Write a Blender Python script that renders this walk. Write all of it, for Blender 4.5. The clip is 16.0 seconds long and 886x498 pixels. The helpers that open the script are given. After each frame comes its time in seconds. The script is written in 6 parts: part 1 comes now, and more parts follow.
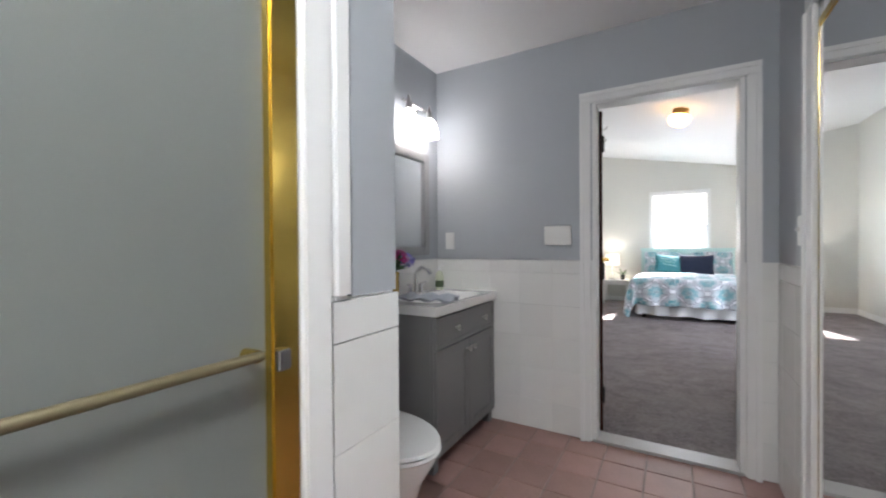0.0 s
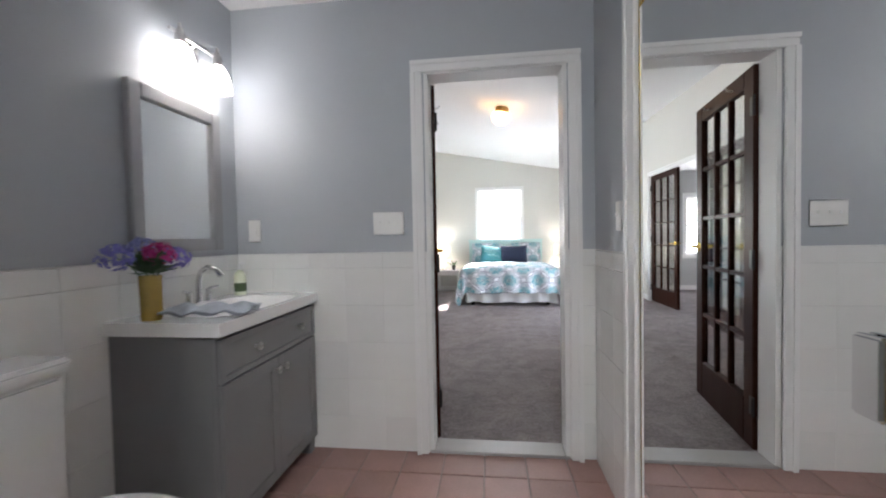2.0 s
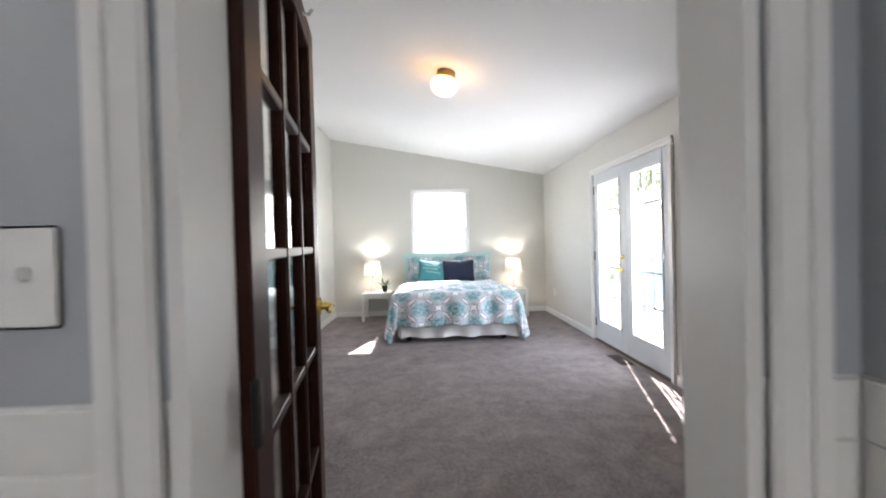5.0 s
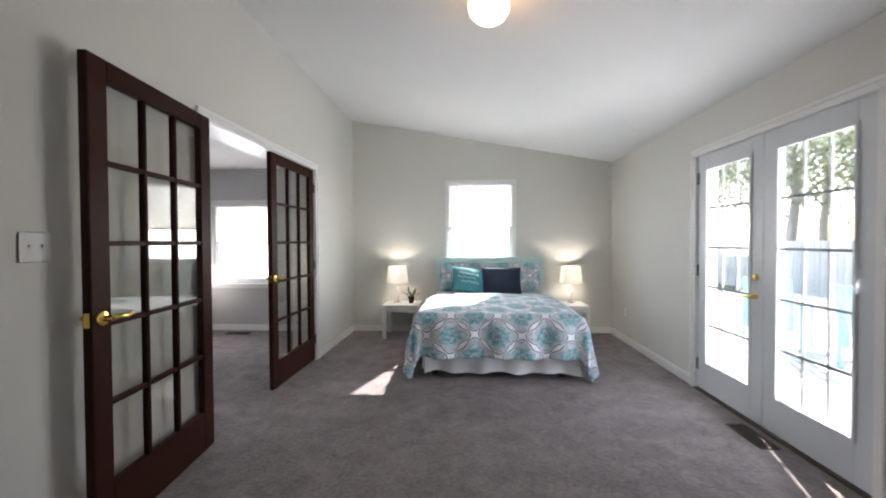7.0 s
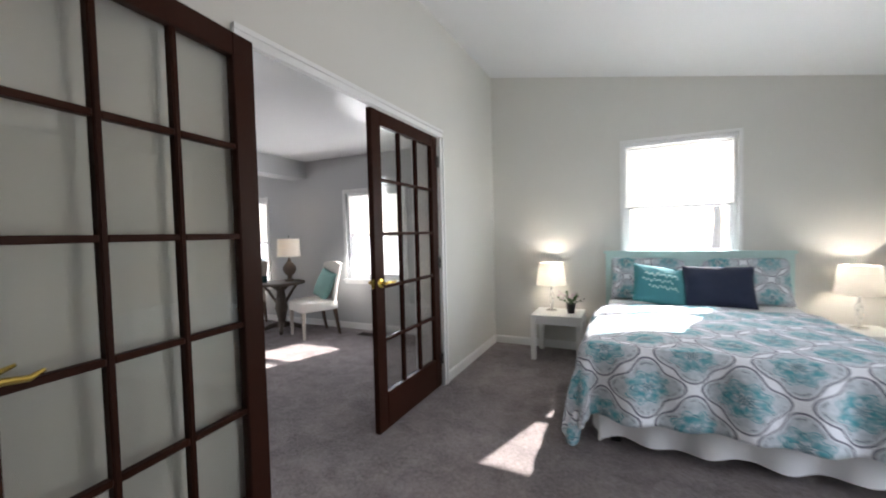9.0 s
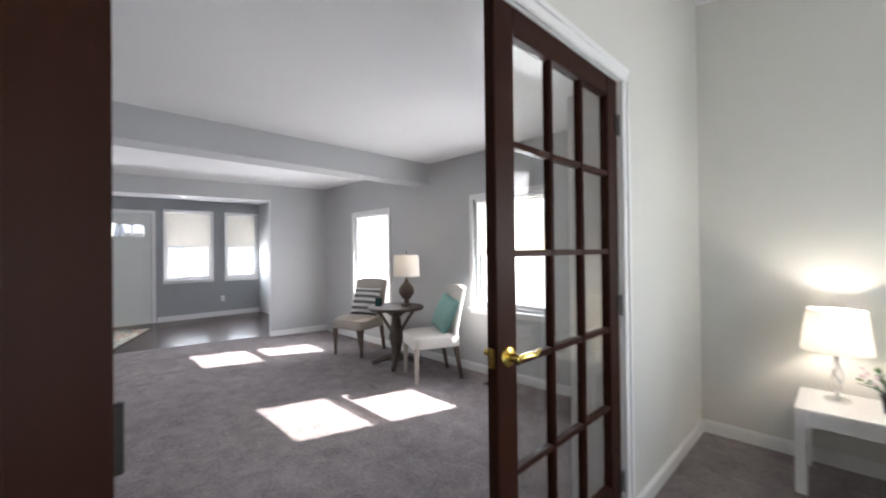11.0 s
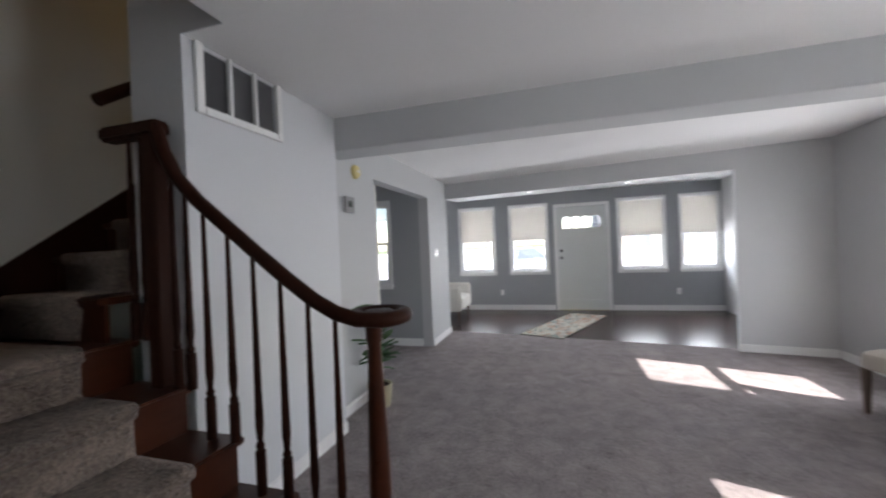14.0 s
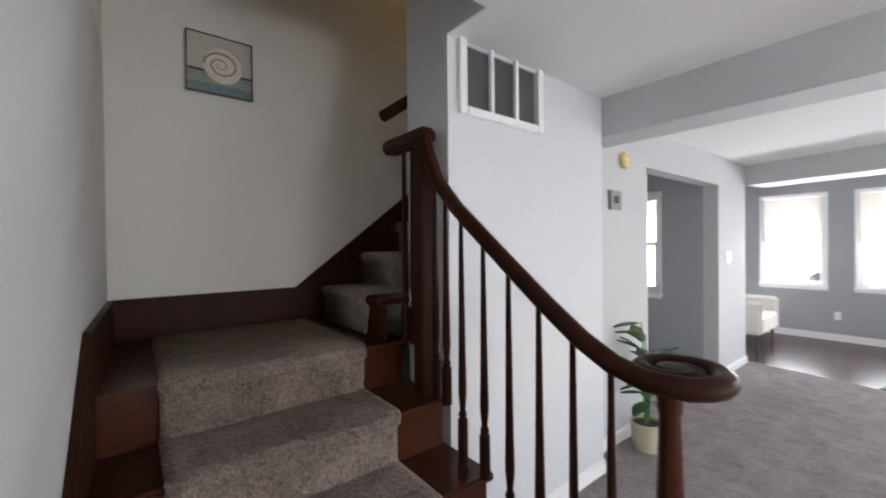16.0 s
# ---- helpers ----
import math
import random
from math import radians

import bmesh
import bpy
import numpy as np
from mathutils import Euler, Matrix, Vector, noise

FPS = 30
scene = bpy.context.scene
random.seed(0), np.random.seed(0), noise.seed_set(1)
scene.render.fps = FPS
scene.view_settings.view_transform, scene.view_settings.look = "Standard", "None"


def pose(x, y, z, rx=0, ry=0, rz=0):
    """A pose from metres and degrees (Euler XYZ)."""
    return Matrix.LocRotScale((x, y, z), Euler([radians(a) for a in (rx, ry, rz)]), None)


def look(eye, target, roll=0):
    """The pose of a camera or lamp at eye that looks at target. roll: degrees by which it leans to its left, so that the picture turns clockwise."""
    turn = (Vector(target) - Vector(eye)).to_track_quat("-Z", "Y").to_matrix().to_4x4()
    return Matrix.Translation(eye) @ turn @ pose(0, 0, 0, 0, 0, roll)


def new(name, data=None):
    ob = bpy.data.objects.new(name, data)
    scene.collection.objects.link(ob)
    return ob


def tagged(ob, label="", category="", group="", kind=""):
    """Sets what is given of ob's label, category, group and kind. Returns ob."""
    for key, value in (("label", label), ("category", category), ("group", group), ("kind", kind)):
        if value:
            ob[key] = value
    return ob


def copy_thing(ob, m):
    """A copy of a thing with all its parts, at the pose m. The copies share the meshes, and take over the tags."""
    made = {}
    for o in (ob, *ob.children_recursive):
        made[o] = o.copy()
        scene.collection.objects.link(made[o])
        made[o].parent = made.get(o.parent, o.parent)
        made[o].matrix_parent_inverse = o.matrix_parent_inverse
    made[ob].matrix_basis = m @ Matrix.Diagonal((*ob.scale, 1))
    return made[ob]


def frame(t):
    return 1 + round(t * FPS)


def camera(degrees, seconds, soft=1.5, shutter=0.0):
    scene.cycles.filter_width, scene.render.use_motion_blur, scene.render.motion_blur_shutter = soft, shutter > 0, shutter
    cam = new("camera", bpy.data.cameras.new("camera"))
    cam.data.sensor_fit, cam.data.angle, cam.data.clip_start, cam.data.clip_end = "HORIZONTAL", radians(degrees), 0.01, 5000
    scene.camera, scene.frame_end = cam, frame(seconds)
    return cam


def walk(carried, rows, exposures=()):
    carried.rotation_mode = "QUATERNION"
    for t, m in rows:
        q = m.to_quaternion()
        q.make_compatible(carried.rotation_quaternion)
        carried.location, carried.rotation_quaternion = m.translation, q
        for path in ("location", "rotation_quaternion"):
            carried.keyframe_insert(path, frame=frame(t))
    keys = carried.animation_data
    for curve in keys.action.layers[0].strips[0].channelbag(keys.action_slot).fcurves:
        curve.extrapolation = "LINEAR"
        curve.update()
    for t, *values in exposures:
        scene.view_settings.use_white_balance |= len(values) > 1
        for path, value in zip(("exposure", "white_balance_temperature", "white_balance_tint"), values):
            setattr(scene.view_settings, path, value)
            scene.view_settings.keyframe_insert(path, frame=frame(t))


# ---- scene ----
cam = camera(96.8, 16.0, soft=1.9, shutter=0.5)
EXPOSURES = [(0.0, 2.98, 6500, 13), (4.0, 3.16, 6550, 13), (6.4, 2.36, 6700, 14), (7.5, 2.2, 6650, 13), (9.2, 2.2, 6600, 13), (11.4, 2.55, 6500, 13), (13.0, 2.16, 6550, 13), (14.5, 2.4, 6600, 13), (16.0, 3.12, 6700, 14)]
PATH = [
    (0, (0.452, 0.117, 1.132), (-0.551, 1.847, 1.114), -0.4),
    (0.5, (0.419, 0.172, 1.13), (-0.374, 2.008, 1.1), -0.1),
    (1, (0.396, 0.241, 1.123), (-0.181, 2.156, 1.088), -0.1),
    (1.5, (0.386, 0.368, 1.112), (0.0, 2.33, 1.062), -0.5),
    (2, (0.384, 0.516, 1.108), (0.145, 2.501, 1.051), -1.1),
    (2.5, (0.376, 0.736, 1.116), (0.236, 2.73, 1.038), -1.7),
    (3, (0.364, 0.959, 1.127), (0.329, 2.957, 1.038), -1.9),
    (3.5, (0.372, 1.212, 1.142), (0.38, 3.21, 1.065), -2.3),
    (4, (0.367, 1.482, 1.157), (0.419, 3.48, 1.098), -2.0),
    (4.2, (0.359, 1.59, 1.175), (0.431, 3.588, 1.12), -1.7),
    (6.3, (0.39, 2.797, 1.258), (0.422, 4.797, 1.26), -0.1),
    (6.5, (0.421, 2.919, 1.271), (0.409, 4.918, 1.261), -0.1),
    (7, (0.422, 3.217, 1.273), (0.29, 5.212, 1.236), -0.3),
    (7.5, (0.405, 3.498, 1.265), (0.089, 5.472, 1.201), -0.5),
    (8, (0.372, 3.819, 1.251), (-0.138, 5.751, 1.178), -1.3),
    (8.5, (0.278, 4.137, 1.255), (-0.39, 6.021, 1.168), -1.5),
    (9, (0.175, 4.445, 1.264), (-0.685, 6.249, 1.186), -1.4),
    (9.2, (0.083, 4.558, 1.316), (-0.822, 6.338, 1.215), -1.4),
    (11.3, (-0.63, 5.632, 1.279), (-2.152, 6.929, 1.308), -0.4),
    (11.5, (-0.703, 5.691, 1.287), (-2.29, 6.908, 1.318), -0.3),
    (12, (-0.868, 5.838, 1.298), (-2.633, 6.778, 1.32), -0.5),
    (12.5, (-1.028, 5.939, 1.319), (-2.948, 6.501, 1.316), -0.9),
    (13, (-1.176, 5.999, 1.322), (-3.17, 6.157, 1.304), -1.5),
    (13.5, (-1.302, 5.992, 1.327), (-3.292, 5.786, 1.315), -2.1),
    (14, (-1.417, 5.944, 1.337), (-3.333, 5.37, 1.331), -2.4),
    (14.5, (-1.515, 5.891, 1.352), (-3.28, 4.95, 1.352), -2.3),
    (15, (-1.582, 5.824, 1.364), (-3.161, 4.597, 1.367), -1.9),
    (15.5, (-1.645, 5.75, 1.388), (-3.048, 4.325, 1.386), -1.3),
    (16, (-1.703, 5.677, 1.43), (-2.94, 4.105, 1.411), -0.6),
]
walk(cam, [(t, look(eye, target, roll)) for t, eye, target, roll in PATH], EXPOSURES)

# ---- world, sun and large lights ----
SUN_DIR = Vector((0.315, 1.0, 0.835)).normalized()
world = bpy.data.worlds.new("world")
scene.world = world
world.use_nodes = True
wn = world.node_tree
sky = wn.nodes.new("ShaderNodeTexSky")
sky.sky_type, sky.sun_disc = "NISHITA", False
sky.sun_elevation, sky.sun_rotation = math.asin(SUN_DIR.z), math.atan2(SUN_DIR.x, SUN_DIR.y)
wn.nodes["Background"].inputs[1].default_value = 0.15
wn.links.new(sky.outputs[0], wn.nodes["Background"].inputs[0])

sun = new("sun", bpy.data.lights.new("sun", "SUN"))
sun.data.energy, sun.data.angle, sun.data.color = 5.0, radians(0.6), (1.0, 0.97, 0.93)
sun.matrix_world = look(SUN_DIR * 30, (0, 0, 0))


def area(name, eye, target, w, h, power, color=(1, 1, 1)):
    """Daylight of an opening: an area lamp just outside it."""
    lamp = new(name, bpy.data.lights.new(name, "AREA"))
    lamp.data.shape, lamp.data.size, lamp.data.size_y = "RECTANGLE", w, h
    lamp.data.energy, lamp.data.color = power, color
    lamp.matrix_world = look(eye, target)
    return lamp


DAY = (0.90, 0.95, 1.0)
area("daylight", (0.58, 9.02, 1.52), (0.58, 0, 1.52), 0.86, 1.15, 11, DAY)
area("daylight", (-2.86, 9.02, 1.25), (-2.86, 0, 5.6), 0.86, 1.15, 11.5, DAY)
area("daylight", (-5.25, 9.02, 1.2), (-5.25, 0, 5.2), 0.86, 1.25, 14.5, DAY)
area("daylight", (2.62, 5.97, 1.1), (-5.4, 8.8, 2.9), 1.4, 1.75, 10, DAY)
for y in (4.25, 5.32, 7.4, 8.5):
    area("daylight", (-9.85, y, 1.4), (9, y, 1.4), 0.75, 1.3, 16, DAY)
area("daylight", (-6.85, 3.16, 1.42), (9, 3.16, 1.42), 0.85, 1.1, 0.8, DAY)


# ---- materials ----
def mat(name, color, rough=0.6, metal=0.0, vary=0.06, scale=6.0, fine=0.0, fine_scale=120.0, bump=0.0, bump_scale=200.0,
        spec=0.5, coat=0.0, random_vary=0.0, stretch=None, translucent=0.0, emit=0.0, emit_color=None):
    """A procedural surface: broad stains, fine grain, fine relief, and a tone of its own for each piece."""
    m = bpy.data.materials.new(name)
    m.use_nodes = True
    nt = m.node_tree
    b = nt.nodes["Principled BSDF"]
    b.inputs["Roughness"].default_value, b.inputs["Metallic"].default_value = rough, metal
    b.inputs["Specular IOR Level"].default_value, b.inputs["Coat Weight"].default_value = spec, coat
    co = nt.nodes.new("ShaderNodeTexCoord").outputs["Object"]
    if stretch:
        mp = nt.nodes.new("ShaderNodeMapping")
        mp.inputs["Scale"].default_value = stretch
        nt.links.new(co, mp.inputs["Vector"])
        co = mp.outputs["Vector"]
    value = None

    def add(sock, amount, centre):
        nonlocal value
        n = nt.nodes.new("ShaderNodeMath")
        n.operation = "MULTIPLY_ADD"
        nt.links.new(sock, n.inputs[0])
        n.inputs[1].default_value = amount * 2
        n.inputs[2].default_value = -amount * 2 * centre
        if value is None:
            value = n.outputs[0]
        else:
            a = nt.nodes.new("ShaderNodeMath")
            nt.links.new(value, a.inputs[0]), nt.links.new(n.outputs[0], a.inputs[1])
            value = a.outputs[0]

    for amount, sc, det in ((vary, scale, 4.0), (fine, fine_scale, 2.0)):
        if amount:
            n = nt.nodes.new("ShaderNodeTexNoise")
            n.inputs["Scale"].default_value, n.inputs["Detail"].default_value = sc, det
            nt.links.new(co, n.inputs["Vector"])
            add(n.outputs["Fac"], amount, 0.5)
            if amount is vary and rough > 0.15:
                r = nt.nodes.new("ShaderNodeMath")
                r.operation = "MULTIPLY_ADD"
                nt.links.new(n.outputs["Fac"], r.inputs[0])
                r.inputs[1].default_value, r.inputs[2].default_value = 0.12, rough - 0.06
                nt.links.new(r.outputs[0], b.inputs["Roughness"])
    if random_vary:
        add(nt.nodes.new("ShaderNodeObjectInfo").outputs["Random"], random_vary, 0.5)
    if value is None:
        b.inputs["Base Color"].default_value = (*color, 1)
    else:
        one = nt.nodes.new("ShaderNodeMath")
        one.inputs[1].default_value = 1.0
        nt.links.new(value, one.inputs[0])
        v = nt.nodes.new("ShaderNodeVectorMath")
        v.operation = "SCALE"
        v.inputs[0].default_value = color
        nt.links.new(one.outputs[0], v.inputs["Scale"])
        nt.links.new(v.outputs[0], b.inputs["Base Color"])
    if bump:
        n = nt.nodes.new("ShaderNodeTexNoise")
        n.inputs["Scale"].default_value, n.inputs["Detail"].default_value = bump_scale, 3.0
        nt.links.new(co, n.inputs["Vector"])
        bp = nt.nodes.new("ShaderNodeBump")
        bp.inputs["Strength"].default_value, bp.inputs["Distance"].default_value = bump, 0.004
        nt.links.new(n.outputs["Fac"], bp.inputs["Height"])
        nt.links.new(bp.outputs[0], b.inputs["Normal"])
    if emit:
        b.inputs["Emission Color"].default_value = (*(emit_color or color), 1)
        b.inputs["Emission Strength"].default_value = emit
    if translucent:
        tr = nt.nodes.new("ShaderNodeBsdfTranslucent")
        tr.inputs["Color"].default_value = (*color, 1)
        mx = nt.nodes.new("ShaderNodeMixShader")
        mx.inputs[0].default_value = translucent
        nt.links.new(b.outputs[0], mx.inputs[1]), nt.links.new(tr.outputs[0], mx.inputs[2])
        nt.links.new(mx.outputs[0], nt.nodes["Material Output"].inputs["Surface"])
    return m


def glass(name, tint=(1, 1, 1), rough=0.0, gloss=0.08):
    """A thin pane: clear, with a faint reflection."""
    m = bpy.data.materials.new(name)
    m.use_nodes = True
    nt = m.node_tree
    nt.nodes.remove(nt.nodes["Principled BSDF"])
    t = nt.nodes.new("ShaderNodeBsdfTransparent")
    t.inputs[0].default_value = (*tint, 1)
    g = nt.nodes.new("ShaderNodeBsdfGlossy")
    g.inputs["Roughness"].default_value = rough
    lw = nt.nodes.new("ShaderNodeLayerWeight")
    lw.inputs[0].default_value = 0.5
    f = nt.nodes.new("ShaderNodeMath")
    f.operation = "POWER"
    f.inputs[1].default_value = 4.0
    nt.links.new(lw.outputs["Facing"], f.inputs[0])
    f2 = nt.nodes.new("ShaderNodeMath")
    f2.operation = "MULTIPLY_ADD"
    f2.inputs[1].default_value, f2.inputs[2].default_value = 0.6, gloss / 2
    nt.links.new(f.outputs[0], f2.inputs[0])
    mx = nt.nodes.new("ShaderNodeMixShader")
    nt.links.new(f2.outputs[0], mx.inputs[0])
    nt.links.new(t.outputs[0], mx.inputs[1]), nt.links.new(g.outputs[0], mx.inputs[2])
    nt.links.new(mx.outputs[0], nt.nodes["Material Output"].inputs["Surface"])
    return m


def carpet_mat(name, dark, light, pile=260.0):
    """Cut-pile carpet: brushed patches, tufts and a rough relief."""
    m = bpy.data.materials.new(name)
    m.use_nodes = True
    nt = m.node_tree
    b = nt.nodes["Principled BSDF"]
    b.inputs["Roughness"].default_value, b.inputs["Specular IOR Level"].default_value = 0.95, 0.1
    b.inputs["Sheen Weight"].default_value = 0.15
    co = nt.nodes.new("ShaderNodeTexCoord").outputs["Object"]
    outs = []
    for sc, det, w in ((2.0, 5.0, 0.3), (7.0, 9.0, 0.5), (48.0, 4.0, 0.6), (pile, 2.0, 0.7)):
        n = nt.nodes.new("ShaderNodeTexNoise")
        n.inputs["Scale"].default_value, n.inputs["Detail"].default_value = sc, det
        n.inputs["Distortion"].default_value = 0.6
        nt.links.new(co, n.inputs["Vector"])
        k = nt.nodes.new("ShaderNodeMath")
        k.operation = "MULTIPLY_ADD"
        nt.links.new(n.outputs["Fac"], k.inputs[0])
        k.inputs[1].default_value, k.inputs[2].default_value = w * 2, -w
        outs.append((n, k))
    s = nt.nodes.new("ShaderNodeMath")
    nt.links.new(outs[0][1].outputs[0], s.inputs[0]), nt.links.new(outs[1][1].outputs[0], s.inputs[1])
    s3 = nt.nodes.new("ShaderNodeMath")
    nt.links.new(s.outputs[0], s3.inputs[0]), nt.links.new(outs[2][1].outputs[0], s3.inputs[1])
    s2 = nt.nodes.new("ShaderNodeMath")
    nt.links.new(s3.outputs[0], s2.inputs[0]), nt.links.new(outs[3][1].outputs[0], s2.inputs[1])
    r = nt.nodes.new("ShaderNodeMapRange")
    r.inputs["From Min"].default_value, r.inputs["From Max"].default_value = -0.6, 0.6
    nt.links.new(s2.outputs[0], r.inputs["Value"])
    mx = nt.nodes.new("ShaderNodeMix")
    mx.data_type = "RGBA"
    mx.inputs["A"].default_value, mx.inputs["B"].default_value = (*dark, 1), (*light, 1)
    nt.links.new(r.outputs[0], mx.inputs["Factor"])
    nt.links.new(mx.outputs["Result"], b.inputs["Base Color"])
    bp = nt.nodes.new("ShaderNodeBump")
    bp.inputs["Strength"].default_value, bp.inputs["Distance"].default_value = 0.9, 0.012
    nt.links.new(s2.outputs[0], bp.inputs["Height"])
    nt.links.new(bp.outputs[0], b.inputs["Normal"])
    return m


WHITE = mat("white_paint", (0.80, 0.80, 0.79), 0.35, vary=0.03, scale=3, bump=0.05, bump_scale=60)
CEIL = mat("ceiling_paint", (0.82, 0.82, 0.82), 0.9, vary=0.03, scale=1.5, bump=0.25, bump_scale=90)
BATHWALL = mat("blue_grey_paint", (0.41, 0.435, 0.465), 0.55, vary=0.04, scale=2, bump=0.1, bump_scale=120)
CREAM = mat("cream_paint", (0.655, 0.645, 0.605), 0.7, vary=0.03, scale=1.5, bump=0.12, bump_scale=120)
GREY = mat("grey_paint", (0.51, 0.518, 0.525), 0.7, vary=0.03, scale=1.5, bump=0.12, bump_scale=120)
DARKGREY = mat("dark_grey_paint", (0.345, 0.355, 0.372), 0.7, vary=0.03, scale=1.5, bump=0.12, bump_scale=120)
TILE = mat("white_tile", (0.80, 0.80, 0.78), 0.16, vary=0.03, scale=8, random_vary=0.04, bump=0.03, bump_scale=14)
GROUT = mat("white_grout", (0.79, 0.79, 0.77), 0.8, vary=0.05, scale=20)
TERRA = mat("terracotta", (0.36, 0.215, 0.19), 0.5, vary=0.16, scale=9, fine=0.1, fine_scale=70, random_vary=0.14, bump=0.15, bump_scale=50)
TGROUT = mat("floor_grout", (0.30, 0.23, 0.21), 0.9, vary=0.15, scale=20)
CARPET = carpet_mat("carpet", (0.122, 0.102, 0.102), (0.49, 0.425, 0.42))
# Darker than the floor carpet: the stairwell's shade is in the colour.
STAIRCARPET_SHADED = carpet_mat("stair_carpet_shaded", (0.052, 0.038, 0.031), (0.33, 0.262, 0.222), 100.0)
WOOD = mat("dark_mahogany", (0.032, 0.0108, 0.0066), 0.42, vary=0.14, scale=3, fine=0.10, fine_scale=30, stretch=(4, 4, 0.5), coat=0.0, spec=0.08, random_vary=0.1)
STAIRWOOD = mat("red_stained_wood", (0.050, 0.0132, 0.0056), 0.3, vary=0.3, scale=5, fine=0.2, fine_scale=50, stretch=(1, 6, 6), coat=0.0, spec=0.26)
FLOORWOOD = mat("dark_floor_wood", (0.045, 0.026, 0.022), 0.25, vary=0.25, scale=4, fine=0.2, fine_scale=40, stretch=(1, 8, 1), coat=0.0, spec=0.3, random_vary=0.25)
OLDWOOD = mat("weathered_wood", (0.075, 0.054, 0.041), 0.6, vary=0.3, scale=6, fine=0.2, fine_scale=60, stretch=(1, 1, 5))
BRASS = mat("brass", (0.74, 0.53, 0.13), 0.2, 1.0, vary=0.08, scale=12)
CHROME = mat("chrome", (0.75, 0.75, 0.76), 0.12, 1.0, vary=0.03)
NICKEL = mat("brushed_nickel", (0.62, 0.61, 0.60), 0.28, 1.0, vary=0.05)
BLACK = mat("dark_metal", (0.03, 0.028, 0.027), 0.4, 0.6, vary=0.1)
MIRROR = mat("mirror", (0.90, 0.91, 0.91), 0.01, 1.0, vary=0.0)
PANE = glass("window_glass", gloss=0.12)
# Tint puts shade on whatever lies behind the french door panes.
SHADEPANE = glass("shaded_door_glass", (0.915, 0.915, 0.898), gloss=0.1)
VANITY = mat("grey_cabinet_paint", (0.20, 0.20, 0.205), 0.42, vary=0.05, scale=4, bump=0.05, bump_scale=80)
PORCELAIN = mat("porcelain", (0.82, 0.82, 0.81), 0.1, vary=0.02, scale=3, coat=0.3)
PLATE = mat("switch_plastic", (0.82, 0.82, 0.80), 0.3, vary=0.02)
VINYL = mat("white_vinyl", (0.82, 0.82, 0.82), 0.35, vary=0.02)
BLIND = mat("blind_slat", (0.74, 0.71, 0.66), 0.6, vary=0.02, translucent=0.03)
SHADE = mat("lamp_shade_fabric", (0.86, 0.84, 0.80), 0.8, vary=0.05, scale=40, fine=0.05, fine_scale=300, translucent=0.34)
GLOW = mat("frosted_bulb_glass", (1.0, 0.96, 0.9), 0.4, vary=0.0, emit=1.9, emit_color=(1.0, 0.98, 0.97))
# Glow of the unseen fill light in the bathroom.
FILLBOWL = mat("fill_bowl_glass", (1.0, 0.97, 0.94), 0.4, vary=0.0, emit=18.0, emit_color=(0.94, 0.98, 1.0))
WARMGLOW = mat("warm_globe_glass", (1.0, 0.9, 0.75), 0.4, vary=0.0, emit=1.8, emit_color=(1.0, 0.58, 0.25))
BULB = mat("bulb", (1, 0.9, 0.7), 0.5, vary=0.0, emit=6.0, emit_color=(1.0, 0.86, 0.66))


# ---- mesh helpers ----
def box(bm, x0, x1, y0, y1, z0, z1):
    x0, x1, y0, y1, z0, z1 = min(x0, x1), max(x0, x1), min(y0, y1), max(y0, y1), min(z0, z1), max(z0, z1)
    v = [bm.verts.new(p) for p in ((x0, y0, z0), (x1, y0, z0), (x1, y1, z0), (x0, y1, z0), (x0, y0, z1), (x1, y0, z1), (x1, y1, z1), (x0, y1, z1))]
    for f in ((3, 2, 1, 0), (4, 5, 6, 7), (0, 1, 5, 4), (1, 2, 6, 5), (2, 3, 7, 6), (3, 0, 4, 7)):
        bm.faces.new([v[i] for i in f])
    return v


def rounded(bm, r=0.004, seg=2):
    bmesh.ops.bevel(bm, geom=bm.edges[:], offset=r, segments=seg, affect="EDGES", clamp_overlap=True)
    return bm


def cube(x0, x1, y0, y1, z0, z1, r=0.0, seg=2):
    bm = bmesh.new()
    box(bm, x0, x1, y0, y1, z0, z1)
    return rounded(bm, r, seg) if r else bm


def lathe(profile, n=24, bm=None, m=None):
    """A turned shape from (radius, height) pairs."""
    bm = bm or bmesh.new()
    m = m or Matrix()
    rings = []
    for r, z in profile:
        if r < 1e-5:
            rings.append([bm.verts.new(m @ Vector((0, 0, z)))])
        else:
            rings.append([bm.verts.new(m @ Vector((r * math.cos(2 * math.pi * i / n), r * math.sin(2 * math.pi * i / n), z))) for i in range(n)])
    for a, b in zip(rings, rings[1:]):
        for i in range(n):
            j = (i + 1) % n
            q = [a[i % len(a)], a[j % len(a)], b[j % len(b)], b[i % len(b)]]
            q = [p for k, p in enumerate(q) if p not in q[:k]]
            if len(q) > 2:
                bm.faces.new(q)
    return bm


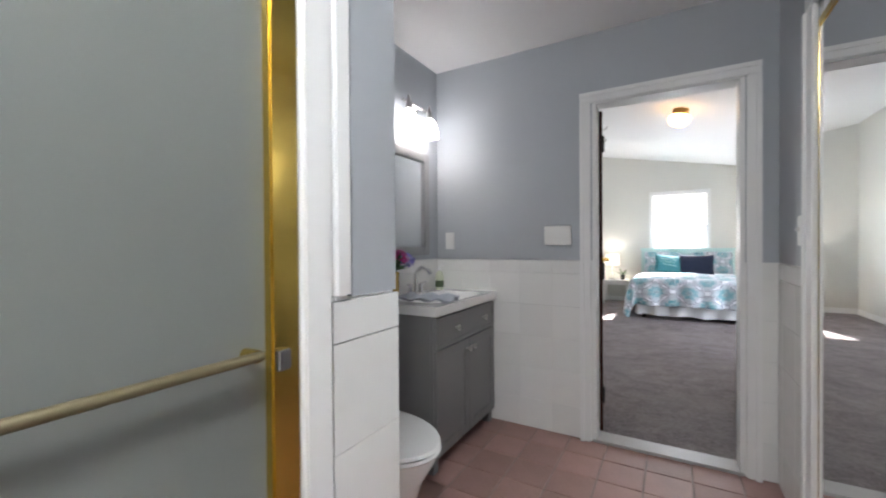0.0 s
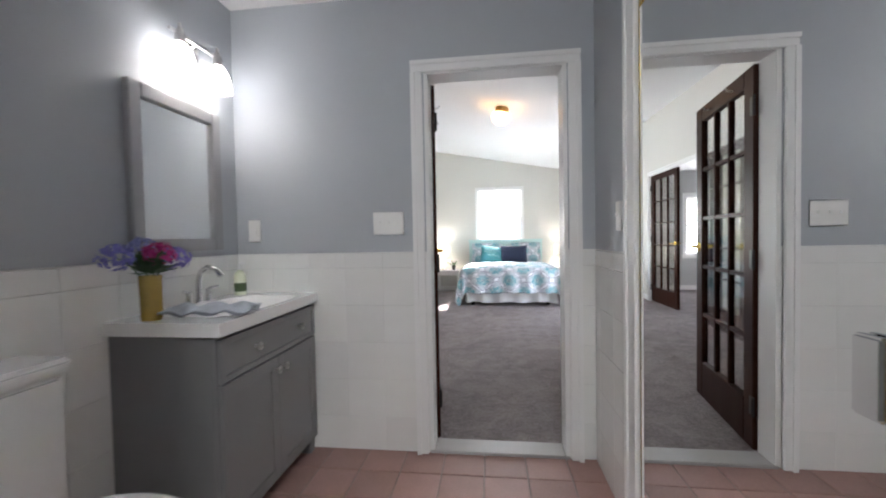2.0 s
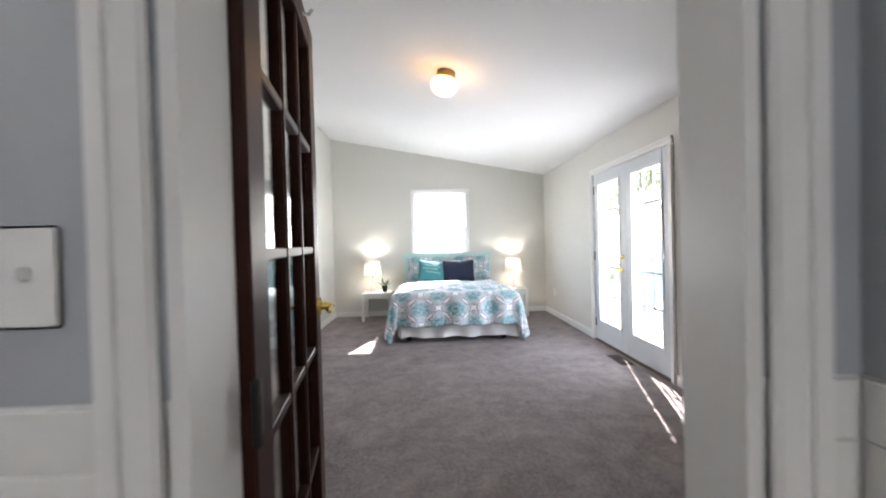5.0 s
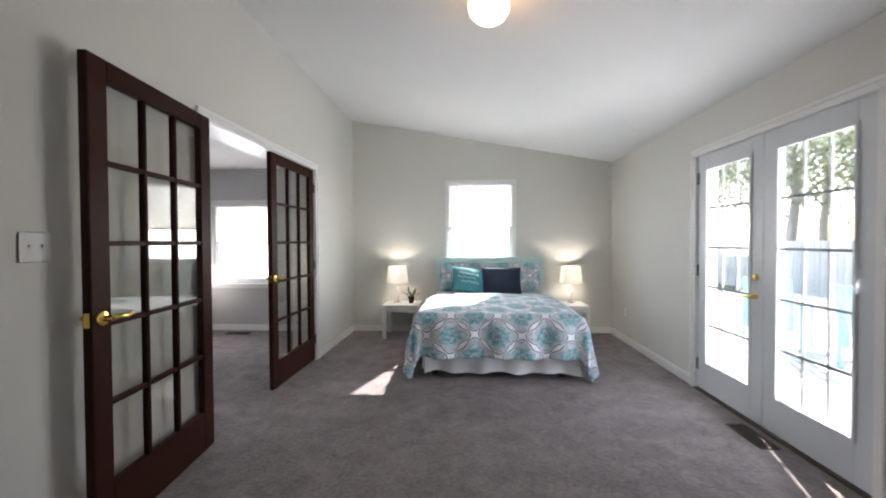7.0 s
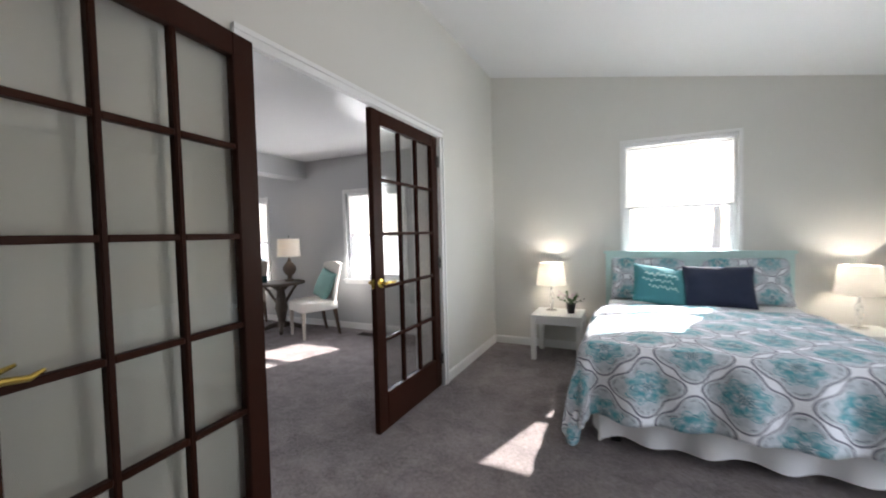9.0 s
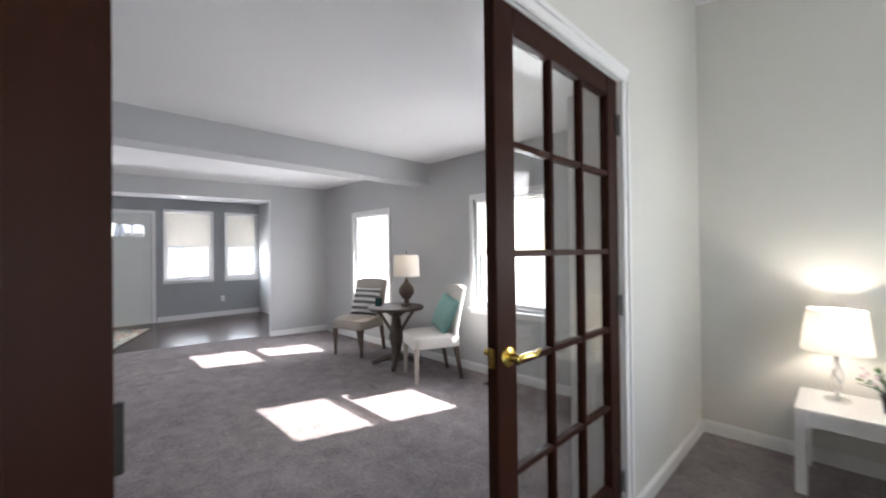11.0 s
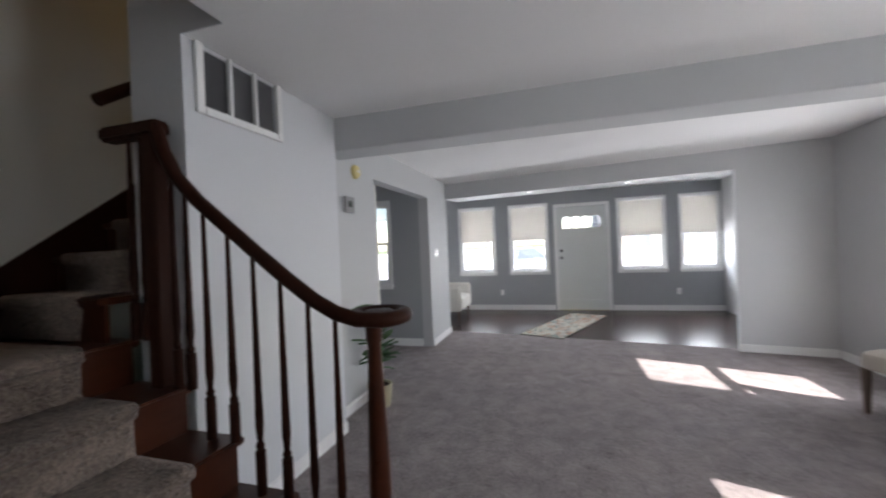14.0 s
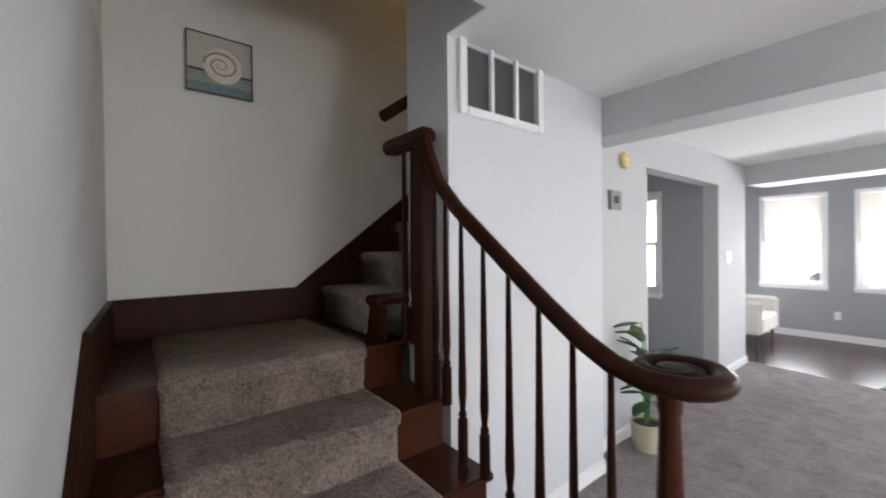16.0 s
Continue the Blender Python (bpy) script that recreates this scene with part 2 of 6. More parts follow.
def tube(points, radius, n=10, bm=None, squash=1.0):
    """A round bar along points; radius may be one number or one a point."""
    bm = bm or bmesh.new()
    pts = [Vector(p) for p in points]
    rad = radius if isinstance(radius, (list, tuple)) else [radius] * len(pts)
    rings = []
    side = None
    for i, p in enumerate(pts):
        d = (pts[min(i + 1, len(pts) - 1)] - pts[max(i - 1, 0)]).normalized()
        if side is None:
            side = d.orthogonal().normalized() if abs(d.z) > 0.95 else d.cross(Vector((0, 0, 1))).normalized()
        side = (side - d * side.dot(d)).normalized()
        up = side.cross(d)
        rings.append([bm.verts.new(p + rad[i] * (side * math.cos(2 * math.pi * k / n) + up * squash * math.sin(2 * math.pi * k / n))) for k in range(n)])
    for a, b in zip(rings, rings[1:]):
        for k in range(n):
            bm.faces.new((a[k], a[(k + 1) % n], b[(k + 1) % n], b[k]))
    bm.faces.new(rings[0][::-1]), bm.faces.new(rings[-1])
    return bm


def finish(name, bm, material, smooth=True):
    bmesh.ops.recalc_face_normals(bm, faces=bm.faces[:])
    me = bpy.data.meshes.new(name)
    bm.to_mesh(me)
    bm.free()
    me.materials.append(material)
    if smooth:
        me.polygons.foreach_set("use_smooth", [True] * len(me.polygons))
        me.set_sharp_from_angle(angle=radians(35))
    return me


def part(name, bm, material, parent=None, label="", at=None):
    ob = new(name, finish(name, bm, material))
    if parent is not None:
        ob.parent = parent
    if at is not None:
        ob.matrix_basis = at
    if label:
        tagged(ob, label=label)
    return ob


def thing(name, m, label, category, group="", kind=""):
    ob = new(name)
    ob.empty_display_size = 0.1
    ob.matrix_basis = m
    return tagged(ob, label, category, group, kind)


def structure(name, bm, material, label, category="structure", parent=None):
    ob = new(name, finish(name, bm, material, False))
    ob.parent = parent
    return tagged(ob, label, category, "", "structure")


def piece(name, me, parent, at):
    ob = new(name, me)
    ob.parent = parent
    ob.matrix_basis = at
    return ob


def wall_bm(axis, a0, a1, u0, u1, z0, z1, holes=()):
    """A wall across axis from a0 to a1, along u, with holes (u0, u1, z0, z1) right through it."""
    bm = bmesh.new()
    us = sorted({u0, u1, *[h[0] for h in holes], *[h[1] for h in holes]})
    zs = sorted({z0, z1, *[h[2] for h in holes], *[h[3] for h in holes]})
    us = [u for u in us if u0 <= u <= u1]
    zs = [z for z in zs if z0 <= z <= z1]
    for i in range(len(us) - 1):
        for j in range(len(zs) - 1):
            um, zm = (us[i] + us[i + 1]) / 2, (zs[j] + zs[j + 1]) / 2
            if any(h[0] < um < h[1] and h[2] < zm < h[3] for h in holes):
                continue
            if axis == "x":
                box(bm, a0, a1, us[i], us[i + 1], zs[j], zs[j + 1])
            else:
                box(bm, us[i], us[i + 1], a0, a1, zs[j], zs[j + 1])
    bmesh.ops.remove_doubles(bm, verts=bm.verts[:], dist=1e-5)
    shared = {}
    for f in bm.faces:
        shared.setdefault(frozenset(f.verts), []).append(f)
    bmesh.ops.delete(bm, geom=[f for fs in shared.values() if len(fs) > 1 for f in fs], context="FACES_ONLY")
    return bm


def prism(points, axis, a0, a1):
    """A flat outline drawn out along axis from a0 to a1."""
    bm = bmesh.new()
    mk = {"x": lambda a, u, v: (a, u, v), "y": lambda a, u, v: (u, a, v), "z": lambda a, u, v: (u, v, a)}[axis]
    lo = [bm.verts.new(mk(a0, u, v)) for u, v in points]
    hi = [bm.verts.new(mk(a1, u, v)) for u, v in points]
    for i in range(len(points)):
        j = (i + 1) % len(points)
        bm.faces.new((lo[i], lo[j], hi[j], hi[i]))
    bm.faces.new(lo[::-1]), bm.faces.new(hi)
    return bm


def oriented(axis, a, out):
    """Pose in which local x runs along the wall, local -y looks into the room, for a wall across axis at a, with the room on the side out (+1 or -1)."""
    if axis == "y":
        return pose(0, a, 0, 0, 0, 0) if out < 0 else pose(0, a, 0, 0, 0, 180)
    return pose(a, 0, 0, 0, 0, -90) if out < 0 else pose(a, 0, 0, 0, 0, 90)


# ---- structure: bathroom ----
BD = (0.062, 0.762, 0.0, 1.95)
structure("wall_bath_north", wall_bm("y", 2.495, 2.55, -1.0, 0.95, 1.04, 2.4, [BD]), BATHWALL, "blue-grey painted bathroom wall above the white tile")
structure("wall_bath_north_base", wall_bm("y", 2.50, 2.55, -1.0, 0.95, 0, 1.04, [BD]), GROUT, "grouted backing of the white wall tile beside the door")
structure("wall_bath_west", wall_bm("x", -1.08, -0.97, -1.2, 2.55, 1.04, 2.4), BATHWALL, "blue-grey painted bathroom wall behind the vanity")
structure("wall_bath_west_base", wall_bm("x", -1.08, -0.975, -1.2, 2.55, 0, 1.04), GROUT, "grouted backing of the white wall tile by the vanity")
structure("wall_bath_east", wall_bm("x", 0.89, 1.0, -1.2, 2.55, 1.04, 2.4, [(0.16, 1.92, 0, 1.95)]), BATHWALL, "blue-grey painted bathroom wall beside the mirrored closet")
structure("wall_bath_east_base", wall_bm("x", 0.895, 1.0, -1.2, 2.55, 0, 1.04, [(0.16, 1.92, 0, 1.95)]), GROUT, "grouted backing of the white tile beside the closet")
structure("wall_bath_south", wall_bm("y", -1.3, -1.2, -1.08, 1.0, 0, 2.4), BATHWALL, "plain blue-grey painted bathroom wall")
structure("wall_closet_back", wall_bm("x", 1.0, 1.05, 0.0, 2.1, 0, 2.4), BATHWALL, "closed back of the closet behind the mirrored doors")
structure("wall_shower_partition", wall_bm("y", 0.655, 0.79, -0.97, -0.055, 1.04, 2.4), BATHWALL, "blue-grey stub wall between shower and toilet")
structure("wall_shower_partition_base", wall_bm("y", 0.605, 0.785, -0.97, -0.06, 0, 1.04), GROUT, "grouted backing of the tiled stub wall")
structure("ceiling_bath", cube(-1.08, 1.05, -1.3, 2.55, 2.335, 2.42), CEIL, "white painted bathroom ceiling")
bath_floor = structure("floor_bath", cube(-1.08, 1.0, -1.3, 2.5, -0.12, -0.006), TGROUT, "terracotta tiled bathroom floor with grey grout", "floor")
structure("threshold", cube(0.062, 0.762, 2.49, 2.62, -0.05, 0.014, 0.004), mat("marble", (0.40, 0.39, 0.38), 0.3, vary=0.1, scale=9), "pale marble threshold under the bathroom door", "threshold")


def casing(name, axis, a, out, u0, u1, top, width=0.085, depth=0.018, label="white painted door casing", bottom=0.0, sill=False):
    """Flat moulded casing round an opening: two legs and a head, with a raised outer bead."""
    t = thing(name, oriented(axis, a, out), label, "trim", "", "structure")
    lo, hi = sorted(((u0, u1) if (axis == "y" and out < 0) or (axis == "x" and out > 0) else (-u1, -u0)))
    legs = ((lo - width, lo, bottom, top), (hi, hi + width, bottom, top), (lo - width, hi + width, top, top + width))
    for i, (x0, x1, z0, z1) in enumerate(legs):
        bm = cube(x0, x1, -depth, 0, z0, z1, 0.004)
        if i == 0:
            box(bm, x0, x0 + 0.022, -depth - 0.008, -depth + 0.001, z0, z1 + 0.0)
        elif i == 1:
            box(bm, x1 - 0.022, x1, -depth - 0.008, -depth + 0.001, z0, z1)
        else:
            box(bm, x0, x1, -depth - 0.008, -depth + 0.001, z1 - 0.022, z1)
        part("head" if i == 2 else "leg", bm, WHITE, t)
    if sill:
        part("sill", cube(lo - width - 0.02, hi + width + 0.02, -depth - 0.03, 0.0, bottom - 0.025, bottom, 0.005), WHITE, t)
        part("apron", cube(lo - width, hi + width, -depth, 0, bottom - 0.085, bottom - 0.0255, 0.004), WHITE, t)
    return t


def jamb(name, axis, a0, a1, u0, u1, top, label, bottom=0.0, t=0.02):
    """Lining boards of an opening through a wall."""
    bm = bmesh.new()
    for p in ((u0, u0 + t, bottom, top), (u1 - t, u1, bottom, top), (u0 + t, u1 - t, top - t, top)):
        if axis == "x":
            box(bm, a0, a1, p[0], p[1], p[2], p[3])
        else:
            box(bm, p[0], p[1], a0, a1, p[2], p[3])
    return structure(name, bm, WHITE, label, "trim")


casing("trim_bath_door", "y", 2.492, -1, 0.056, 0.766, 1.935, 0.058, label="white moulded casing round the bathroom door")
jamb("trim_bath_jamb", "y", 2.4925, 2.6125, 0.0621, 0.7619, 1.9499, "white painted jamb of the bathroom door", 0.0145)
casing("trim_bath_door_bedroom", "y", 2.613, 1, 0.056, 0.766, 1.935, 0.058, label="white moulded casing on the bedroom side")
casing("trim_closet", "x", 0.888, -1, 0.16, 1.92, 1.95, 0.09, label="white casing round the mirrored closet doors")

# ---- structure: bedroom ----
def slope(x):
    return 2.35 + (2.383 - x) * 0.1815


FD = (5.56, 7.37, 0.0, 2.065)
PD = (5.21, 6.745, 0.0, 2.0)
BW = (0.115, 1.05, 1.0, 2.105)
structure("wall_bed_south", wall_bm("y", 2.555, 2.61, -1.62, 2.55, 0, 3.3, [BD]), CREAM, "cream painted bedroom wall with the bathroom door")
structure("wall_bed_west", wall_bm("x", -1.42, -1.24, 2.555, 8.95, 0, 3.3, [FD]), CREAM, "cream painted bedroom wall with the french doors")
structure("wall_bed_north", wall_bm("y", 8.77, 8.95, -1.62, 2.55, 0, 3.3, [BW]), CREAM, "cream painted bedroom wall behind the bed")
structure("wall_bed_east", wall_bm("x", 2.38, 2.55, 2.555, 8.95, 0, 2.6, [PD]), CREAM, "cream painted bedroom wall with the patio doors")
bm = bmesh.new()
corner = [bm.verts.new((x, y, slope(x) + dz)) for dz in (0, 0.12) for x, y in ((-1.43, 2.54), (2.56, 2.54), (2.56, 8.96), (-1.43, 8.96))]
for f in ((0, 1, 2, 3), (7, 6, 5, 4), (0, 4, 5, 1), (1, 5, 6, 2), (2, 6, 7, 3), (3, 7, 4, 0)):
    bm.faces.new([corner[i] for i in f])
structure("ceiling_bedroom", bm, CEIL, "white sloping bedroom ceiling")
bm = prism([(2.6, 2.5005), (2.6, 9.0), (-6.66, 9.0), (-6.70, 8.73), (-7.5, 4.23), (-7.5, 4.15), (-1.5, 4.15), (-1.5, 2.5005)], "z", -0.14, 0.0)
floor = structure("floor", bm, CARPET, "grey-brown cut-pile carpet", "carpet")
casing("trim_patio", "x", 2.377, -1, 5.23, 6.73, 1.985, 0.06, label="white casing round the patio doors")
casing("trim_french", "x", -1.237, 1, 5.575, 7.355, 2.05, 0.06, label="white casing round the french doors")
casing("trim_french_living", "x", -1.473, -1, 5.575, 7.355, 2.05, 0.06, label="white casing on the living room side")
jamb("trim_french_jamb", "x", -1.4725, -1.2375, 5.5601, 7.3699, 2.0649, "deep white painted jamb of the french doors")


def baseboard(name, axis, a, out, u0, u1, h=0.085, label="white painted baseboard", material=None, t=0.014):
    bm = bmesh.new()
    d = out * t
    if axis == "x":
        box(bm, a, a + d, u0, u1, 0.0, h - 0.012), box(bm, a, a + d * 0.55, u0, u1, h - 0.0125, h)
    else:
        box(bm, u0, u1, a, a + d, 0.0, h - 0.012), box(bm, u0, u1, a, a + d * 0.55, h - 0.0125, h)
    return structure(name, bm, material or WHITE, label, "baseboard")


baseboard("baseboard", "y", 8.77, -1, -1.225, 2.365)
baseboard("baseboard", "x", 2.38, -1, 6.81, 8.755)
baseboard("baseboard", "x", 2.38, -1, 2.625, 5.16)
baseboard("baseboard", "x", -1.24, 1, 7.43, 8.755)
baseboard("baseboard", "x", -1.24, 1, 2.625, 5.5)
baseboard("baseboard", "y", 2.61, 1, -1.225, -0.01)
baseboard("baseboard", "y", 2.61, 1, 0.83, 2.365)

# ---- structure: living room ----
LC = 2.335
W1 = (-3.31, -2.41, 0.68, 1.84)
W2 = (-5.68, -4.83, 0.54, 1.83)
structure("wall_living_east", wall_bm("x", -1.47, -1.425, 5.30, 8.95, 0, LC + 0.05, [FD]), GREY, "pale grey painted living room wall with the french doors")
structure("wall_stair_east", prism([(-1.425, 3.15), (-1.608, 3.15), (-1.555, 5.30), (-1.425, 5.30)], "z", 0.0, LC), GREY, "pale grey painted wall beside the stairs")
structure("wall_living_north", wall_bm("y", 8.73, 8.85, -9.8, -1.425, 0, 2.42, [W1, W2]), GREY, "grey painted living room wall with two windows")
structure("wall_stair_south", wall_bm("y", 3.15, 3.285, -5.2, -1.425, 0, 5.0), CREAM, "cream painted stairwell wall behind the landing")
structure("wall_stair_east_upper", prism([(-1.425, 3.15), (-1.608, 3.15), (-1.572, 4.6), (-1.425, 4.6)], "z", LC, 5.0), CREAM, "cream painted upper stairwell wall")
structure("wall_grille", wall_bm("y", 4.05, 4.365, -4.0, -2.77, 0, LC, [(-3.36, -2.87, 2.03, 2.32)]), mat("light_grey_paint", (0.62, 0.63, 0.65), 0.7, vary=0.03, scale=1.5, bump=0.12, bump_scale=120), "light grey wall under the upper stair flight", "wall")
structure("wall_stair_upper", wall_bm("y", 4.05, 4.365, -5.2, -2.77, LC + 0.0005, 5.0), bpy.data.materials["light_grey_paint"], "grey painted wall above the stair opening")
structure("wall_recess", wall_bm("y", 4.09, 4.23, -7.4, -4.0, 0, 2.42, [(-6.5, -4.89, 0, 2.03)]), GREY, "light grey wall with a doorless opening to the dining room")
structure("beam", cube(-4.29, -4.01, 4.2, 8.74, 2.092, LC + 0.02, 0.006), GREY, "grey painted boxed ceiling beam", "beam")
bm = prism([(-7.6, 4.1), (-4.0, 4.1), (-4.0, 4.366), (-2.776, 4.366), (-2.776, 4.6), (-1.43, 4.6), (-1.43, 8.9), (-7.6, 8.9)], "z", LC, LC + 0.1)
structure("ceiling_living", bm, CEIL, "white painted living room ceiling")
structure("ceiling_stair", cube(-5.2, -1.43, 3.15, 4.6, 4.99, 5.1), CEIL, "white ceiling above the stairwell")
structure("wall_stair_side", cube(-2.774, -2.768, 4.366, 4.6, LC - 0.001, 5.0), bpy.data.materials["light_grey_paint"], "grey side of the stair opening")
structure("wall_stair_head", wall_bm("y", 4.6, 4.7, -2.77, -1.43, LC + 0.1, 5.0), GREY, "grey wall above the foot of the stairs")
structure("wall_stair_end", wall_bm("x", -5.3, -5.2, 3.15, 4.05, 0, 5.0), CREAM, "plain wall closing the upper stair flight")

ARCH = pose(-7.4, 4.23, 0, 0, 0, 90 - math.degrees(math.atan2(0.82, 4.5)))
arch_len = math.hypot(0.82, 4.5)
bm = bmesh.new()
box(bm, 0, 3.72, 0.0, 0.46, 2.10, LC + 0.06)
box(bm, 3.72, arch_len, 0.0, 0.16, 0, LC + 0.06)
arch = structure("wall_arch", bm, GREY, "pale grey wall and header between living room and sunroom", "wall")
arch.matrix_basis = ARCH
bm = bmesh.new()
box(bm, 3.705, arch_len - 0.01, -0.014, 0.0, 0, 0.085)
arch_base = structure("baseboard", bm, WHITE, "white painted baseboard", "baseboard")
arch_base.matrix_basis = ARCH

# ---- structure: sunroom and dining room ----
FW = [(3.885, 4.625, 0.78, 2.125), (4.945, 5.695, 0.78, 2.125), (7.005, 7.805, 0.78, 2.125), (8.065, 8.68, 0.78, 2.125)]
FRONT = (5.88, 6.80, 0.0, 2.045)
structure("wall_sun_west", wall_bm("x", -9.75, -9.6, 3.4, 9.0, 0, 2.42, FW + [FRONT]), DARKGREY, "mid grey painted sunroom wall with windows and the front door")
structure("wall_sun_south", wall_bm("y", 3.4, 3.5, -9.75, -7.4, 0, 2.42), DARKGREY, "mid grey painted sunroom end wall")
structure("wall_sun_east", wall_bm("x", -7.4, -7.28, 3.4, 4.09, 0, 2.42), GREY, "grey wall end between sunroom and dining room")
structure("ceiling_sun", cube(-9.75, -6.4, 3.4, 9.0, 2.36, 2.45), CEIL, "white painted sunroom ceiling")
sun_floor = structure("floor_sun", cube(-9.75, -6.6, 3.4, 9.0, -0.14, -0.014), mat("floor_joint", (0.012, 0.008, 0.007), 0.8, vary=0.1), "dark stained wood plank floor of the sunroom", "floor")
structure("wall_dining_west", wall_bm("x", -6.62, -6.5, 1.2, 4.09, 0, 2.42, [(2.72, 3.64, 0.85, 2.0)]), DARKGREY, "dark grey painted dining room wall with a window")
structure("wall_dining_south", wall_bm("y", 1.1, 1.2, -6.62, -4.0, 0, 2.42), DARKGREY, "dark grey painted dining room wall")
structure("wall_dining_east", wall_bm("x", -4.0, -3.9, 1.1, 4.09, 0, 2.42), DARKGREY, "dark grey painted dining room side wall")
structure("ceiling_dining", cube(-6.62, -3.9, 1.1, 4.09, 2.36, 2.45), CEIL, "white painted dining room ceiling")
structure("floor_dining", cube(-6.62, -3.9, 1.1, 4.2, -0.14, -0.003), CARPET, "grey-brown carpet of the dining room", "carpet")

baseboard("baseboard", "y", 8.73, -1, -6.55, -1.62)
baseboard("baseboard", "y", 4.365, 1, -4.0, -2.95)
baseboard("baseboard", "y", 4.23, 1, -4.88, -4.0)
baseboard("baseboard", "y", 4.23, 1, -7.4, -6.52)
baseboard("baseboard", "x", -7.4, -1, 4.1, 4.245)
baseboard("baseboard", "x", -9.6, 1, 3.5, 5.8, 0.1)
baseboard("baseboard", "x", -9.6, 1, 6.88, 8.73, 0.1)
baseboard("baseboard", "x", -6.5, 1, 1.2, 4.09, 0.1)
baseboard("baseboard", "x", -1.47, -1, 7.43, 8.715)

GRASS = mat("lawn", (0.10, 0.13, 0.05), 0.95, vary=0.35, scale=3, fine=0.3, fine_scale=60)
structure("ground", cube(-600, 600, -600, 600, -0.6, -0.3), GRASS, "sunlit lawn round the house", "ground")


# ---- bathroom things ----
def french_door(name, m, width, height, label, swing=1, thick=0.038, stile=0.1, top=0.09, bottom=0.235, handle=True, coat_hook=False, handle_z=0.95):
    """A fifteen-light door leaf. Local x runs from the hinge to the free edge, y through the leaf."""
    d = thing(name, m, label, "door")
    h = thick / 2
    for x0, x1 in ((0, stile), (width - stile, width)):
        part("stile", cube(x0, x1, -h, h, 0, height, 0.003), WOOD, d)
    part("top_rail", cube(stile, width - stile, -h, h, height - top, height, 0.003), WOOD, d)
    part("bottom_rail", cube(stile, width - stile, -h, h, 0, bottom, 0.003), WOOD, d)
    x0, x1, z0, z1 = stile, width - stile, bottom, height - top
    mw = 0.011
    for i in (1, 2):
        x = x0 + (x1 - x0) * i / 3
        part("muntin", cube(x - mw, x + mw, -h + 0.003, h - 0.003, z0, z1, 0.004), WOOD, d)
    for i in range(1, 5):
        z = z0 + (z1 - z0) * i / 5
        bm = bmesh.new()
        for k in range(3):
            a, b = x0 + (x1 - x0) * k / 3, x0 + (x1 - x0) * (k + 1) / 3
            box(bm, a + (mw if k else 0), b - (mw if k < 2 else 0), -h + 0.004, h - 0.004, z - mw, z + mw)
        part("muntin", rounded(bm, 0.003, 1), WOOD, d)
    pw, ph = (x1 - x0) / 3, (z1 - z0) / 5
    me = finish("pane", cube(-pw / 2 + 0.008, pw / 2 - 0.008, -0.002, 0.002, -ph / 2 + 0.008, ph / 2 - 0.008), SHADEPANE)
    for i in range(3):
        for k in range(5):
            piece("pane", me, d, pose(x0 + pw * (i + 0.5), 0, z0 + ph * (k + 0.5)))
    for z in (0.22, height / 2, height - 0.2):
        hinge = part("hinge", cube(-0.012, 0.03, swing * h - 0.004, swing * h + 0.004, z - 0.045, z + 0.045, 0.002), BLACK, d, "dark metal hinge")
        part("hinge_pin", lathe([(0.0, -0.05), (0.007, -0.048), (0.007, 0.048), (0, 0.05)], 8), BLACK, hinge).matrix_basis = pose(-0.012, swing * (h + 0.004), z)
    if handle:
        hx, hz = width - stile * 0.5, handle_z
        for s in (-1, 1):
            lv = part("lever", lathe([(0, 0), (0.032, 0.0), (0.03, 0.008), (0.013, 0.012), (0.011, 0.045), (0, 0.047)], 20), BRASS, d, "polished brass lever handle")
            lv.matrix_basis = pose(hx, s * h, hz, -90 * s, 0, 0)
            part("grip", tube([(hx, s * (h + 0.042), hz), (hx - 0.04, s * (h + 0.048), hz + 0.004), (hx - 0.085, s * (h + 0.044), hz - 0.004), (hx - 0.115, s * (h + 0.04), hz + 0.006)], [0.010, 0.009, 0.008, 0.005], 10), BRASS, d, "curved polished brass lever")
        part("latch_plate", cube(width - 0.0005, width + 0.002, -0.012, 0.012, hz - 0.03, hz + 0.03), BRASS, d, "brass latch plate")
    if coat_hook:
        for x in (width * 0.3, width * 0.72):
            part("hook", tube([(x, -h, height - 0.05), (x, -h - 0.02, height - 0.05), (x, -h - 0.03, height - 0.035)], 0.005, 8), NICKEL, d, "small metal hook")
    return d


french_door("bath_door", pose(0.080, 2.622, 0.016, 0, 0, 98.3), 0.775, 1.91, "dark mahogany glazed bathroom door standing open with brass lever", swing=-1, stile=0.098, coat_hook=True, handle_z=1.0)


def knob(parent, at):
    return part("knob", lathe([(0, 0), (0.006, 0), (0.006, 0.014), (0.015, 0.02), (0.016, 0.026), (0.009, 0.031), (0, 0.032)], 16), NICKEL, parent, "round nickel knob", at)


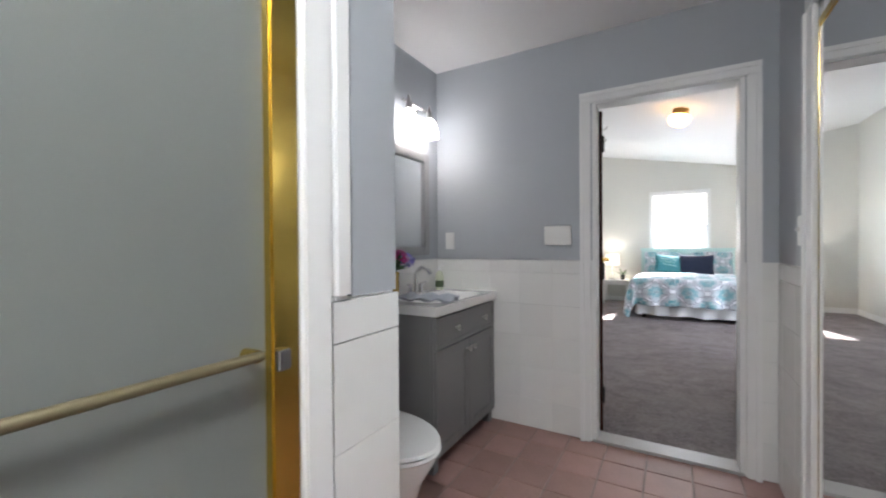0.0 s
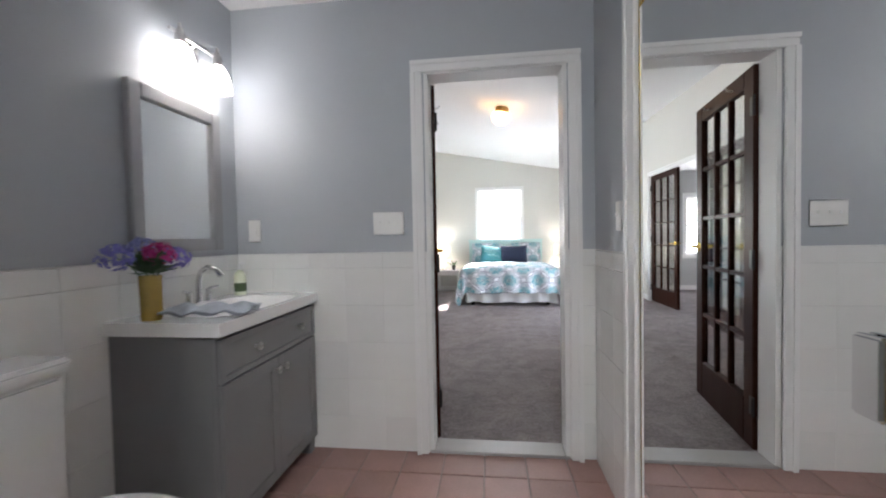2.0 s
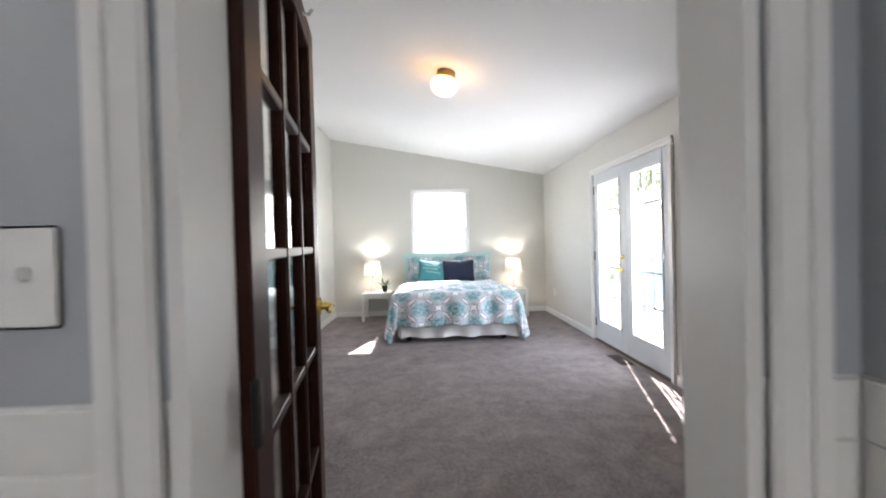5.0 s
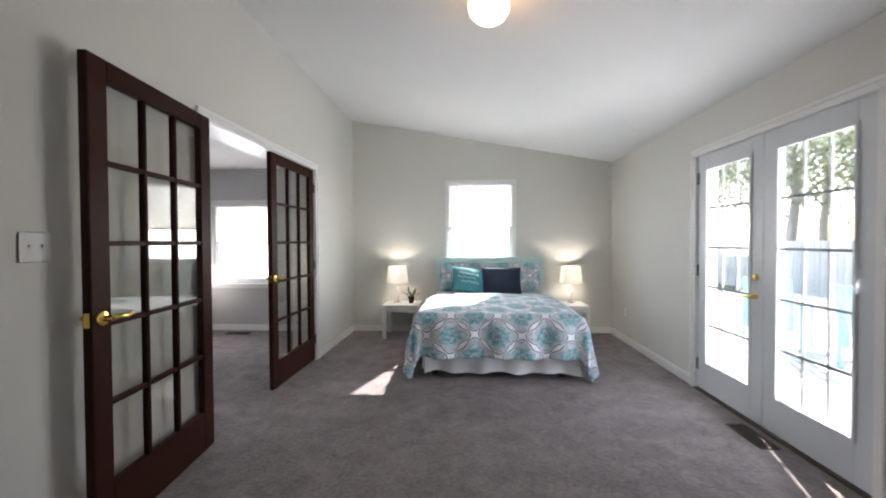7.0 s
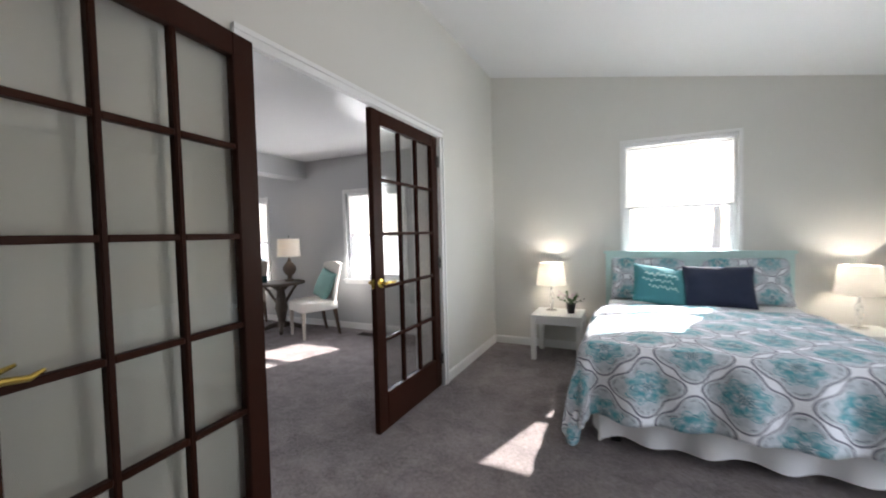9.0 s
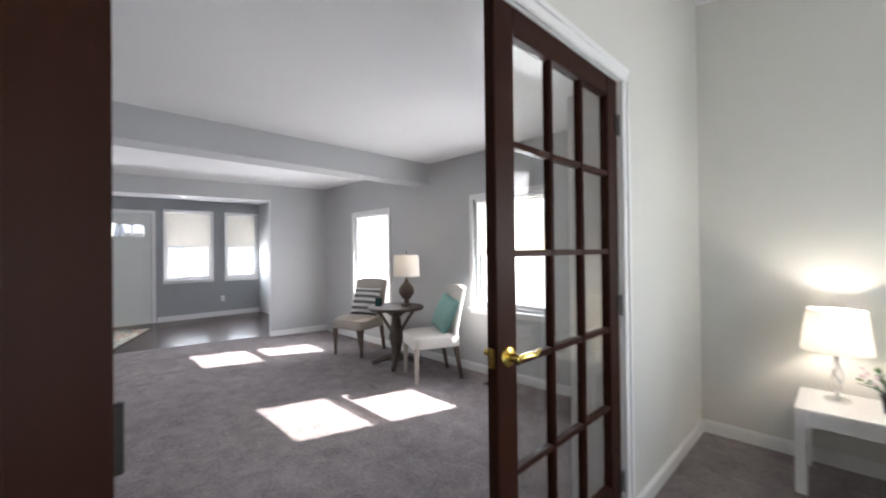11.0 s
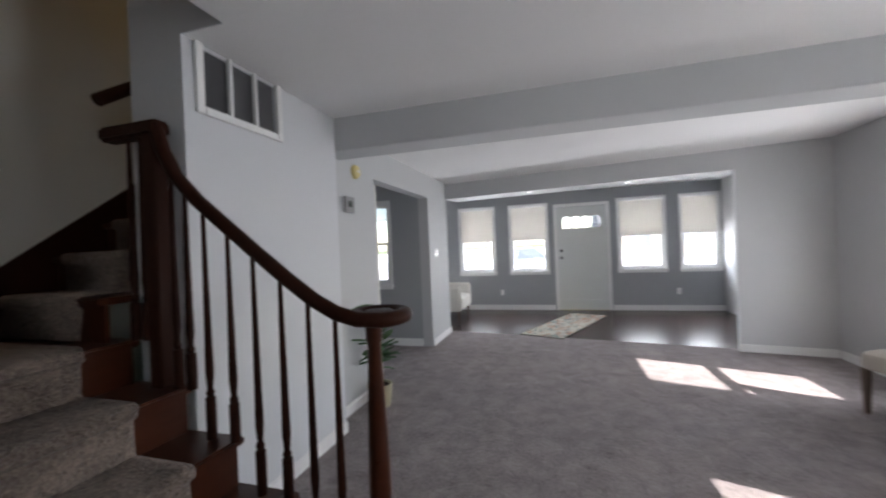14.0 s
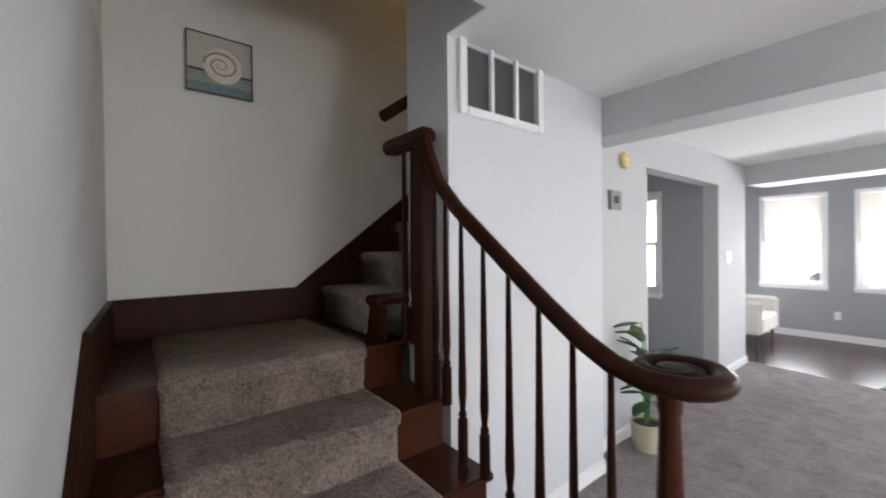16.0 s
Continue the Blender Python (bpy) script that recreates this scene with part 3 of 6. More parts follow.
# vanity: front looks to +x
van = thing("vanity", pose(-0.97, 1.735, 0), "grey painted vanity cabinet standing against the tiled wall", "cabinet")
VW, VD = 0.75, 0.42
part("side_panel", cube(0.005, VD - 0.02, 0.012, 0.03, 0.0, 0.785, 0.002), VANITY, van)
part("side_panel", cube(0.005, VD - 0.02, VW - 0.03, VW - 0.012, 0.0, 0.785, 0.002), VANITY, van)
part("back_panel", cube(0.005, 0.015, 0.031, VW - 0.031, 0.08, 0.785), VANITY, van)
part("bottom_panel", cube(0.016, VD - 0.03, 0.031, VW - 0.031, 0.09, 0.105), VANITY, van)
part("face_frame", cube(VD - 0.02, VD - 0.004, 0.012, VW - 0.012, 0.07, 0.785, 0.001), VANITY, van)
for y in (0.012, VW - 0.06):
    part("foot", cube(VD - 0.06, VD - 0.005, y, y + 0.048, 0, 0.0695, 0.004), VANITY, van)


def shaker(parent, name, x, y0, y1, z0, z1, rail=0.05):
    """A framed front: a thin panel with a raised border."""
    d = part(name, cube(x, x + 0.010, y0, y1, z0, z1, 0.001), VANITY, parent)
    bm = bmesh.new()
    for p in ((y0, y0 + rail, z0, z1), (y1 - rail, y1, z0, z1), (y0 + rail, y1 - rail, z0, z0 + rail), (y0 + rail, y1 - rail, z1 - rail, z1)):
        box(bm, x + 0.010, x + 0.018, *p)
    part("frame", rounded(bm, 0.0015, 1), VANITY, d)
    return d


dw = shaker(van, "drawer", VD - 0.0035, 0.018, VW - 0.018, 0.618, 0.772, 0.022)
knob(dw, pose(VD + 0.0145, 0.21, 0.70, 0, 90, 0)), knob(dw, pose(VD + 0.0145, 0.555, 0.70, 0, 90, 0))
for y0, y1, ky in ((0.018, 0.373, 0.345), (0.377, VW - 0.018, 0.405)):
    dd = shaker(van, "door", VD - 0.0035, y0, y1, 0.085, 0.610)
    knob(dd, pose(VD + 0.0145, ky, 0.56, 0, 90, 0))

# vanity top with a sunk basin
top = thing("washbasin", pose(-0.97, 1.735, 0.786), "white moulded washbasin top with a shallow rectangular bowl", "sink")
bm = bmesh.new()
N = 28
xs = [0.002 + 0.443 * i / N for i in range(N + 1)]
ys = [-0.006 + 0.764 * i / N for i in range(N + 1)]


def basin(x, y):
    u, v = (x - 0.25) / 0.155, (y - 0.375) / 0.25
    r = (abs(u) ** 4 + abs(v) ** 4) ** 0.25
    return 0.047 - 0.105 * max(0.0, min(1.0, (1.04 - r) / 0.4)) ** 0.6 if r < 1.04 else 0.047


grid = [[bm.verts.new((x, y, basin(x, y))) for y in ys] for x in xs]
for i in range(N):
    for j in range(N):
        bm.faces.new((grid[i][j], grid[i + 1][j], grid[i + 1][j + 1], grid[i][j + 1]))
low = [[bm.verts.new((x, y, 0.0)) for y in (ys[0], ys[-1])] for x in (xs[0], xs[-1])]
bm.faces.new([grid[i][0] for i in range(N + 1)] + [low[1][0], low[0][0]])
bm.faces.new([grid[i][N] for i in range(N, -1, -1)] + [low[0][1], low[1][1]])
bm.faces.new([grid[N][j] for j in range(N + 1)] + [low[1][1], low[1][0]])
bm.faces.new([grid[0][j] for j in range(N, -1, -1)] + [low[0][0], low[0][1]])
part("basin_top", bm, PORCELAIN, top)
part("drain", lathe([(0, 0.002), (0.02, 0.002), (0.022, 0), (0, 0)], 16), CHROME, top, "chrome drain", pose(0.25, 0.375, -0.055))

# faucet
fa = thing("faucet", pose(-0.90, 2.11, 0.8335), "chrome two-handle arched faucet on the basin", "faucet")
part("base_plate", cube(-0.025, 0.025, -0.08, 0.08, 0, 0.012, 0.005), CHROME, fa)
part("spout", tube([(0, 0, 0.01), (0, 0, 0.11), (0.012, 0, 0.145), (0.045, 0, 0.165), (0.085, 0, 0.155), (0.11, 0, 0.125)], [0.014, 0.011, 0.011, 0.011, 0.011, 0.013], 12), CHROME, fa)
for s in (-1, 1):
    hd = part("handle", lathe([(0.018, 0.01), (0.014, 0.03), (0.011, 0.055), (0.014, 0.062), (0, 0.068)], 14), CHROME, fa, at=pose(0, s * 0.058, 0))
    part("lever", tube([(0, 0, 0.06), (0.01, s * 0.02, 0.067), (0.015, s * 0.05, 0.07)], [0.008, 0.006, 0.005], 8), CHROME, hd)

# vase of flowers
vase = thing("flower_vase", pose(-0.825, 1.785, 0.8335), "amber glass vase holding blue and pink hydrangeas", "vase")
AMBER = mat("amber_glass", (0.42, 0.28, 0.06), 0.12, vary=0.2, scale=14, coat=0.5)
part("vase_body", lathe([(0, 0.002), (0.03, 0), (0.033, 0.01), (0.036, 0.16), (0.033, 0.16), (0.03, 0.012), (0, 0.012)], 24), AMBER, vase)
LEAFG = mat("leaf_green", (0.05, 0.12, 0.035), 0.5, vary=0.25, scale=15, random_vary=0.15)
rnd = random.Random(4)


def petals(color_name, color, centre, radius, count):
    bm = bmesh.new()
    for _ in range(count):
        d = Vector((rnd.gauss(0, 1), rnd.gauss(0, 1), rnd.gauss(0.3, 1))).normalized()
        c = d * radius * rnd.uniform(0.75, 1.0)
        c.z *= 0.8
        m = Matrix.Translation(c) @ d.to_track_quat("Z", "Y").to_matrix().to_4x4() @ pose(0, 0, 0, rnd.uniform(-25, 25), rnd.uniform(-25, 25), rnd.uniform(0, 90))
        s = rnd.uniform(0.008, 0.013)
        o = bm.verts.new(m @ Vector((0, 0, -0.002)))
        ring = [bm.verts.new(m @ Vector((s * (1.0 if k % 2 else 0.45) * math.cos(k * math.pi / 4), s * (1.0 if k % 2 else 0.45) * math.sin(k * math.pi / 4), 0.002 if k % 2 else 0))) for k in range(8)]
        for k in range(8):
            bm.faces.new((o, ring[k], ring[(k + 1) % 8]))
    return part("flower", bm, mat(color_name, color, 0.7, vary=0.2, scale=30), vase, "", pose(*centre))


petals("blue_petal", (0.20, 0.20, 0.55), (-0.02, -0.11, 0.23), 0.056, 130)
petals("violet_petal", (0.26, 0.22, 0.60), (0.0, 0.115, 0.215), 0.058, 130)
petals("pink_petal", (0.55, 0.05, 0.25), (0.04, 0.0, 0.235), 0.054, 130)
petals("pale_blue_petal", (0.32, 0.34, 0.66), (-0.05, 0.02, 0.255), 0.05, 100)
bm = bmesh.new()
for k in range(34):
    a, tilt = k * 2.4, rnd.uniform(25, 80)
    m = pose(0, 0, 0.16 + rnd.uniform(0, 0.03), 0, tilt, math.degrees(a))
    L, w = rnd.uniform(0.07, 0.125), 0.021
    v = [bm.verts.new(m @ Vector(p)) for p in ((0, 0, 0), (w * 0.3, -w, L * 0.4), (0, 0, L * 0.45), (w * 0.3, w, L * 0.4), (0.01, 0, L))]
    for f in ((0, 1, 2), (0, 2, 3), (1, 4, 2), (2, 4, 3)):
        bm.faces.new([v[i] for i in f])
part("leaves", bm, LEAFG, vase)
bm = bmesh.new()
for k, c in enumerate(((-0.03, -0.07, 0.22), (0, 0.075, 0.21), (0.03, 0, 0.235), (-0.05, 0.02, 0.22))):
    tube([(0.006 * (k - 1.5), 0.004, 0.02), (c[0] * 0.3, c[1] * 0.3, 0.15), c], 0.003, 6, bm)
part("stems", bm, LEAFG, vase)

# hand towel with folds, on the rim
bm = bmesh.new()
n1, n2 = 26, 16
g = [[bm.verts.new((0.30 * i / n1 - 0.15, 0.15 * j / n2 - 0.075 + 0.012 * math.sin(i * 0.5), 0.012 + 0.007 * math.sin(i * 0.7 + j * 0.5) + 0.006 * math.sin(j * 1.3 + 1) + (0.014 if 5 < j < 12 else 0))) for j in range(n2 + 1)] for i in range(n1 + 1)]
for i in range(n1):
    for j in range(n2):
        bm.faces.new((g[i][j], g[i + 1][j], g[i + 1][j + 1], g[i][j + 1]))
ob = part("hand_towel", bm, mat("towel_cloth", (0.42, 0.45, 0.50), 0.95, vary=0.25, scale=25, fine=0.15, fine_scale=200, bump=0.6, bump_scale=400))
mod = ob.modifiers.new("thick", "SOLIDIFY")
mod.thickness = 0.006
ob.matrix_basis = pose(-0.66, 1.88, 0.837, 0, 0, 14)
tagged(ob, "folded grey patterned hand towel lying over the basin", "towel")

# soap bottle
sb = thing("soap_bottle", pose(-0.90, 2.40, 0.8335), "clear pump soap bottle with green and black label", "bottle")
part("bottle_body", lathe([(0, 0), (0.026, 0), (0.028, 0.008), (0.028, 0.10), (0.022, 0.118), (0.011, 0.125), (0.011, 0.13), (0, 0.13)], 20), mat("soap_clear", (0.70, 0.74, 0.58), 0.15, vary=0.05), sb)
part("label_band", lathe([(0.0285, 0.02), (0.0288, 0.022), (0.0288, 0.062), (0.0285, 0.064)], 20), mat("label_green", (0.06, 0.10, 0.04), 0.5, vary=0.5, scale=60), sb, "green and black label")
part("pump", tube([(0, 0, 0.128), (0, 0, 0.16), (0.006, 0, 0.166), (0.032, 0, 0.163)], [0.008, 0.006, 0.006, 0.004], 10), VINYL, sb, "white pump")

# framed mirror
mi = thing("wall_mirror", pose(-0.968, 2.09, 1.07), "rectangular mirror in a flat grey frame above the vanity", "mirror")
MF = mat("grey_mirror_frame", (0.33, 0.33, 0.34), 0.4, vary=0.06, scale=5)
for y0, y1, z0, z1 in ((-0.25, -0.195, 0, 0.66), (0.195, 0.25, 0, 0.66), (-0.1949, 0.1949, 0, 0.055), (-0.1949, 0.1949, 0.605, 0.66)):
    part("frame_side", cube(0, 0.03, y0, y1, z0, z1, 0.004), MF, mi)
part("mirror_glass", cube(0.006, 0.012, -0.196, 0.196, 0.054, 0.606), MIRROR, mi, "clear mirror glass")

# vanity light
sc = thing("vanity_light", pose(-0.969, 2.17, 1.97), "nickel bar light with two lit frosted glass shades", "wall lamp")
part("wall_plate", cube(0, 0.018, -0.06, 0.06, -0.05, 0.05, 0.006), NICKEL, sc)
part("bar", tube([(0.05, -0.15, 0.03), (0.05, 0.15, 0.03)], 0.009, 12), NICKEL, sc)
part("stem", tube([(0.012, 0, 0.0), (0.03, 0, 0.02), (0.05, 0, 0.03)], 0.008, 10), NICKEL, sc)
for y in (-0.115, 0.115):
    part("socket", lathe([(0, 0.04), (0.012, 0.038), (0.02, 0.01), (0.022, -0.02), (0, -0.02)], 16), NICKEL, sc, at=pose(0.07, y, 0))
    part("finial", lathe([(0.01, 0.0), (0.006, 0.012), (0.008, 0.02), (0, 0.028)], 10), NICKEL, sc, at=pose(0.07, y, 0.04))
    part("shade", lathe([(0, -0.025), (0.025, -0.026), (0.042, -0.05), (0.054, -0.09), (0.060, -0.14), (0.055, -0.142), (0.048, -0.09), (0, -0.075)], 24), GLOW, sc, "lit white frosted glass shade", pose(0.07, y, 0))


def plate(m, kind, label, gangs=1):
    """A wall plate; local -y looks into the room."""
    w = 0.07 + 0.046 * (gangs - 1)
    t = thing("light_switch" if kind != "outlet" else "outlet", m, label, "switch" if kind != "outlet" else "outlet")
    part("cover_plate", cube(-w / 2, w / 2, -0.006, 0, -0.058, 0.058, 0.004), PLATE, t)
    for k in range(gangs):
        x = (k - (gangs - 1) / 2) * 0.046
        if kind == "toggle":
            part("toggle", cube(x - 0.005, x + 0.005, -0.018, -0.0055, -0.002, 0.012, 0.002), PLATE, t)
        elif kind == "rocker":
            part("rocker", cube(x - 0.017, x + 0.017, -0.009, -0.0055, -0.034, 0.034, 0.002), PLATE, t)
        else:
            for z in (-0.02, 0.02):
                part("socket", cube(x - 0.016, x + 0.016, -0.008, -0.0055, z - 0.014, z + 0.014, 0.003), PLATE, t)
    return t


plate(pose(-0.868, 2.494, 1.163), "rocker", "white outlet plate above the tile in the corner")
plate(pose(-0.133, 2.494, 1.187), "toggle", "white triple toggle switch plate beside the bathroom door", 3)
plate(pose(0.888, 2.125, 1.18, 0, 0, -90), "toggle", "white switch plate on the blue-grey wall")

# toilet: front looks to +x
to = thing("toilet", pose(-0.97, 1.27, 0), "white porcelain toilet with the lid down", "toilet")


def oval(cx, rx, ry, n=28, egg=0.12):
    return [(cx + rx * math.cos(2 * math.pi * k / n) * (1 + egg * math.cos(2 * math.pi * k / n)), ry * math.sin(2 * math.pi * k / n)) for k in range(n)]


def loft(rings):
    bm = bmesh.new()
    r = [[bm.verts.new((x, y, z)) for x, y in pts] for pts, z in rings]
    for a, b in zip(r, r[1:]):
        for k in range(len(a)):
            bm.faces.new((a[k], a[(k + 1) % len(a)], b[(k + 1) % len(a)], b[k]))
    bm.faces.new(r[0][::-1]), bm.faces.new(r[-1])
    return bm


part("bowl", loft([(oval(0.40, 0.22, 0.10), 0.0), (oval(0.40, 0.20, 0.095), 0.06), (oval(0.42, 0.17, 0.10), 0.16), (oval(0.415, 0.21, 0.15), 0.28), (oval(0.432, 0.245, 0.18), 0.37), (oval(0.432, 0.25, 0.185), 0.395)]), PORCELAIN, to)
part("seat", loft([(oval(0.437, 0.25, 0.19), 0.396), (oval(0.437, 0.255, 0.193), 0.404), (oval(0.437, 0.25, 0.19), 0.413)]), PORCELAIN, to)
part("lid", loft([(oval(0.437, 0.248, 0.187), 0.4145), (oval(0.437, 0.255, 0.193), 0.42), (oval(0.437, 0.25, 0.19), 0.432), (oval(0.437, 0.20, 0.15), 0.439)]), PORCELAIN, to)
part("tank", cube(0.012, 0.165, -0.21, 0.21, 0.395, 0.755, 0.02, 3), PORCELAIN, to)
part("tank_lid", cube(0.006, 0.18, -0.222, 0.222, 0.7555, 0.795, 0.014, 3), PORCELAIN, to)
part("flush_lever", tube([(0.164, -0.16, 0.69), (0.18, -0.16, 0.69), (0.185, -0.12, 0.685)], 0.006, 8), CHROME, to, "chrome flush lever")

# shower enclosure
FROST = mat("frosted_glass", (0.28, 0.295, 0.275), 0.32, vary=0.12, scale=2.5, bump=0.1, bump_scale=35, translucent=0.35)
sh = thing("shower_door", pose(-0.055, 0, 0), "frosted glass shower door in a polished brass frame", "shower door")
part("frosted_pane", cube(-0.004, 0.004, -0.95, 0.475, 0.16, 1.93), FROST, sh, "cloudy frosted glass pane")
part("upright", cube(-0.016, 0.02, 0.475, 0.502, 0.13, 1.98, 0.003), BRASS, sh)
part("upright", cube(-0.02, 0.012, 0.503, 0.53, 0.13, 1.98, 0.003), BRASS, sh)
part("upright", cube(-0.016, 0.02, -0.98, -0.95, 0.13, 1.98, 0.003), BRASS, sh)
part("head_rail", cube(-0.02, 0.02, -0.95, 0.475, 1.93, 1.98, 0.003), BRASS, sh)
part("foot_rail", cube(-0.02, 0.02, -0.95, 0.475, 0.13, 0.16, 0.003), BRASS, sh)
# Brass dimmed by colour, as though seen through the frosted pane.
bar = part("towel_bar", tube([(0.03, -0.6, 0.985), (0.03, 0.452, 0.985)], 0.007, 12), mat("veiled_brass", (0.20, 0.17, 0.10), 0.5, 0.6, vary=0.1), sh, "brass towel bar, colour dimmed as if behind the frosted glass")
for y in (-0.58, 0.445):
    part("bracket", tube([(0.003, y, 0.985), (0.03, y, 0.985)], 0.009, 10), BRASS, bar)
part("latch", cube(0.0205, 0.03, 0.478, 0.5, 0.955, 0.985, 0.002), CHROME, sh, "clear and chrome latch")
structure("shower_curb", cube(-0.12, 0.0, -1.2, 0.604, -0.01, 0.13, 0.01), PORCELAIN, "white shower curb under the glass door", "curb")
structure("trim_shower_post_head", cube(-0.97, -0.045, 0.6045, 0.6545, 1.036, 2.335, 0.01, 3), WHITE, "white rounded edge of the stub wall above the tile", "trim")
structure("trim_shower_post", cube(-0.11, -0.04, 0.531, 0.604, 0, 2.335, 0.012, 3), WHITE, "white rounded post between shower door and stub wall", "trim")

# mirrored closet doors
for y0, y1 in ((1.045, 1.915), (0.165, 1.035)):
    md = thing("mirror_door", pose(0.893, y0, 0.02), "full-height mirrored closet door in a thin brass frame", "closet door", "mirrored closet doors")
    w = y1 - y0
    part("mirror_glass", cube(-0.008, -0.002, 0.013, w - 0.009, 0.03, 1.835), MIRROR, md, "clear mirror glass")
    for a, b in ((0, 0.0129), (w - 0.0089, w - 0.006)):
        part("side_rail", cube(-0.009 if a else -0.012, 0.016, a, b, 0, 1.865, 0.001), BRASS, md)
    part("top_rail", cube(-0.012, 0.016, 0.013, w - 0.013, 1.8355, 1.865, 0.002), BRASS, md)
    part("bottom_rail", cube(-0.012, 0.016, 0.013, w - 0.013, 0, 0.0295, 0.002), BRASS, md)
    pull = part("finger_pull", cube(-0.024, -0.0085, 0.022, 0.066, 0.84, 0.95, 0.004), CHROME, md, "clear plastic finger pull")
structure("trim_closet_head", cube(0.9, 0.96, 0.16, 1.92, 1.888, 1.95), WHITE, "white board above the mirrored doors", "trim")
structure("trim_closet_jamb", cube(0.8925, 0.99, 1.9185, 1.9199, 0, 1.95), WHITE, "white edge beside the mirrored doors", "trim")

# Fill light added out of view to brighten the bathroom.
bl = thing("ceiling_light", pose(0.55, -0.25, 2.334), "unseen round flush light added to fill the bathroom", "ceiling light")
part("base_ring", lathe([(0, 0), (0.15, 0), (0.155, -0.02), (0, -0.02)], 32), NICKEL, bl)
part("glass_bowl", lathe([(0.145, -0.0205), (0.14, -0.05), (0.09, -0.085), (0, -0.1)], 32), FILLBOWL, bl, "lit glass bowl of the added fill light")


# ---- windows ----
def window(name, axis, a, out, u0, u1, z0, z1, label, blind=None, depth=0.1, slat_tilt=40, case=0.05, group="", split=0.5):
    """A sash window in a wall's opening, with casing, two sashes and, where it has one, a slatted blind down to a height."""
    w = thing(name, oriented(axis, a, out), label, "window", group, "structure")
    lo, hi = (u0, u1) if (axis == "y" and out < 0) or (axis == "x" and out > 0) else (-u1, -u0)
    t = 0.03
    for x0, x1, b0, b1 in ((lo, lo + t, z0, z1), (hi - t, hi, z0, z1), (lo + t, hi - t, z1 - t, z1), (lo + t, hi - t, z0, z0 + t)):
        part("window_frame", cube(x0, x1, 0.02, depth, b0, b1, 0.002), VINYL, w)
    zm = z0 + (z1 - z0) * split
    for y, b0, b1 in ((0.046, z0 + t, zm + 0.018), (0.07, zm - 0.018, z1 - t)):
        s = part("sash", cube(lo + t, hi - t, y, y + 0.022, b0, b0 + 0.035, 0.002), VINYL, w)
        for c in ((lo + t, hi - t, b1 - 0.035, b1), (lo + t, lo + t + 0.035, b0 + 0.0355, b1 - 0.0355), (hi - t - 0.035, hi - t, b0 + 0.0355, b1 - 0.0355)):
            part("sash_rail", cube(c[0], c[1], y, y + 0.022, c[2], c[3], 0.002), VINYL, s)
        p = part("pane", cube(lo + t + 0.03, hi - t - 0.03, y + 0.012, y + 0.016, b0 + 0.03, b1 - 0.03), PANE, s)
        p.visible_shadow = False
    legs = ((lo - case, lo, z0, z1), (hi, hi + case, z0, z1), (lo - case, hi + case, z1, z1 + case))
    for x0, x1, b0, b1 in legs:
        part("casing", cube(x0, x1, -0.018, -0.001, b0, b1, 0.004), WHITE, w)
    part("window_sill", cube(lo - case - 0.015, hi + case + 0.015, -0.04, 0.02, z0 - 0.022, z0 - 0.0005, 0.005), WHITE, w)
    part("apron", cube(lo - case, hi + case, -0.016, -0.001, z0 - 0.065, z0 - 0.0225, 0.004), WHITE, w)
    if blind is not None:
        b = part("blind", cube(lo + 0.005, hi - 0.005, 0.002, 0.045, z1 - 0.034, z1 - 0.001, 0.003), VINYL, w, "white slatted blind")
        me = finish("slat", cube(lo + 0.008, hi - 0.008, -0.0125, 0.0125, -0.0006, 0.0006), BLIND)
        z = z1 - 0.05
        while z > blind + 0.02:
            piece("slat", me, b, pose(0, 0.024, z, slat_tilt, 0, 0))
            z -= 0.021
        part("bottom_rail", cube(lo + 0.006, hi - 0.006, 0.012, 0.036, blind, blind + 0.016, 0.003), VINYL, b)
        for x in (lo + 0.12, hi - 0.12):
            part("cord", tube([(x, 0.024, z1 - 0.03), (x, 0.024, blind + 0.01)], 0.0012, 5), VINYL, b)
    return w


window("window_1", "y", 8.77, -1, *BW, "white bedroom sash window with a half-lowered blind", blind=1.46, case=0.03, split=0.43)
window("window_2", "y", 8.73, -1, *W1, "white sash window flooded with sun beside the chairs", blind=1.27)
window("window_3", "y", 8.73, -1, *W2, "white sash window behind the striped chair", blind=1.19)
for i, h in enumerate(FW):
    window("window_%d" % (i + 4), "x", -9.6, 1, *h, "white sunroom sash window with a half-lowered cream blind", blind=1.42, slat_tilt=77, case=0.026, group="sunroom windows")
window("window_8", "x", -6.5, 1, 2.72, 3.64, 0.85, 2.0, "white dining room window seen through the opening", blind=1.75, case=0.03)

# ---- french doors and patio doors ----
french_door("french_door", pose(-1.205, 5.575, 0.012, 0, 0, -90 + 6.0), 0.885, 2.035, "dark mahogany fifteen-light french door swung back against the wall", swing=-1)
french_door("french_door", pose(-1.262, 7.345, 0.012, 0, 0, -90), 0.90, 2.035, "dark mahogany fifteen-light french door standing closed", swing=1, coat_hook=True)


HINGE = mat("hinge_steel", (0.16, 0.16, 0.165), 0.4, 0.6)
# Shade put into colour: horizontal grille bars darker than the vertical ones.
GRILLE_SHADED = mat("grille_shaded", (0.26, 0.27, 0.28), 0.5)
GRILLE_LIT = mat("grille_lit", (0.62, 0.63, 0.64), 0.5)
DP = mat("door_paint", (0.66, 0.69, 0.72), 0.4, vary=0.03, scale=3)


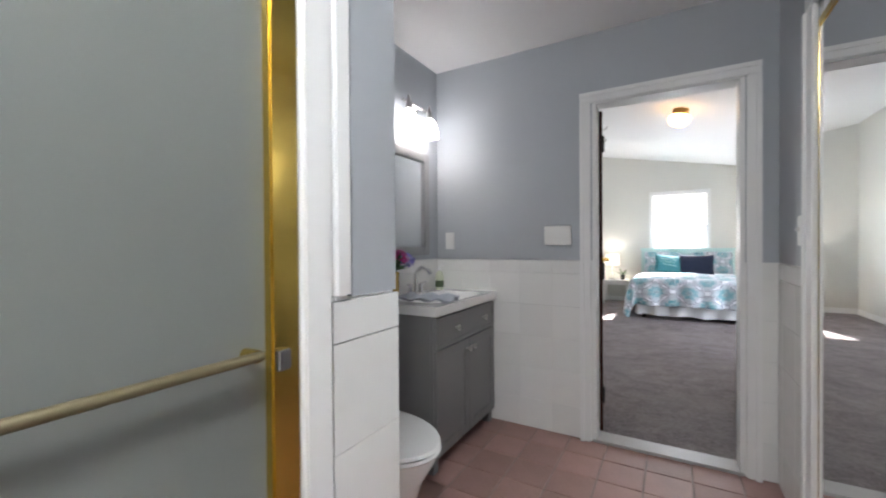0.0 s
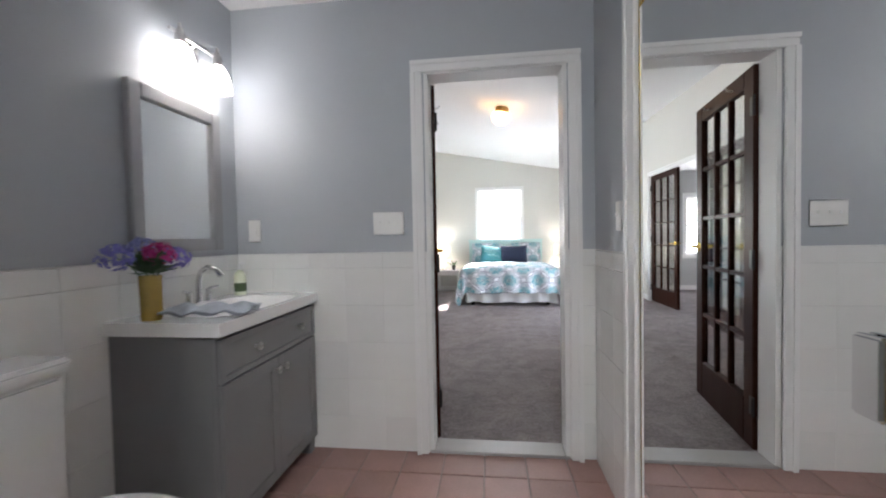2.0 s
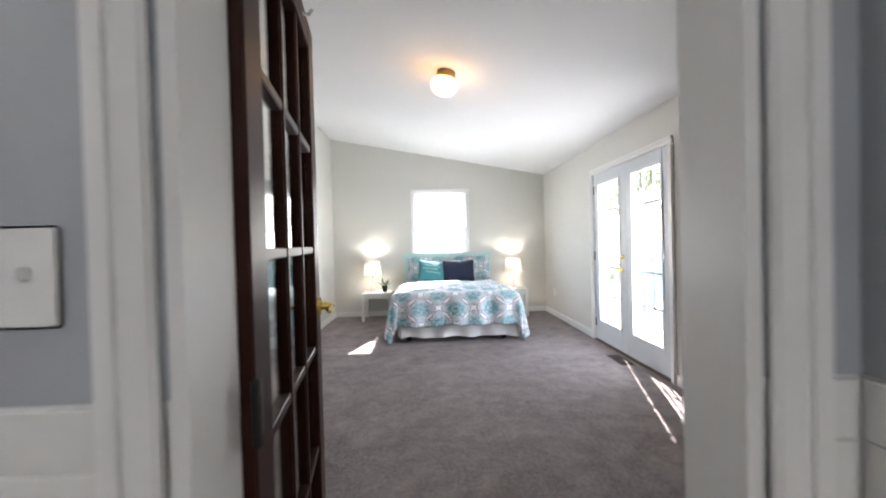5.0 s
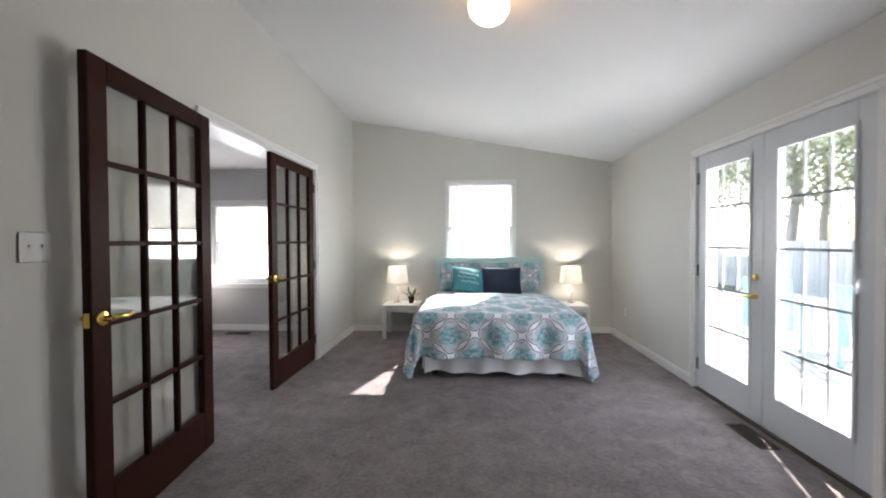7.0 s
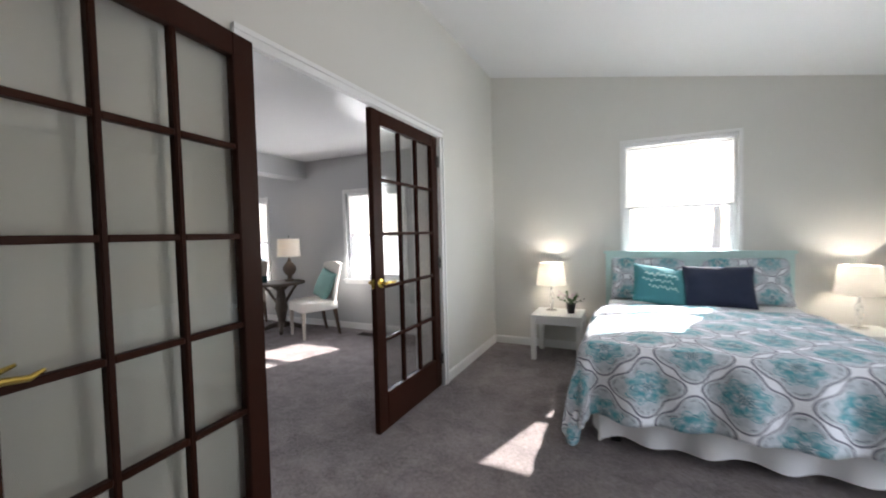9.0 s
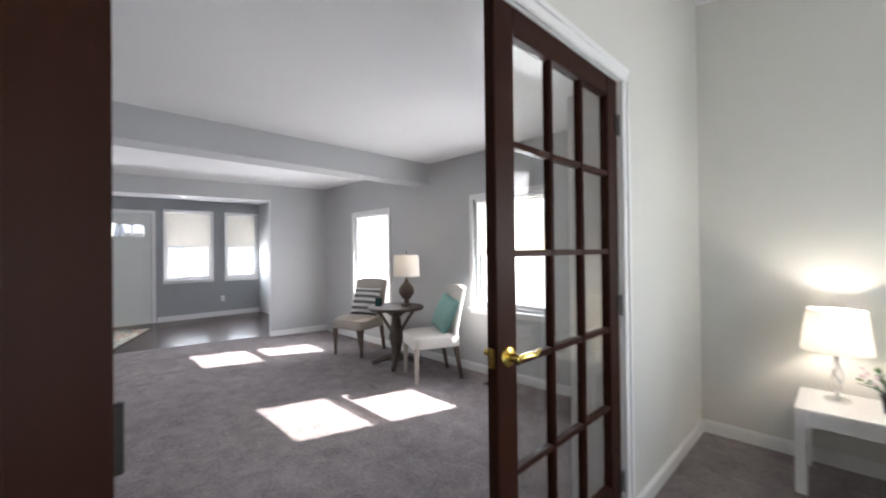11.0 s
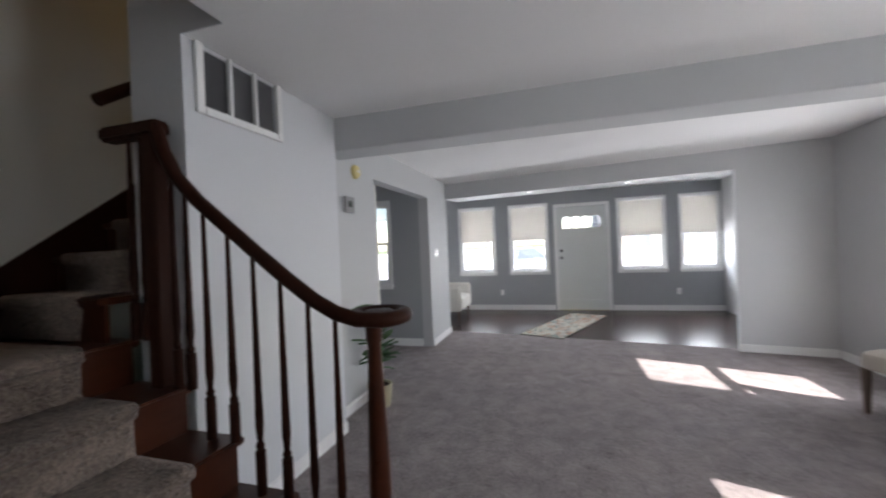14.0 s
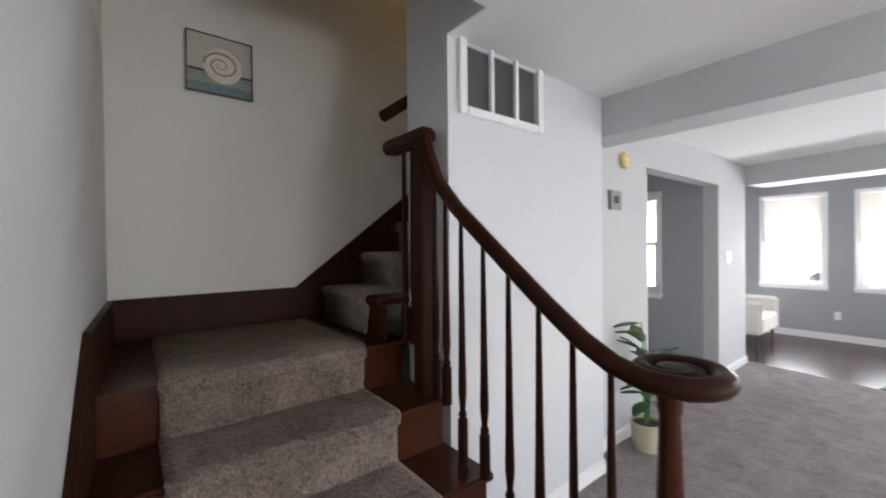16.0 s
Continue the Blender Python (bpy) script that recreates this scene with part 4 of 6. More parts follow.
def patio_leaf(m, lever):
    d = thing("patio_door", m, "white patio door with fifteen panes and a brass lever" if lever else "white patio door with fifteen panes, fixed leaf", "door", "patio doors")
    W, H, h = 0.745, 1.975, 0.022
    g0, g1, k0, k1 = 0.115, W - 0.115, 0.225, 1.845
    for c in ((0, g0, 0, H), (g1, W, 0, H), (g0, g1, 0, k0), (g0, g1, k1, H)):
        part("rail" if c[0] == g0 else "stile", cube(c[0], c[1], -h, h, c[2], c[3], 0.002), DP, d)
    for c in ((g0 - 0.012, g0 + 0.012, k0 - 0.012, k1 + 0.012), (g1 - 0.012, g1 + 0.012, k0 - 0.012, k1 + 0.012), (g0 + 0.0125, g1 - 0.0125, k0 - 0.012, k0 + 0.012), (g0 + 0.0125, g1 - 0.0125, k1 - 0.012, k1 + 0.012)):
        part("glazing_bead", cube(c[0], c[1], -h - 0.01, -h + 0.001, c[2], c[3], 0.003), DP, d)
    for i in (1, 2):
        x = g0 + (g1 - g0) * i / 3
        part("grille_bar", cube(x - 0.008, x + 0.008, -0.004, 0.004, k0, k1), GRILLE_LIT, d)
    for i in range(1, 5):
        z = k0 + (k1 - k0) * i / 5
        part("grille_bar", cube(g0, g1, -0.0045, 0.0035, z - 0.008, z + 0.008), GRILLE_SHADED, d)
    p = part("pane", cube(g0, g1, 0.008, 0.012, k0, k1), PANE, d)
    p.visible_shadow = False
    for z in (0.2, 1.0, 1.78):
        x = 0.0 if lever else W
        part("hinge", cube(x - 0.014, x + 0.014, -h - 0.008, -h + 0.001, z - 0.05, z + 0.05, 0.002), HINGE, d, "dark grey steel hinge")
    if lever:
        part("lever", tube([(W - 0.06, -h, 0.865), (W - 0.06, -h - 0.045, 0.865), (W - 0.085, -h - 0.05, 0.868), (W - 0.15, -h - 0.045, 0.862)], [0.018, 0.011, 0.009, 0.006], 12), BRASS, d, "brass lever handle")
        part("deadbolt", lathe([(0, 0), (0.024, 0), (0.022, 0.012), (0.012, 0.016), (0, 0.018)], 16), BRASS, d, "round brass deadbolt", pose(W - 0.06, -h, 1.0, 90, 0, 0))
    return d


# local x of a leaf runs from its hinge; local -y looks into the bedroom
patio_leaf(pose(2.405, 6.725, 0.018, 0, 0, -90), True)
right = patio_leaf(pose(2.405, 5.23, 0.018, 0, 0, -90), False)
for o in right.children:
    o.matrix_basis = pose(-0.745, 0, 0) @ o.matrix_basis
jamb("trim_patio_jamb", "x", 2.3785, 2.5, 5.2101, 6.7449, 1.9999, "white painted jamb of the patio doors", 0.0, 0.014)
structure("patio_sill", cube(2.36, 2.56, 5.21, 6.745, -0.02, 0.014, 0.004), mat("bronze_sill", (0.10, 0.07, 0.05), 0.4, 0.5), "brown metal sill under the patio doors", "sill")

# ---- bed ----
def math_node(nt, op, a, b=None, c=None):
    n = nt.nodes.new("ShaderNodeMath")
    n.operation = op
    for i, v in enumerate((a, b, c)):
        if v is None:
            continue
        if isinstance(v, (int, float)):
            n.inputs[i].default_value = v
        else:
            nt.links.new(v, n.inputs[i])
    return n.outputs[0]


def medallion_mat(name, cell=0.43, ground=(0.82, 0.84, 0.88)):
    """White cotton printed with offset rows of teal and grey medallions."""
    m = bpy.data.materials.new(name)
    m.use_nodes = True
    nt = m.node_tree
    b = nt.nodes["Principled BSDF"]
    b.inputs["Roughness"].default_value, b.inputs["Specular IOR Level"].default_value = 0.9, 0.15
    uv = nt.nodes.new("ShaderNodeUVMap").outputs[0]
    wob = nt.nodes.new("ShaderNodeTexNoise")
    wob.inputs["Scale"].default_value = 5.0
    nt.links.new(uv, wob.inputs["Vector"])
    vm = nt.nodes.new("ShaderNodeVectorMath")
    vm.operation = "MULTIPLY_ADD"
    vm.inputs[1].default_value = (0.016, 0.016, 0)
    nt.links.new(wob.outputs["Color"], vm.inputs[0]), nt.links.new(uv, vm.inputs[2])
    sp = nt.nodes.new("ShaderNodeSeparateXYZ")
    nt.links.new(vm.outputs[0], sp.inputs[0])
    x, y = math_node(nt, "DIVIDE", sp.outputs[0], cell), math_node(nt, "DIVIDE", sp.outputs[1], cell * 0.86)

    def local(ox, oy):
        fx = math_node(nt, "SUBTRACT", math_node(nt, "FRACT", math_node(nt, "ADD", x, 100 + ox)), 0.5)
        fy = math_node(nt, "SUBTRACT", math_node(nt, "FRACT", math_node(nt, "ADD", y, 100 + oy)), 0.5)
        r = math_node(nt, "SQRT", math_node(nt, "ADD", math_node(nt, "POWER", math_node(nt, "ABSOLUTE", fx), 2.0), math_node(nt, "POWER", math_node(nt, "ABSOLUTE", fy), 2.0)))
        ang = math_node(nt, "ARCTAN2", fy, fx)
        lobe = math_node(nt, "MULTIPLY", math_node(nt, "COSINE", math_node(nt, "MULTIPLY", ang, 4.0)), -0.062)
        fl = math_node(nt, "MULTIPLY", math_node(nt, "COSINE", math_node(nt, "MULTIPLY", ang, 8.0)), 0.028)
        return math_node(nt, "ADD", r, lobe), math_node(nt, "ADD", r, fl), fx, fy

    def band(v, lo, hi):
        return math_node(nt, "MULTIPLY", math_node(nt, "GREATER_THAN", v, lo), math_node(nt, "LESS_THAN", v, hi))

    dual = nt.nodes.new("ShaderNodeTexNoise")
    dual.inputs["Scale"].default_value = 38.0
    nt.links.new(uv, dual.inputs["Vector"])
    speck = math_node(nt, "GREATER_THAN", dual.outputs["Fac"], 0.50)
    teal, grey, deep, wash = None, None, None, None
    for ox, oy in ((0, 0), (0.5, 0.5)):
        r, f, fx, fy = local(ox, oy)
        g = math_node(nt, "MAXIMUM", band(r, 0.339, 0.367), math_node(nt, "MULTIPLY", band(r, 0.285, 0.297), speck))
        w = math_node(nt, "MULTIPLY", math_node(nt, "LESS_THAN", r, 0.328), math_node(nt, "MULTIPLY_ADD", dual.outputs["Fac"], 1.1, 0.15))
        wash = w if wash is None else math_node(nt, "MAXIMUM", wash, w)
        t = math_node(nt, "MAXIMUM", math_node(nt, "MULTIPLY", band(f, 0.075, 0.20), math_node(nt, "MULTIPLY_ADD", dual.outputs["Fac"], 2.6, -0.65)), band(f, 0.215, 0.228))
        d = math_node(nt, "MAXIMUM", band(f, 0.0, 0.042), band(r, 0.120, 0.130))
        teal = t if teal is None else math_node(nt, "MAXIMUM", teal, t)
        grey = g if grey is None else math_node(nt, "MAXIMUM", grey, g)
        deep = d if deep is None else math_node(nt, "MAXIMUM", deep, d)
    col = None
    for fac, c in ((wash, (0.40, 0.47, 0.51)), (grey, (0.19, 0.20, 0.25)), (teal, (0.09, 0.34, 0.40)), (deep, (0.035, 0.15, 0.19))):
        mx = nt.nodes.new("ShaderNodeMix")
        mx.data_type = "RGBA"
        if col is None:
            mx.inputs["A"].default_value = (*ground, 1)
        else:
            nt.links.new(col, mx.inputs["A"])
        mx.inputs["B"].default_value = (*c, 1)
        mx.clamp_factor = True
        nt.links.new(fac, mx.inputs["Factor"])
        col = mx.outputs["Result"]
    nt.links.new(col, b.inputs["Base Color"])
    n = nt.nodes.new("ShaderNodeTexNoise")
    n.inputs["Scale"].default_value, n.inputs["Detail"].default_value = 9.0, 5.0
    nt.links.new(uv, n.inputs["Vector"])
    bp = nt.nodes.new("ShaderNodeBump")
    bp.inputs["Strength"].default_value, bp.inputs["Distance"].default_value = 0.5, 0.03
    nt.links.new(n.outputs["Fac"], bp.inputs["Height"])
    nt.links.new(bp.outputs[0], b.inputs["Normal"])
    return m


MEDAL = medallion_mat("medallion_print")
COTTON = mat("white_cotton", (0.78, 0.78, 0.79), 0.9, vary=0.05, scale=8, bump=0.4, bump_scale=25)
bed = thing("bed", pose(0.69, 7.78, 0), "full bed with a pale aqua wooden headboard and white bed skirt", "bed")
AQUA = mat("aqua_paint", (0.50, 0.68, 0.66), 0.5, vary=0.1, scale=5, fine=0.05, fine_scale=60)
part("box_spring", cube(-0.68, 0.68, -0.88, 0.92, 0.16, 0.36, 0.03), COTTON, bed)
part("mattress", cube(-0.69, 0.69, -0.89, 0.92, 0.361, 0.57, 0.05, 3), COTTON, bed, "white mattress")
for x in (-0.6, 0.6):
    for y in (-0.8, 0.85):
        part("leg", cube(x - 0.03, x + 0.03, y - 0.03, y + 0.03, 0, 0.1595, 0.004), BLACK, bed)
for x0, x1 in ((-0.74, -0.68), (0.68, 0.74)):
    part("headboard_post", cube(x0, x1, 0.925, 0.965, 0, 1.02, 0.006), AQUA, bed)
part("headboard_panel", cube(-0.6795, 0.6795, 0.932, 0.958, 0.45, 0.98, 0.004), AQUA, bed)
part("headboard_cap", cube(-0.76, 0.76, 0.92, 0.97, 1.0205, 1.05, 0.008), AQUA, bed)
part("headboard_rail", cube(-0.6795, 0.6795, 0.926, 0.964, 0.981, 1.02, 0.004), AQUA, bed)


def skirt():
    bm = bmesh.new()
    path = [(-0.70, 0.9 - 0.03 * i) for i in range(61)] + [(-0.70 + 0.025 * i, -0.90) for i in range(1, 57)] + [(0.70, -0.9 + 0.03 * i) for i in range(1, 61)]
    rows = []
    for j in range(6):
        f = j / 5
        row = []
        for i, (x, y) in enumerate(path):
            w = 0.032 * f * math.sin(i * 0.55) + 0.012 * f * math.sin(i * 0.23 + 1)
            lift = 0.02 * math.sin(i * 0.31) * f
            row.append(bm.verts.new((x + (w if abs(x) >= 0.7 else 0) + math.copysign(0.015 * f, x), y - (w + 0.02 * f if y <= -0.89 else 0), 0.36 - (0.335 - 0.03) * f + lift * 0.5)))
        rows.append(row)
    for a, b in zip(rows, rows[1:]):
        for i in range(len(path) - 1):
            bm.faces.new((a[i], a[i + 1], b[i + 1], b[i]))
    return bm


ob = part("bed_skirt", skirt(), COTTON, bed, "gathered white bed skirt")


def comforter():
    bm = bmesh.new()
    uvl = bm.loops.layers.uv.new("UVMap")
    hw, y0, y1, zt = 0.735, -0.915, 0.42, 0.60
    drop_s, drop_f = 0.46, 0.40
    nu, nv = 110, 96
    g, uvs = [], {}
    for i in range(nu + 1):
        u = -(hw + drop_s) + 2 * (hw + drop_s) * i / nu
        row = []
        for j in range(nv + 1):
            v = y0 - drop_f + (y1 - y0 + drop_f) * j / nv
            su, sv = max(0.0, abs(u) - hw), max(0.0, y0 - v)
            x, y = max(-hw, min(hw, u)), max(y0, v)
            r = 0.06
            fold = noise.noise(Vector((u * 4.0, v * 4.0, 3.1)))
            big = noise.noise(Vector((u * 1.7, v * 1.7, 8.2)))
            d = max(su, sv) + 0.5 * min(su, sv)
            puff = 0.02 * (1 - min(1.0, abs(u) / hw) ** 3) * min(1.0, max(0.0, v - y0) / 0.35)
            z = zt - 0.012 + puff + 0.02 * fold + 0.024 * big
            if d > 0:
                bend = min(1.0, d / r)
                z = zt - 0.012 + (0.02 * fold + 0.024 * big) * (1 - bend) - (d - r * 0.43 * bend)
                wave = math.sin((v if su > sv else u) * 11 + 2 * big) * 0.5 + 0.5 * math.sin((v if su > sv else u) * 23 + 1.3)
                flare = 0.035 * bend + 0.16 * d + 0.045 * wave * min(1, d / 0.2)
                n = math.hypot(su, sv)
                x += math.copysign(1, u) * flare * su / n
                y -= flare * sv / n
                z += 0.02 * fold * bend
            z = max(z, 0.025)
            vert = bm.verts.new((x, y, z))
            uvs[vert] = (u, v)
            row.append(vert)
        g.append(row)
    for i in range(nu):
        for j in range(nv):
            f = bm.faces.new((g[i][j], g[i + 1][j], g[i + 1][j + 1], g[i][j + 1]))
            for lp in f.loops:
                lp[uvl].uv = uvs[lp.vert]
    return bm


co = part("comforter", comforter(), MEDAL)
co.matrix_basis = pose(0.69, 7.78, 0)
mod = co.modifiers.new("thick", "SOLIDIFY")
mod.thickness, mod.offset = 0.025, 0.0
tagged(co, "white comforter printed with teal and grey medallions, draped over the bed", "comforter")
part("flat_sheet", cube(-0.70, 0.70, 0.40, 0.915, 0.5705, 0.592, 0.008), COTTON, None).matrix_basis = pose(0.69, 7.78, 0)
tagged(bpy.data.objects["flat_sheet"], "white sheet over the mattress below the pillows", "sheet")


def pillow(name, w, h, t, material, m, label, category="pillow"):
    """A stuffed cushion with pinched corners; local x across, z up, y through."""
    bm = bmesh.new()
    uvl = bm.loops.layers.uv.new("UVMap")
    n = 22
    uvs = {}
    sides = []
    for s in (-1, 1):
        g = []
        for i in range(n + 1):
            row = []
            for j in range(n + 1):
                a, b = 2 * i / n - 1, 2 * j / n - 1
                prof = ((1 - a * a) * (1 - b * b)) ** 0.42
                pull = 1 - 0.05 * (1 - abs(b) ** 2) * abs(a) ** 3
                pull2 = 1 - 0.05 * (1 - abs(a) ** 2) * abs(b) ** 3
                v = bm.verts.new((a * w / 2 * pull, s * (t / 2 * prof + 0.004 * noise.noise(Vector((a * 3, b * 3, s + w)))), h / 2 + b * h / 2 * pull2))
                uvs[v] = (a * w / 2, b * h / 2)
                row.append(v)
            g.append(row)
        for i in range(n):
            for j in range(n):
                f = bm.faces.new((g[i][j], g[i + 1][j], g[i + 1][j + 1], g[i][j + 1]))
                for lp in f.loops:
                    lp[uvl].uv = uvs[lp.vert]
        sides.append(g)
    bmesh.ops.remove_doubles(bm, verts=bm.verts[:], dist=0.0008)
    t_ = thing(name, m, label, category)
    part("cover", bm, material, t_)
    return t_


TEALC = mat("teal_velvet", (0.045, 0.21, 0.24), 0.85, vary=0.15, scale=14, bump=0.3, bump_scale=250)
NAVY = mat("navy_cloth", (0.010, 0.017, 0.045), 0.85, vary=0.15, scale=14, bump=0.3, bump_scale=250)
SHAM = medallion_mat("sham_print", 0.36)
pillow("bed_pillow", 0.66, 0.44, 0.15, SHAM, pose(0.33, 8.57, 0.592, -24, 0, 2), "teal and grey printed pillow sham against the headboard")
pillow("bed_pillow", 0.66, 0.44, 0.15, SHAM, pose(1.07, 8.57, 0.592, -24, 0, -2), "teal and grey printed pillow sham beside the navy pillow")
tp = pillow("throw_pillow", 0.44, 0.40, 0.13, TEALC, pose(0.40, 8.30, 0.60, -38, 9, 8), "teal square throw pillow with pale script lettering")
pillow("throw_pillow", 0.52, 0.38, 0.13, NAVY, pose(0.84, 8.34, 0.595, -30, 0, -3), "navy blue rectangular throw pillow")
SCRIPT = mat("pale_script", (0.42, 0.62, 0.62), 0.8, vary=0.1)
for z, w0, w1 in ((0.27, -0.13, 0.13), (0.21, -0.15, 0.09), (0.145, -0.10, 0.13)):
    pts = [(w0 + (w1 - w0) * k / 24, -0.068 + 0.012 * abs(w0 + (w1 - w0) * k / 24) / 0.15, z + 0.016 * math.sin(k * 1.5) + 0.006 * math.sin(k * 0.7)) for k in range(25)]
    part("script_line", tube(pts, 0.0045, 6), SCRIPT, tp, "pale illegible script line")


# ---- nightstands, lamps, plant ----
def nightstand(m):
    t = thing("nightstand", m, "white painted nightstand with a flat top and square legs", "nightstand", "nightstands")
    part("tabletop", cube(-0.24, 0.24, -0.22, 0.22, 0.42, 0.445, 0.005), WHITE, t)
    for x in (-0.215, 0.215):
        for y in (-0.195, 0.195):
            part("leg", cube(x - 0.024, x + 0.024, y - 0.024, y + 0.024, 0, 0.4195, 0.003), WHITE, t)
    for y in (-0.2, 0.2):
        part("apron", cube(-0.1905, 0.1905, y - 0.008, y + 0.008, 0.355, 0.4195, 0.002), WHITE, t)
    for x in (-0.22, 0.22):
        part("apron", cube(x - 0.008, x + 0.008, -0.1705, 0.1705, 0.355, 0.4195, 0.002), WHITE, t)
    return t


stand = nightstand(pose(-0.48, 8.50, 0))
copy_thing(stand, pose(1.72, 8.52, 0))


def table_lamp(m, power, name="table_lamp"):
    t = thing(name, m, "lit table lamp with a white drum shade and twisted chrome base", "lamp", "bedside lamps")
    part("base", lathe([(0, 0), (0.055, 0), (0.055, 0.012), (0.02, 0.02), (0.012, 0.03), (0, 0.03)], 24), CHROME, t)
    for k in range(3):
        a0 = k * 2.094
        pts = [(0.026 * math.sin(math.pi * s / 10) * math.cos(a0 + s * 0.35), 0.026 * math.sin(math.pi * s / 10) * math.sin(a0 + s * 0.35), 0.03 + 0.20 * s / 10) for s in range(11)]
        part("twisted_rod", tube(pts, 0.0045, 8), CHROME, t)
    part("socket", lathe([(0, 0.22), (0.013, 0.22), (0.013, 0.30), (0, 0.30)], 12), CHROME, t)
    part("shade", lathe([(0.148, 0.27), (0.120, 0.495), (0.117, 0.495), (0.145, 0.27)], 32), SHADE, t, "white fabric drum shade")
    part("bulb", lathe([(0, 0.30), (0.012, 0.302), (0.027, 0.345), (0.024, 0.37), (0, 0.385)], 14), BULB, t)
    lamp = new("lamp_light", bpy.data.lights.new("lamp_light", "POINT"))
    lamp.data.energy, lamp.data.shadow_soft_size, lamp.data.color = power, 0.02, (1.0, 0.94, 0.85)
    lamp.matrix_basis = m @ pose(0, 0, 0.40)
    return t


table_lamp(pose(-0.56, 8.55, 0.4455), 1.6)
table_lamp(pose(1.78, 8.57, 0.4455), 1.6)
pl = thing("potted_plant", pose(-0.36, 8.48, 0.4455), "small leafy plant with pale blossoms in a black pot", "plant")
part("pot", lathe([(0, 0), (0.032, 0), (0.045, 0.085), (0.048, 0.085), (0.048, 0.095), (0.042, 0.095), (0.04, 0.08), (0, 0.08)], 20), mat("black_pot", (0.02, 0.02, 0.022), 0.35), pl)


def sprig(bm, rng, count, length, spread, base, leaf):
    for k in range(count):
        m = pose(0, 0, base, 0, rng.uniform(*spread), k * 137.5 + rng.uniform(-20, 20))
        L = length * rng.uniform(0.6, 1.0)
        tip = m @ Vector((0.15 * L, 0, L))
        tube([m @ Vector((0, 0, 0)), m @ Vector((0, 0, L * 0.5)), tip], 0.0022, 5, bm)
        for q in range(4):
            mm = Matrix.Translation(m @ Vector((0.05 * L, 0, L * (0.4 + 0.2 * q)))) @ pose(0, 0, 0, rng.uniform(20, 80), 0, rng.uniform(0, 360))
            s = leaf * rng.uniform(0.7, 1.2)
            v = [bm.verts.new(mm @ Vector(p)) for p in ((0, 0, 0), (-s * 0.35, 0.003, s * 0.5), (0, 0, s * 0.55), (s * 0.35, 0.003, s * 0.5), (0, 0.006, s))]
            for f in ((0, 1, 2), (0, 2, 3), (1, 4, 2), (2, 4, 3)):
                bm.faces.new([v[i] for i in f])
    return bm


part("foliage", sprig(bmesh.new(), random.Random(7), 14, 0.15, (15, 65), 0.08, 0.035), LEAFG, pl)
bm = bmesh.new()
rg = random.Random(9)
for _ in range(14):
    c = Vector((rg.uniform(-0.11, 0.11), rg.uniform(-0.08, 0.08), rg.uniform(0.15, 0.22)))
    bmesh.ops.create_icosphere(bm, subdivisions=1, radius=rg.uniform(0.008, 0.013), matrix=Matrix.Translation(c))
part("blossoms", bm, mat("pale_blossom", (0.55, 0.42, 0.48), 0.8, vary=0.2, scale=30), pl)

# ---- bedroom ceiling light, vent, plates ----
cl = thing("ceiling_light", pose(0.556, 5.43, slope(0.556) - 0.002) @ pose(0, 0, 0, 0, math.degrees(math.atan(0.1815)), 0), "lit flush ceiling light with a ribbed glass bowl and brass rim", "ceiling light")
part("base_ring", lathe([(0, 0), (0.082, 0), (0.082, -0.05), (0.096, -0.056), (0.098, -0.066), (0.09, -0.07), (0, -0.07)], 36), mat("aged_brass", (0.30, 0.20, 0.08), 0.38, 0.9, vary=0.1, scale=12), cl, "aged brass pan")
bm = bmesh.new()
prof = [(0.098, -0.0705), (0.112, -0.095), (0.113, -0.12), (0.099, -0.158), (0.07, -0.183), (0.03, -0.197), (0, -0.2)]
lathe(prof, 36, bm)
for v in bm.verts:
    a = math.atan2(v.co.y, v.co.x)
    k = 1 + 0.025 * math.cos(a * 18)
    v.co.x, v.co.y = v.co.x * k, v.co.y * k
part("glass_bowl", bm, WARMGLOW, cl, "lit ribbed frosted glass bowl")


def register(m, label, length=0.33, width=0.12):
    t = thing("floor_vent", m, label, "vent", "floor vents")
    BR = mat("brown_register", (0.05, 0.035, 0.028), 0.45, 0.5) if "brown_register" not in bpy.data.materials else bpy.data.materials["brown_register"]
    for c in ((-length / 2, length / 2, -width / 2, -width / 2 + 0.014), (-length / 2, length / 2, width / 2 - 0.014, width / 2), (-length / 2, -length / 2 + 0.014, -width / 2 + 0.0145, width / 2 - 0.0145), (length / 2 - 0.014, length / 2, -width / 2 + 0.0145, width / 2 - 0.0145)):
        part("frame", cube(c[0], c[1], c[2], c[3], 0.0005, 0.008, 0.002), BR, t)
    part("backing", cube(-length / 2 + 0.012, length / 2 - 0.012, -width / 2 + 0.012, width / 2 - 0.012, 0.0004, 0.002), BLACK, t)
    n = 16
    for k in range(n):
        x = -length / 2 + 0.02 + (length - 0.04) * k / (n - 1)
        part("slat", cube(x - 0.003, x + 0.003, -width / 2 + 0.0145, width / 2 - 0.0145, 0.002, 0.0075), BR, t)
    return t


register(pose(2.245, 5.87, 0, 0, 0, 90), "brown metal floor vent in the carpet by the patio doors")
register(pose(-2.81, 8.51, 0), "brown metal floor vent in the carpet under the window")
plate(pose(2.378, 5.06, 1.27, 0, 0, -90), "toggle", "white switch plate beside the patio doors")
plate(pose(2.378, 8.26, 0.38, 0, 0, -90), "outlet", "white outlet plate low on the cream wall")
plate(pose(-1.238, 4.615, 1.26, 0, 0, 90), "toggle", "white double switch plate behind the open french door", 2)


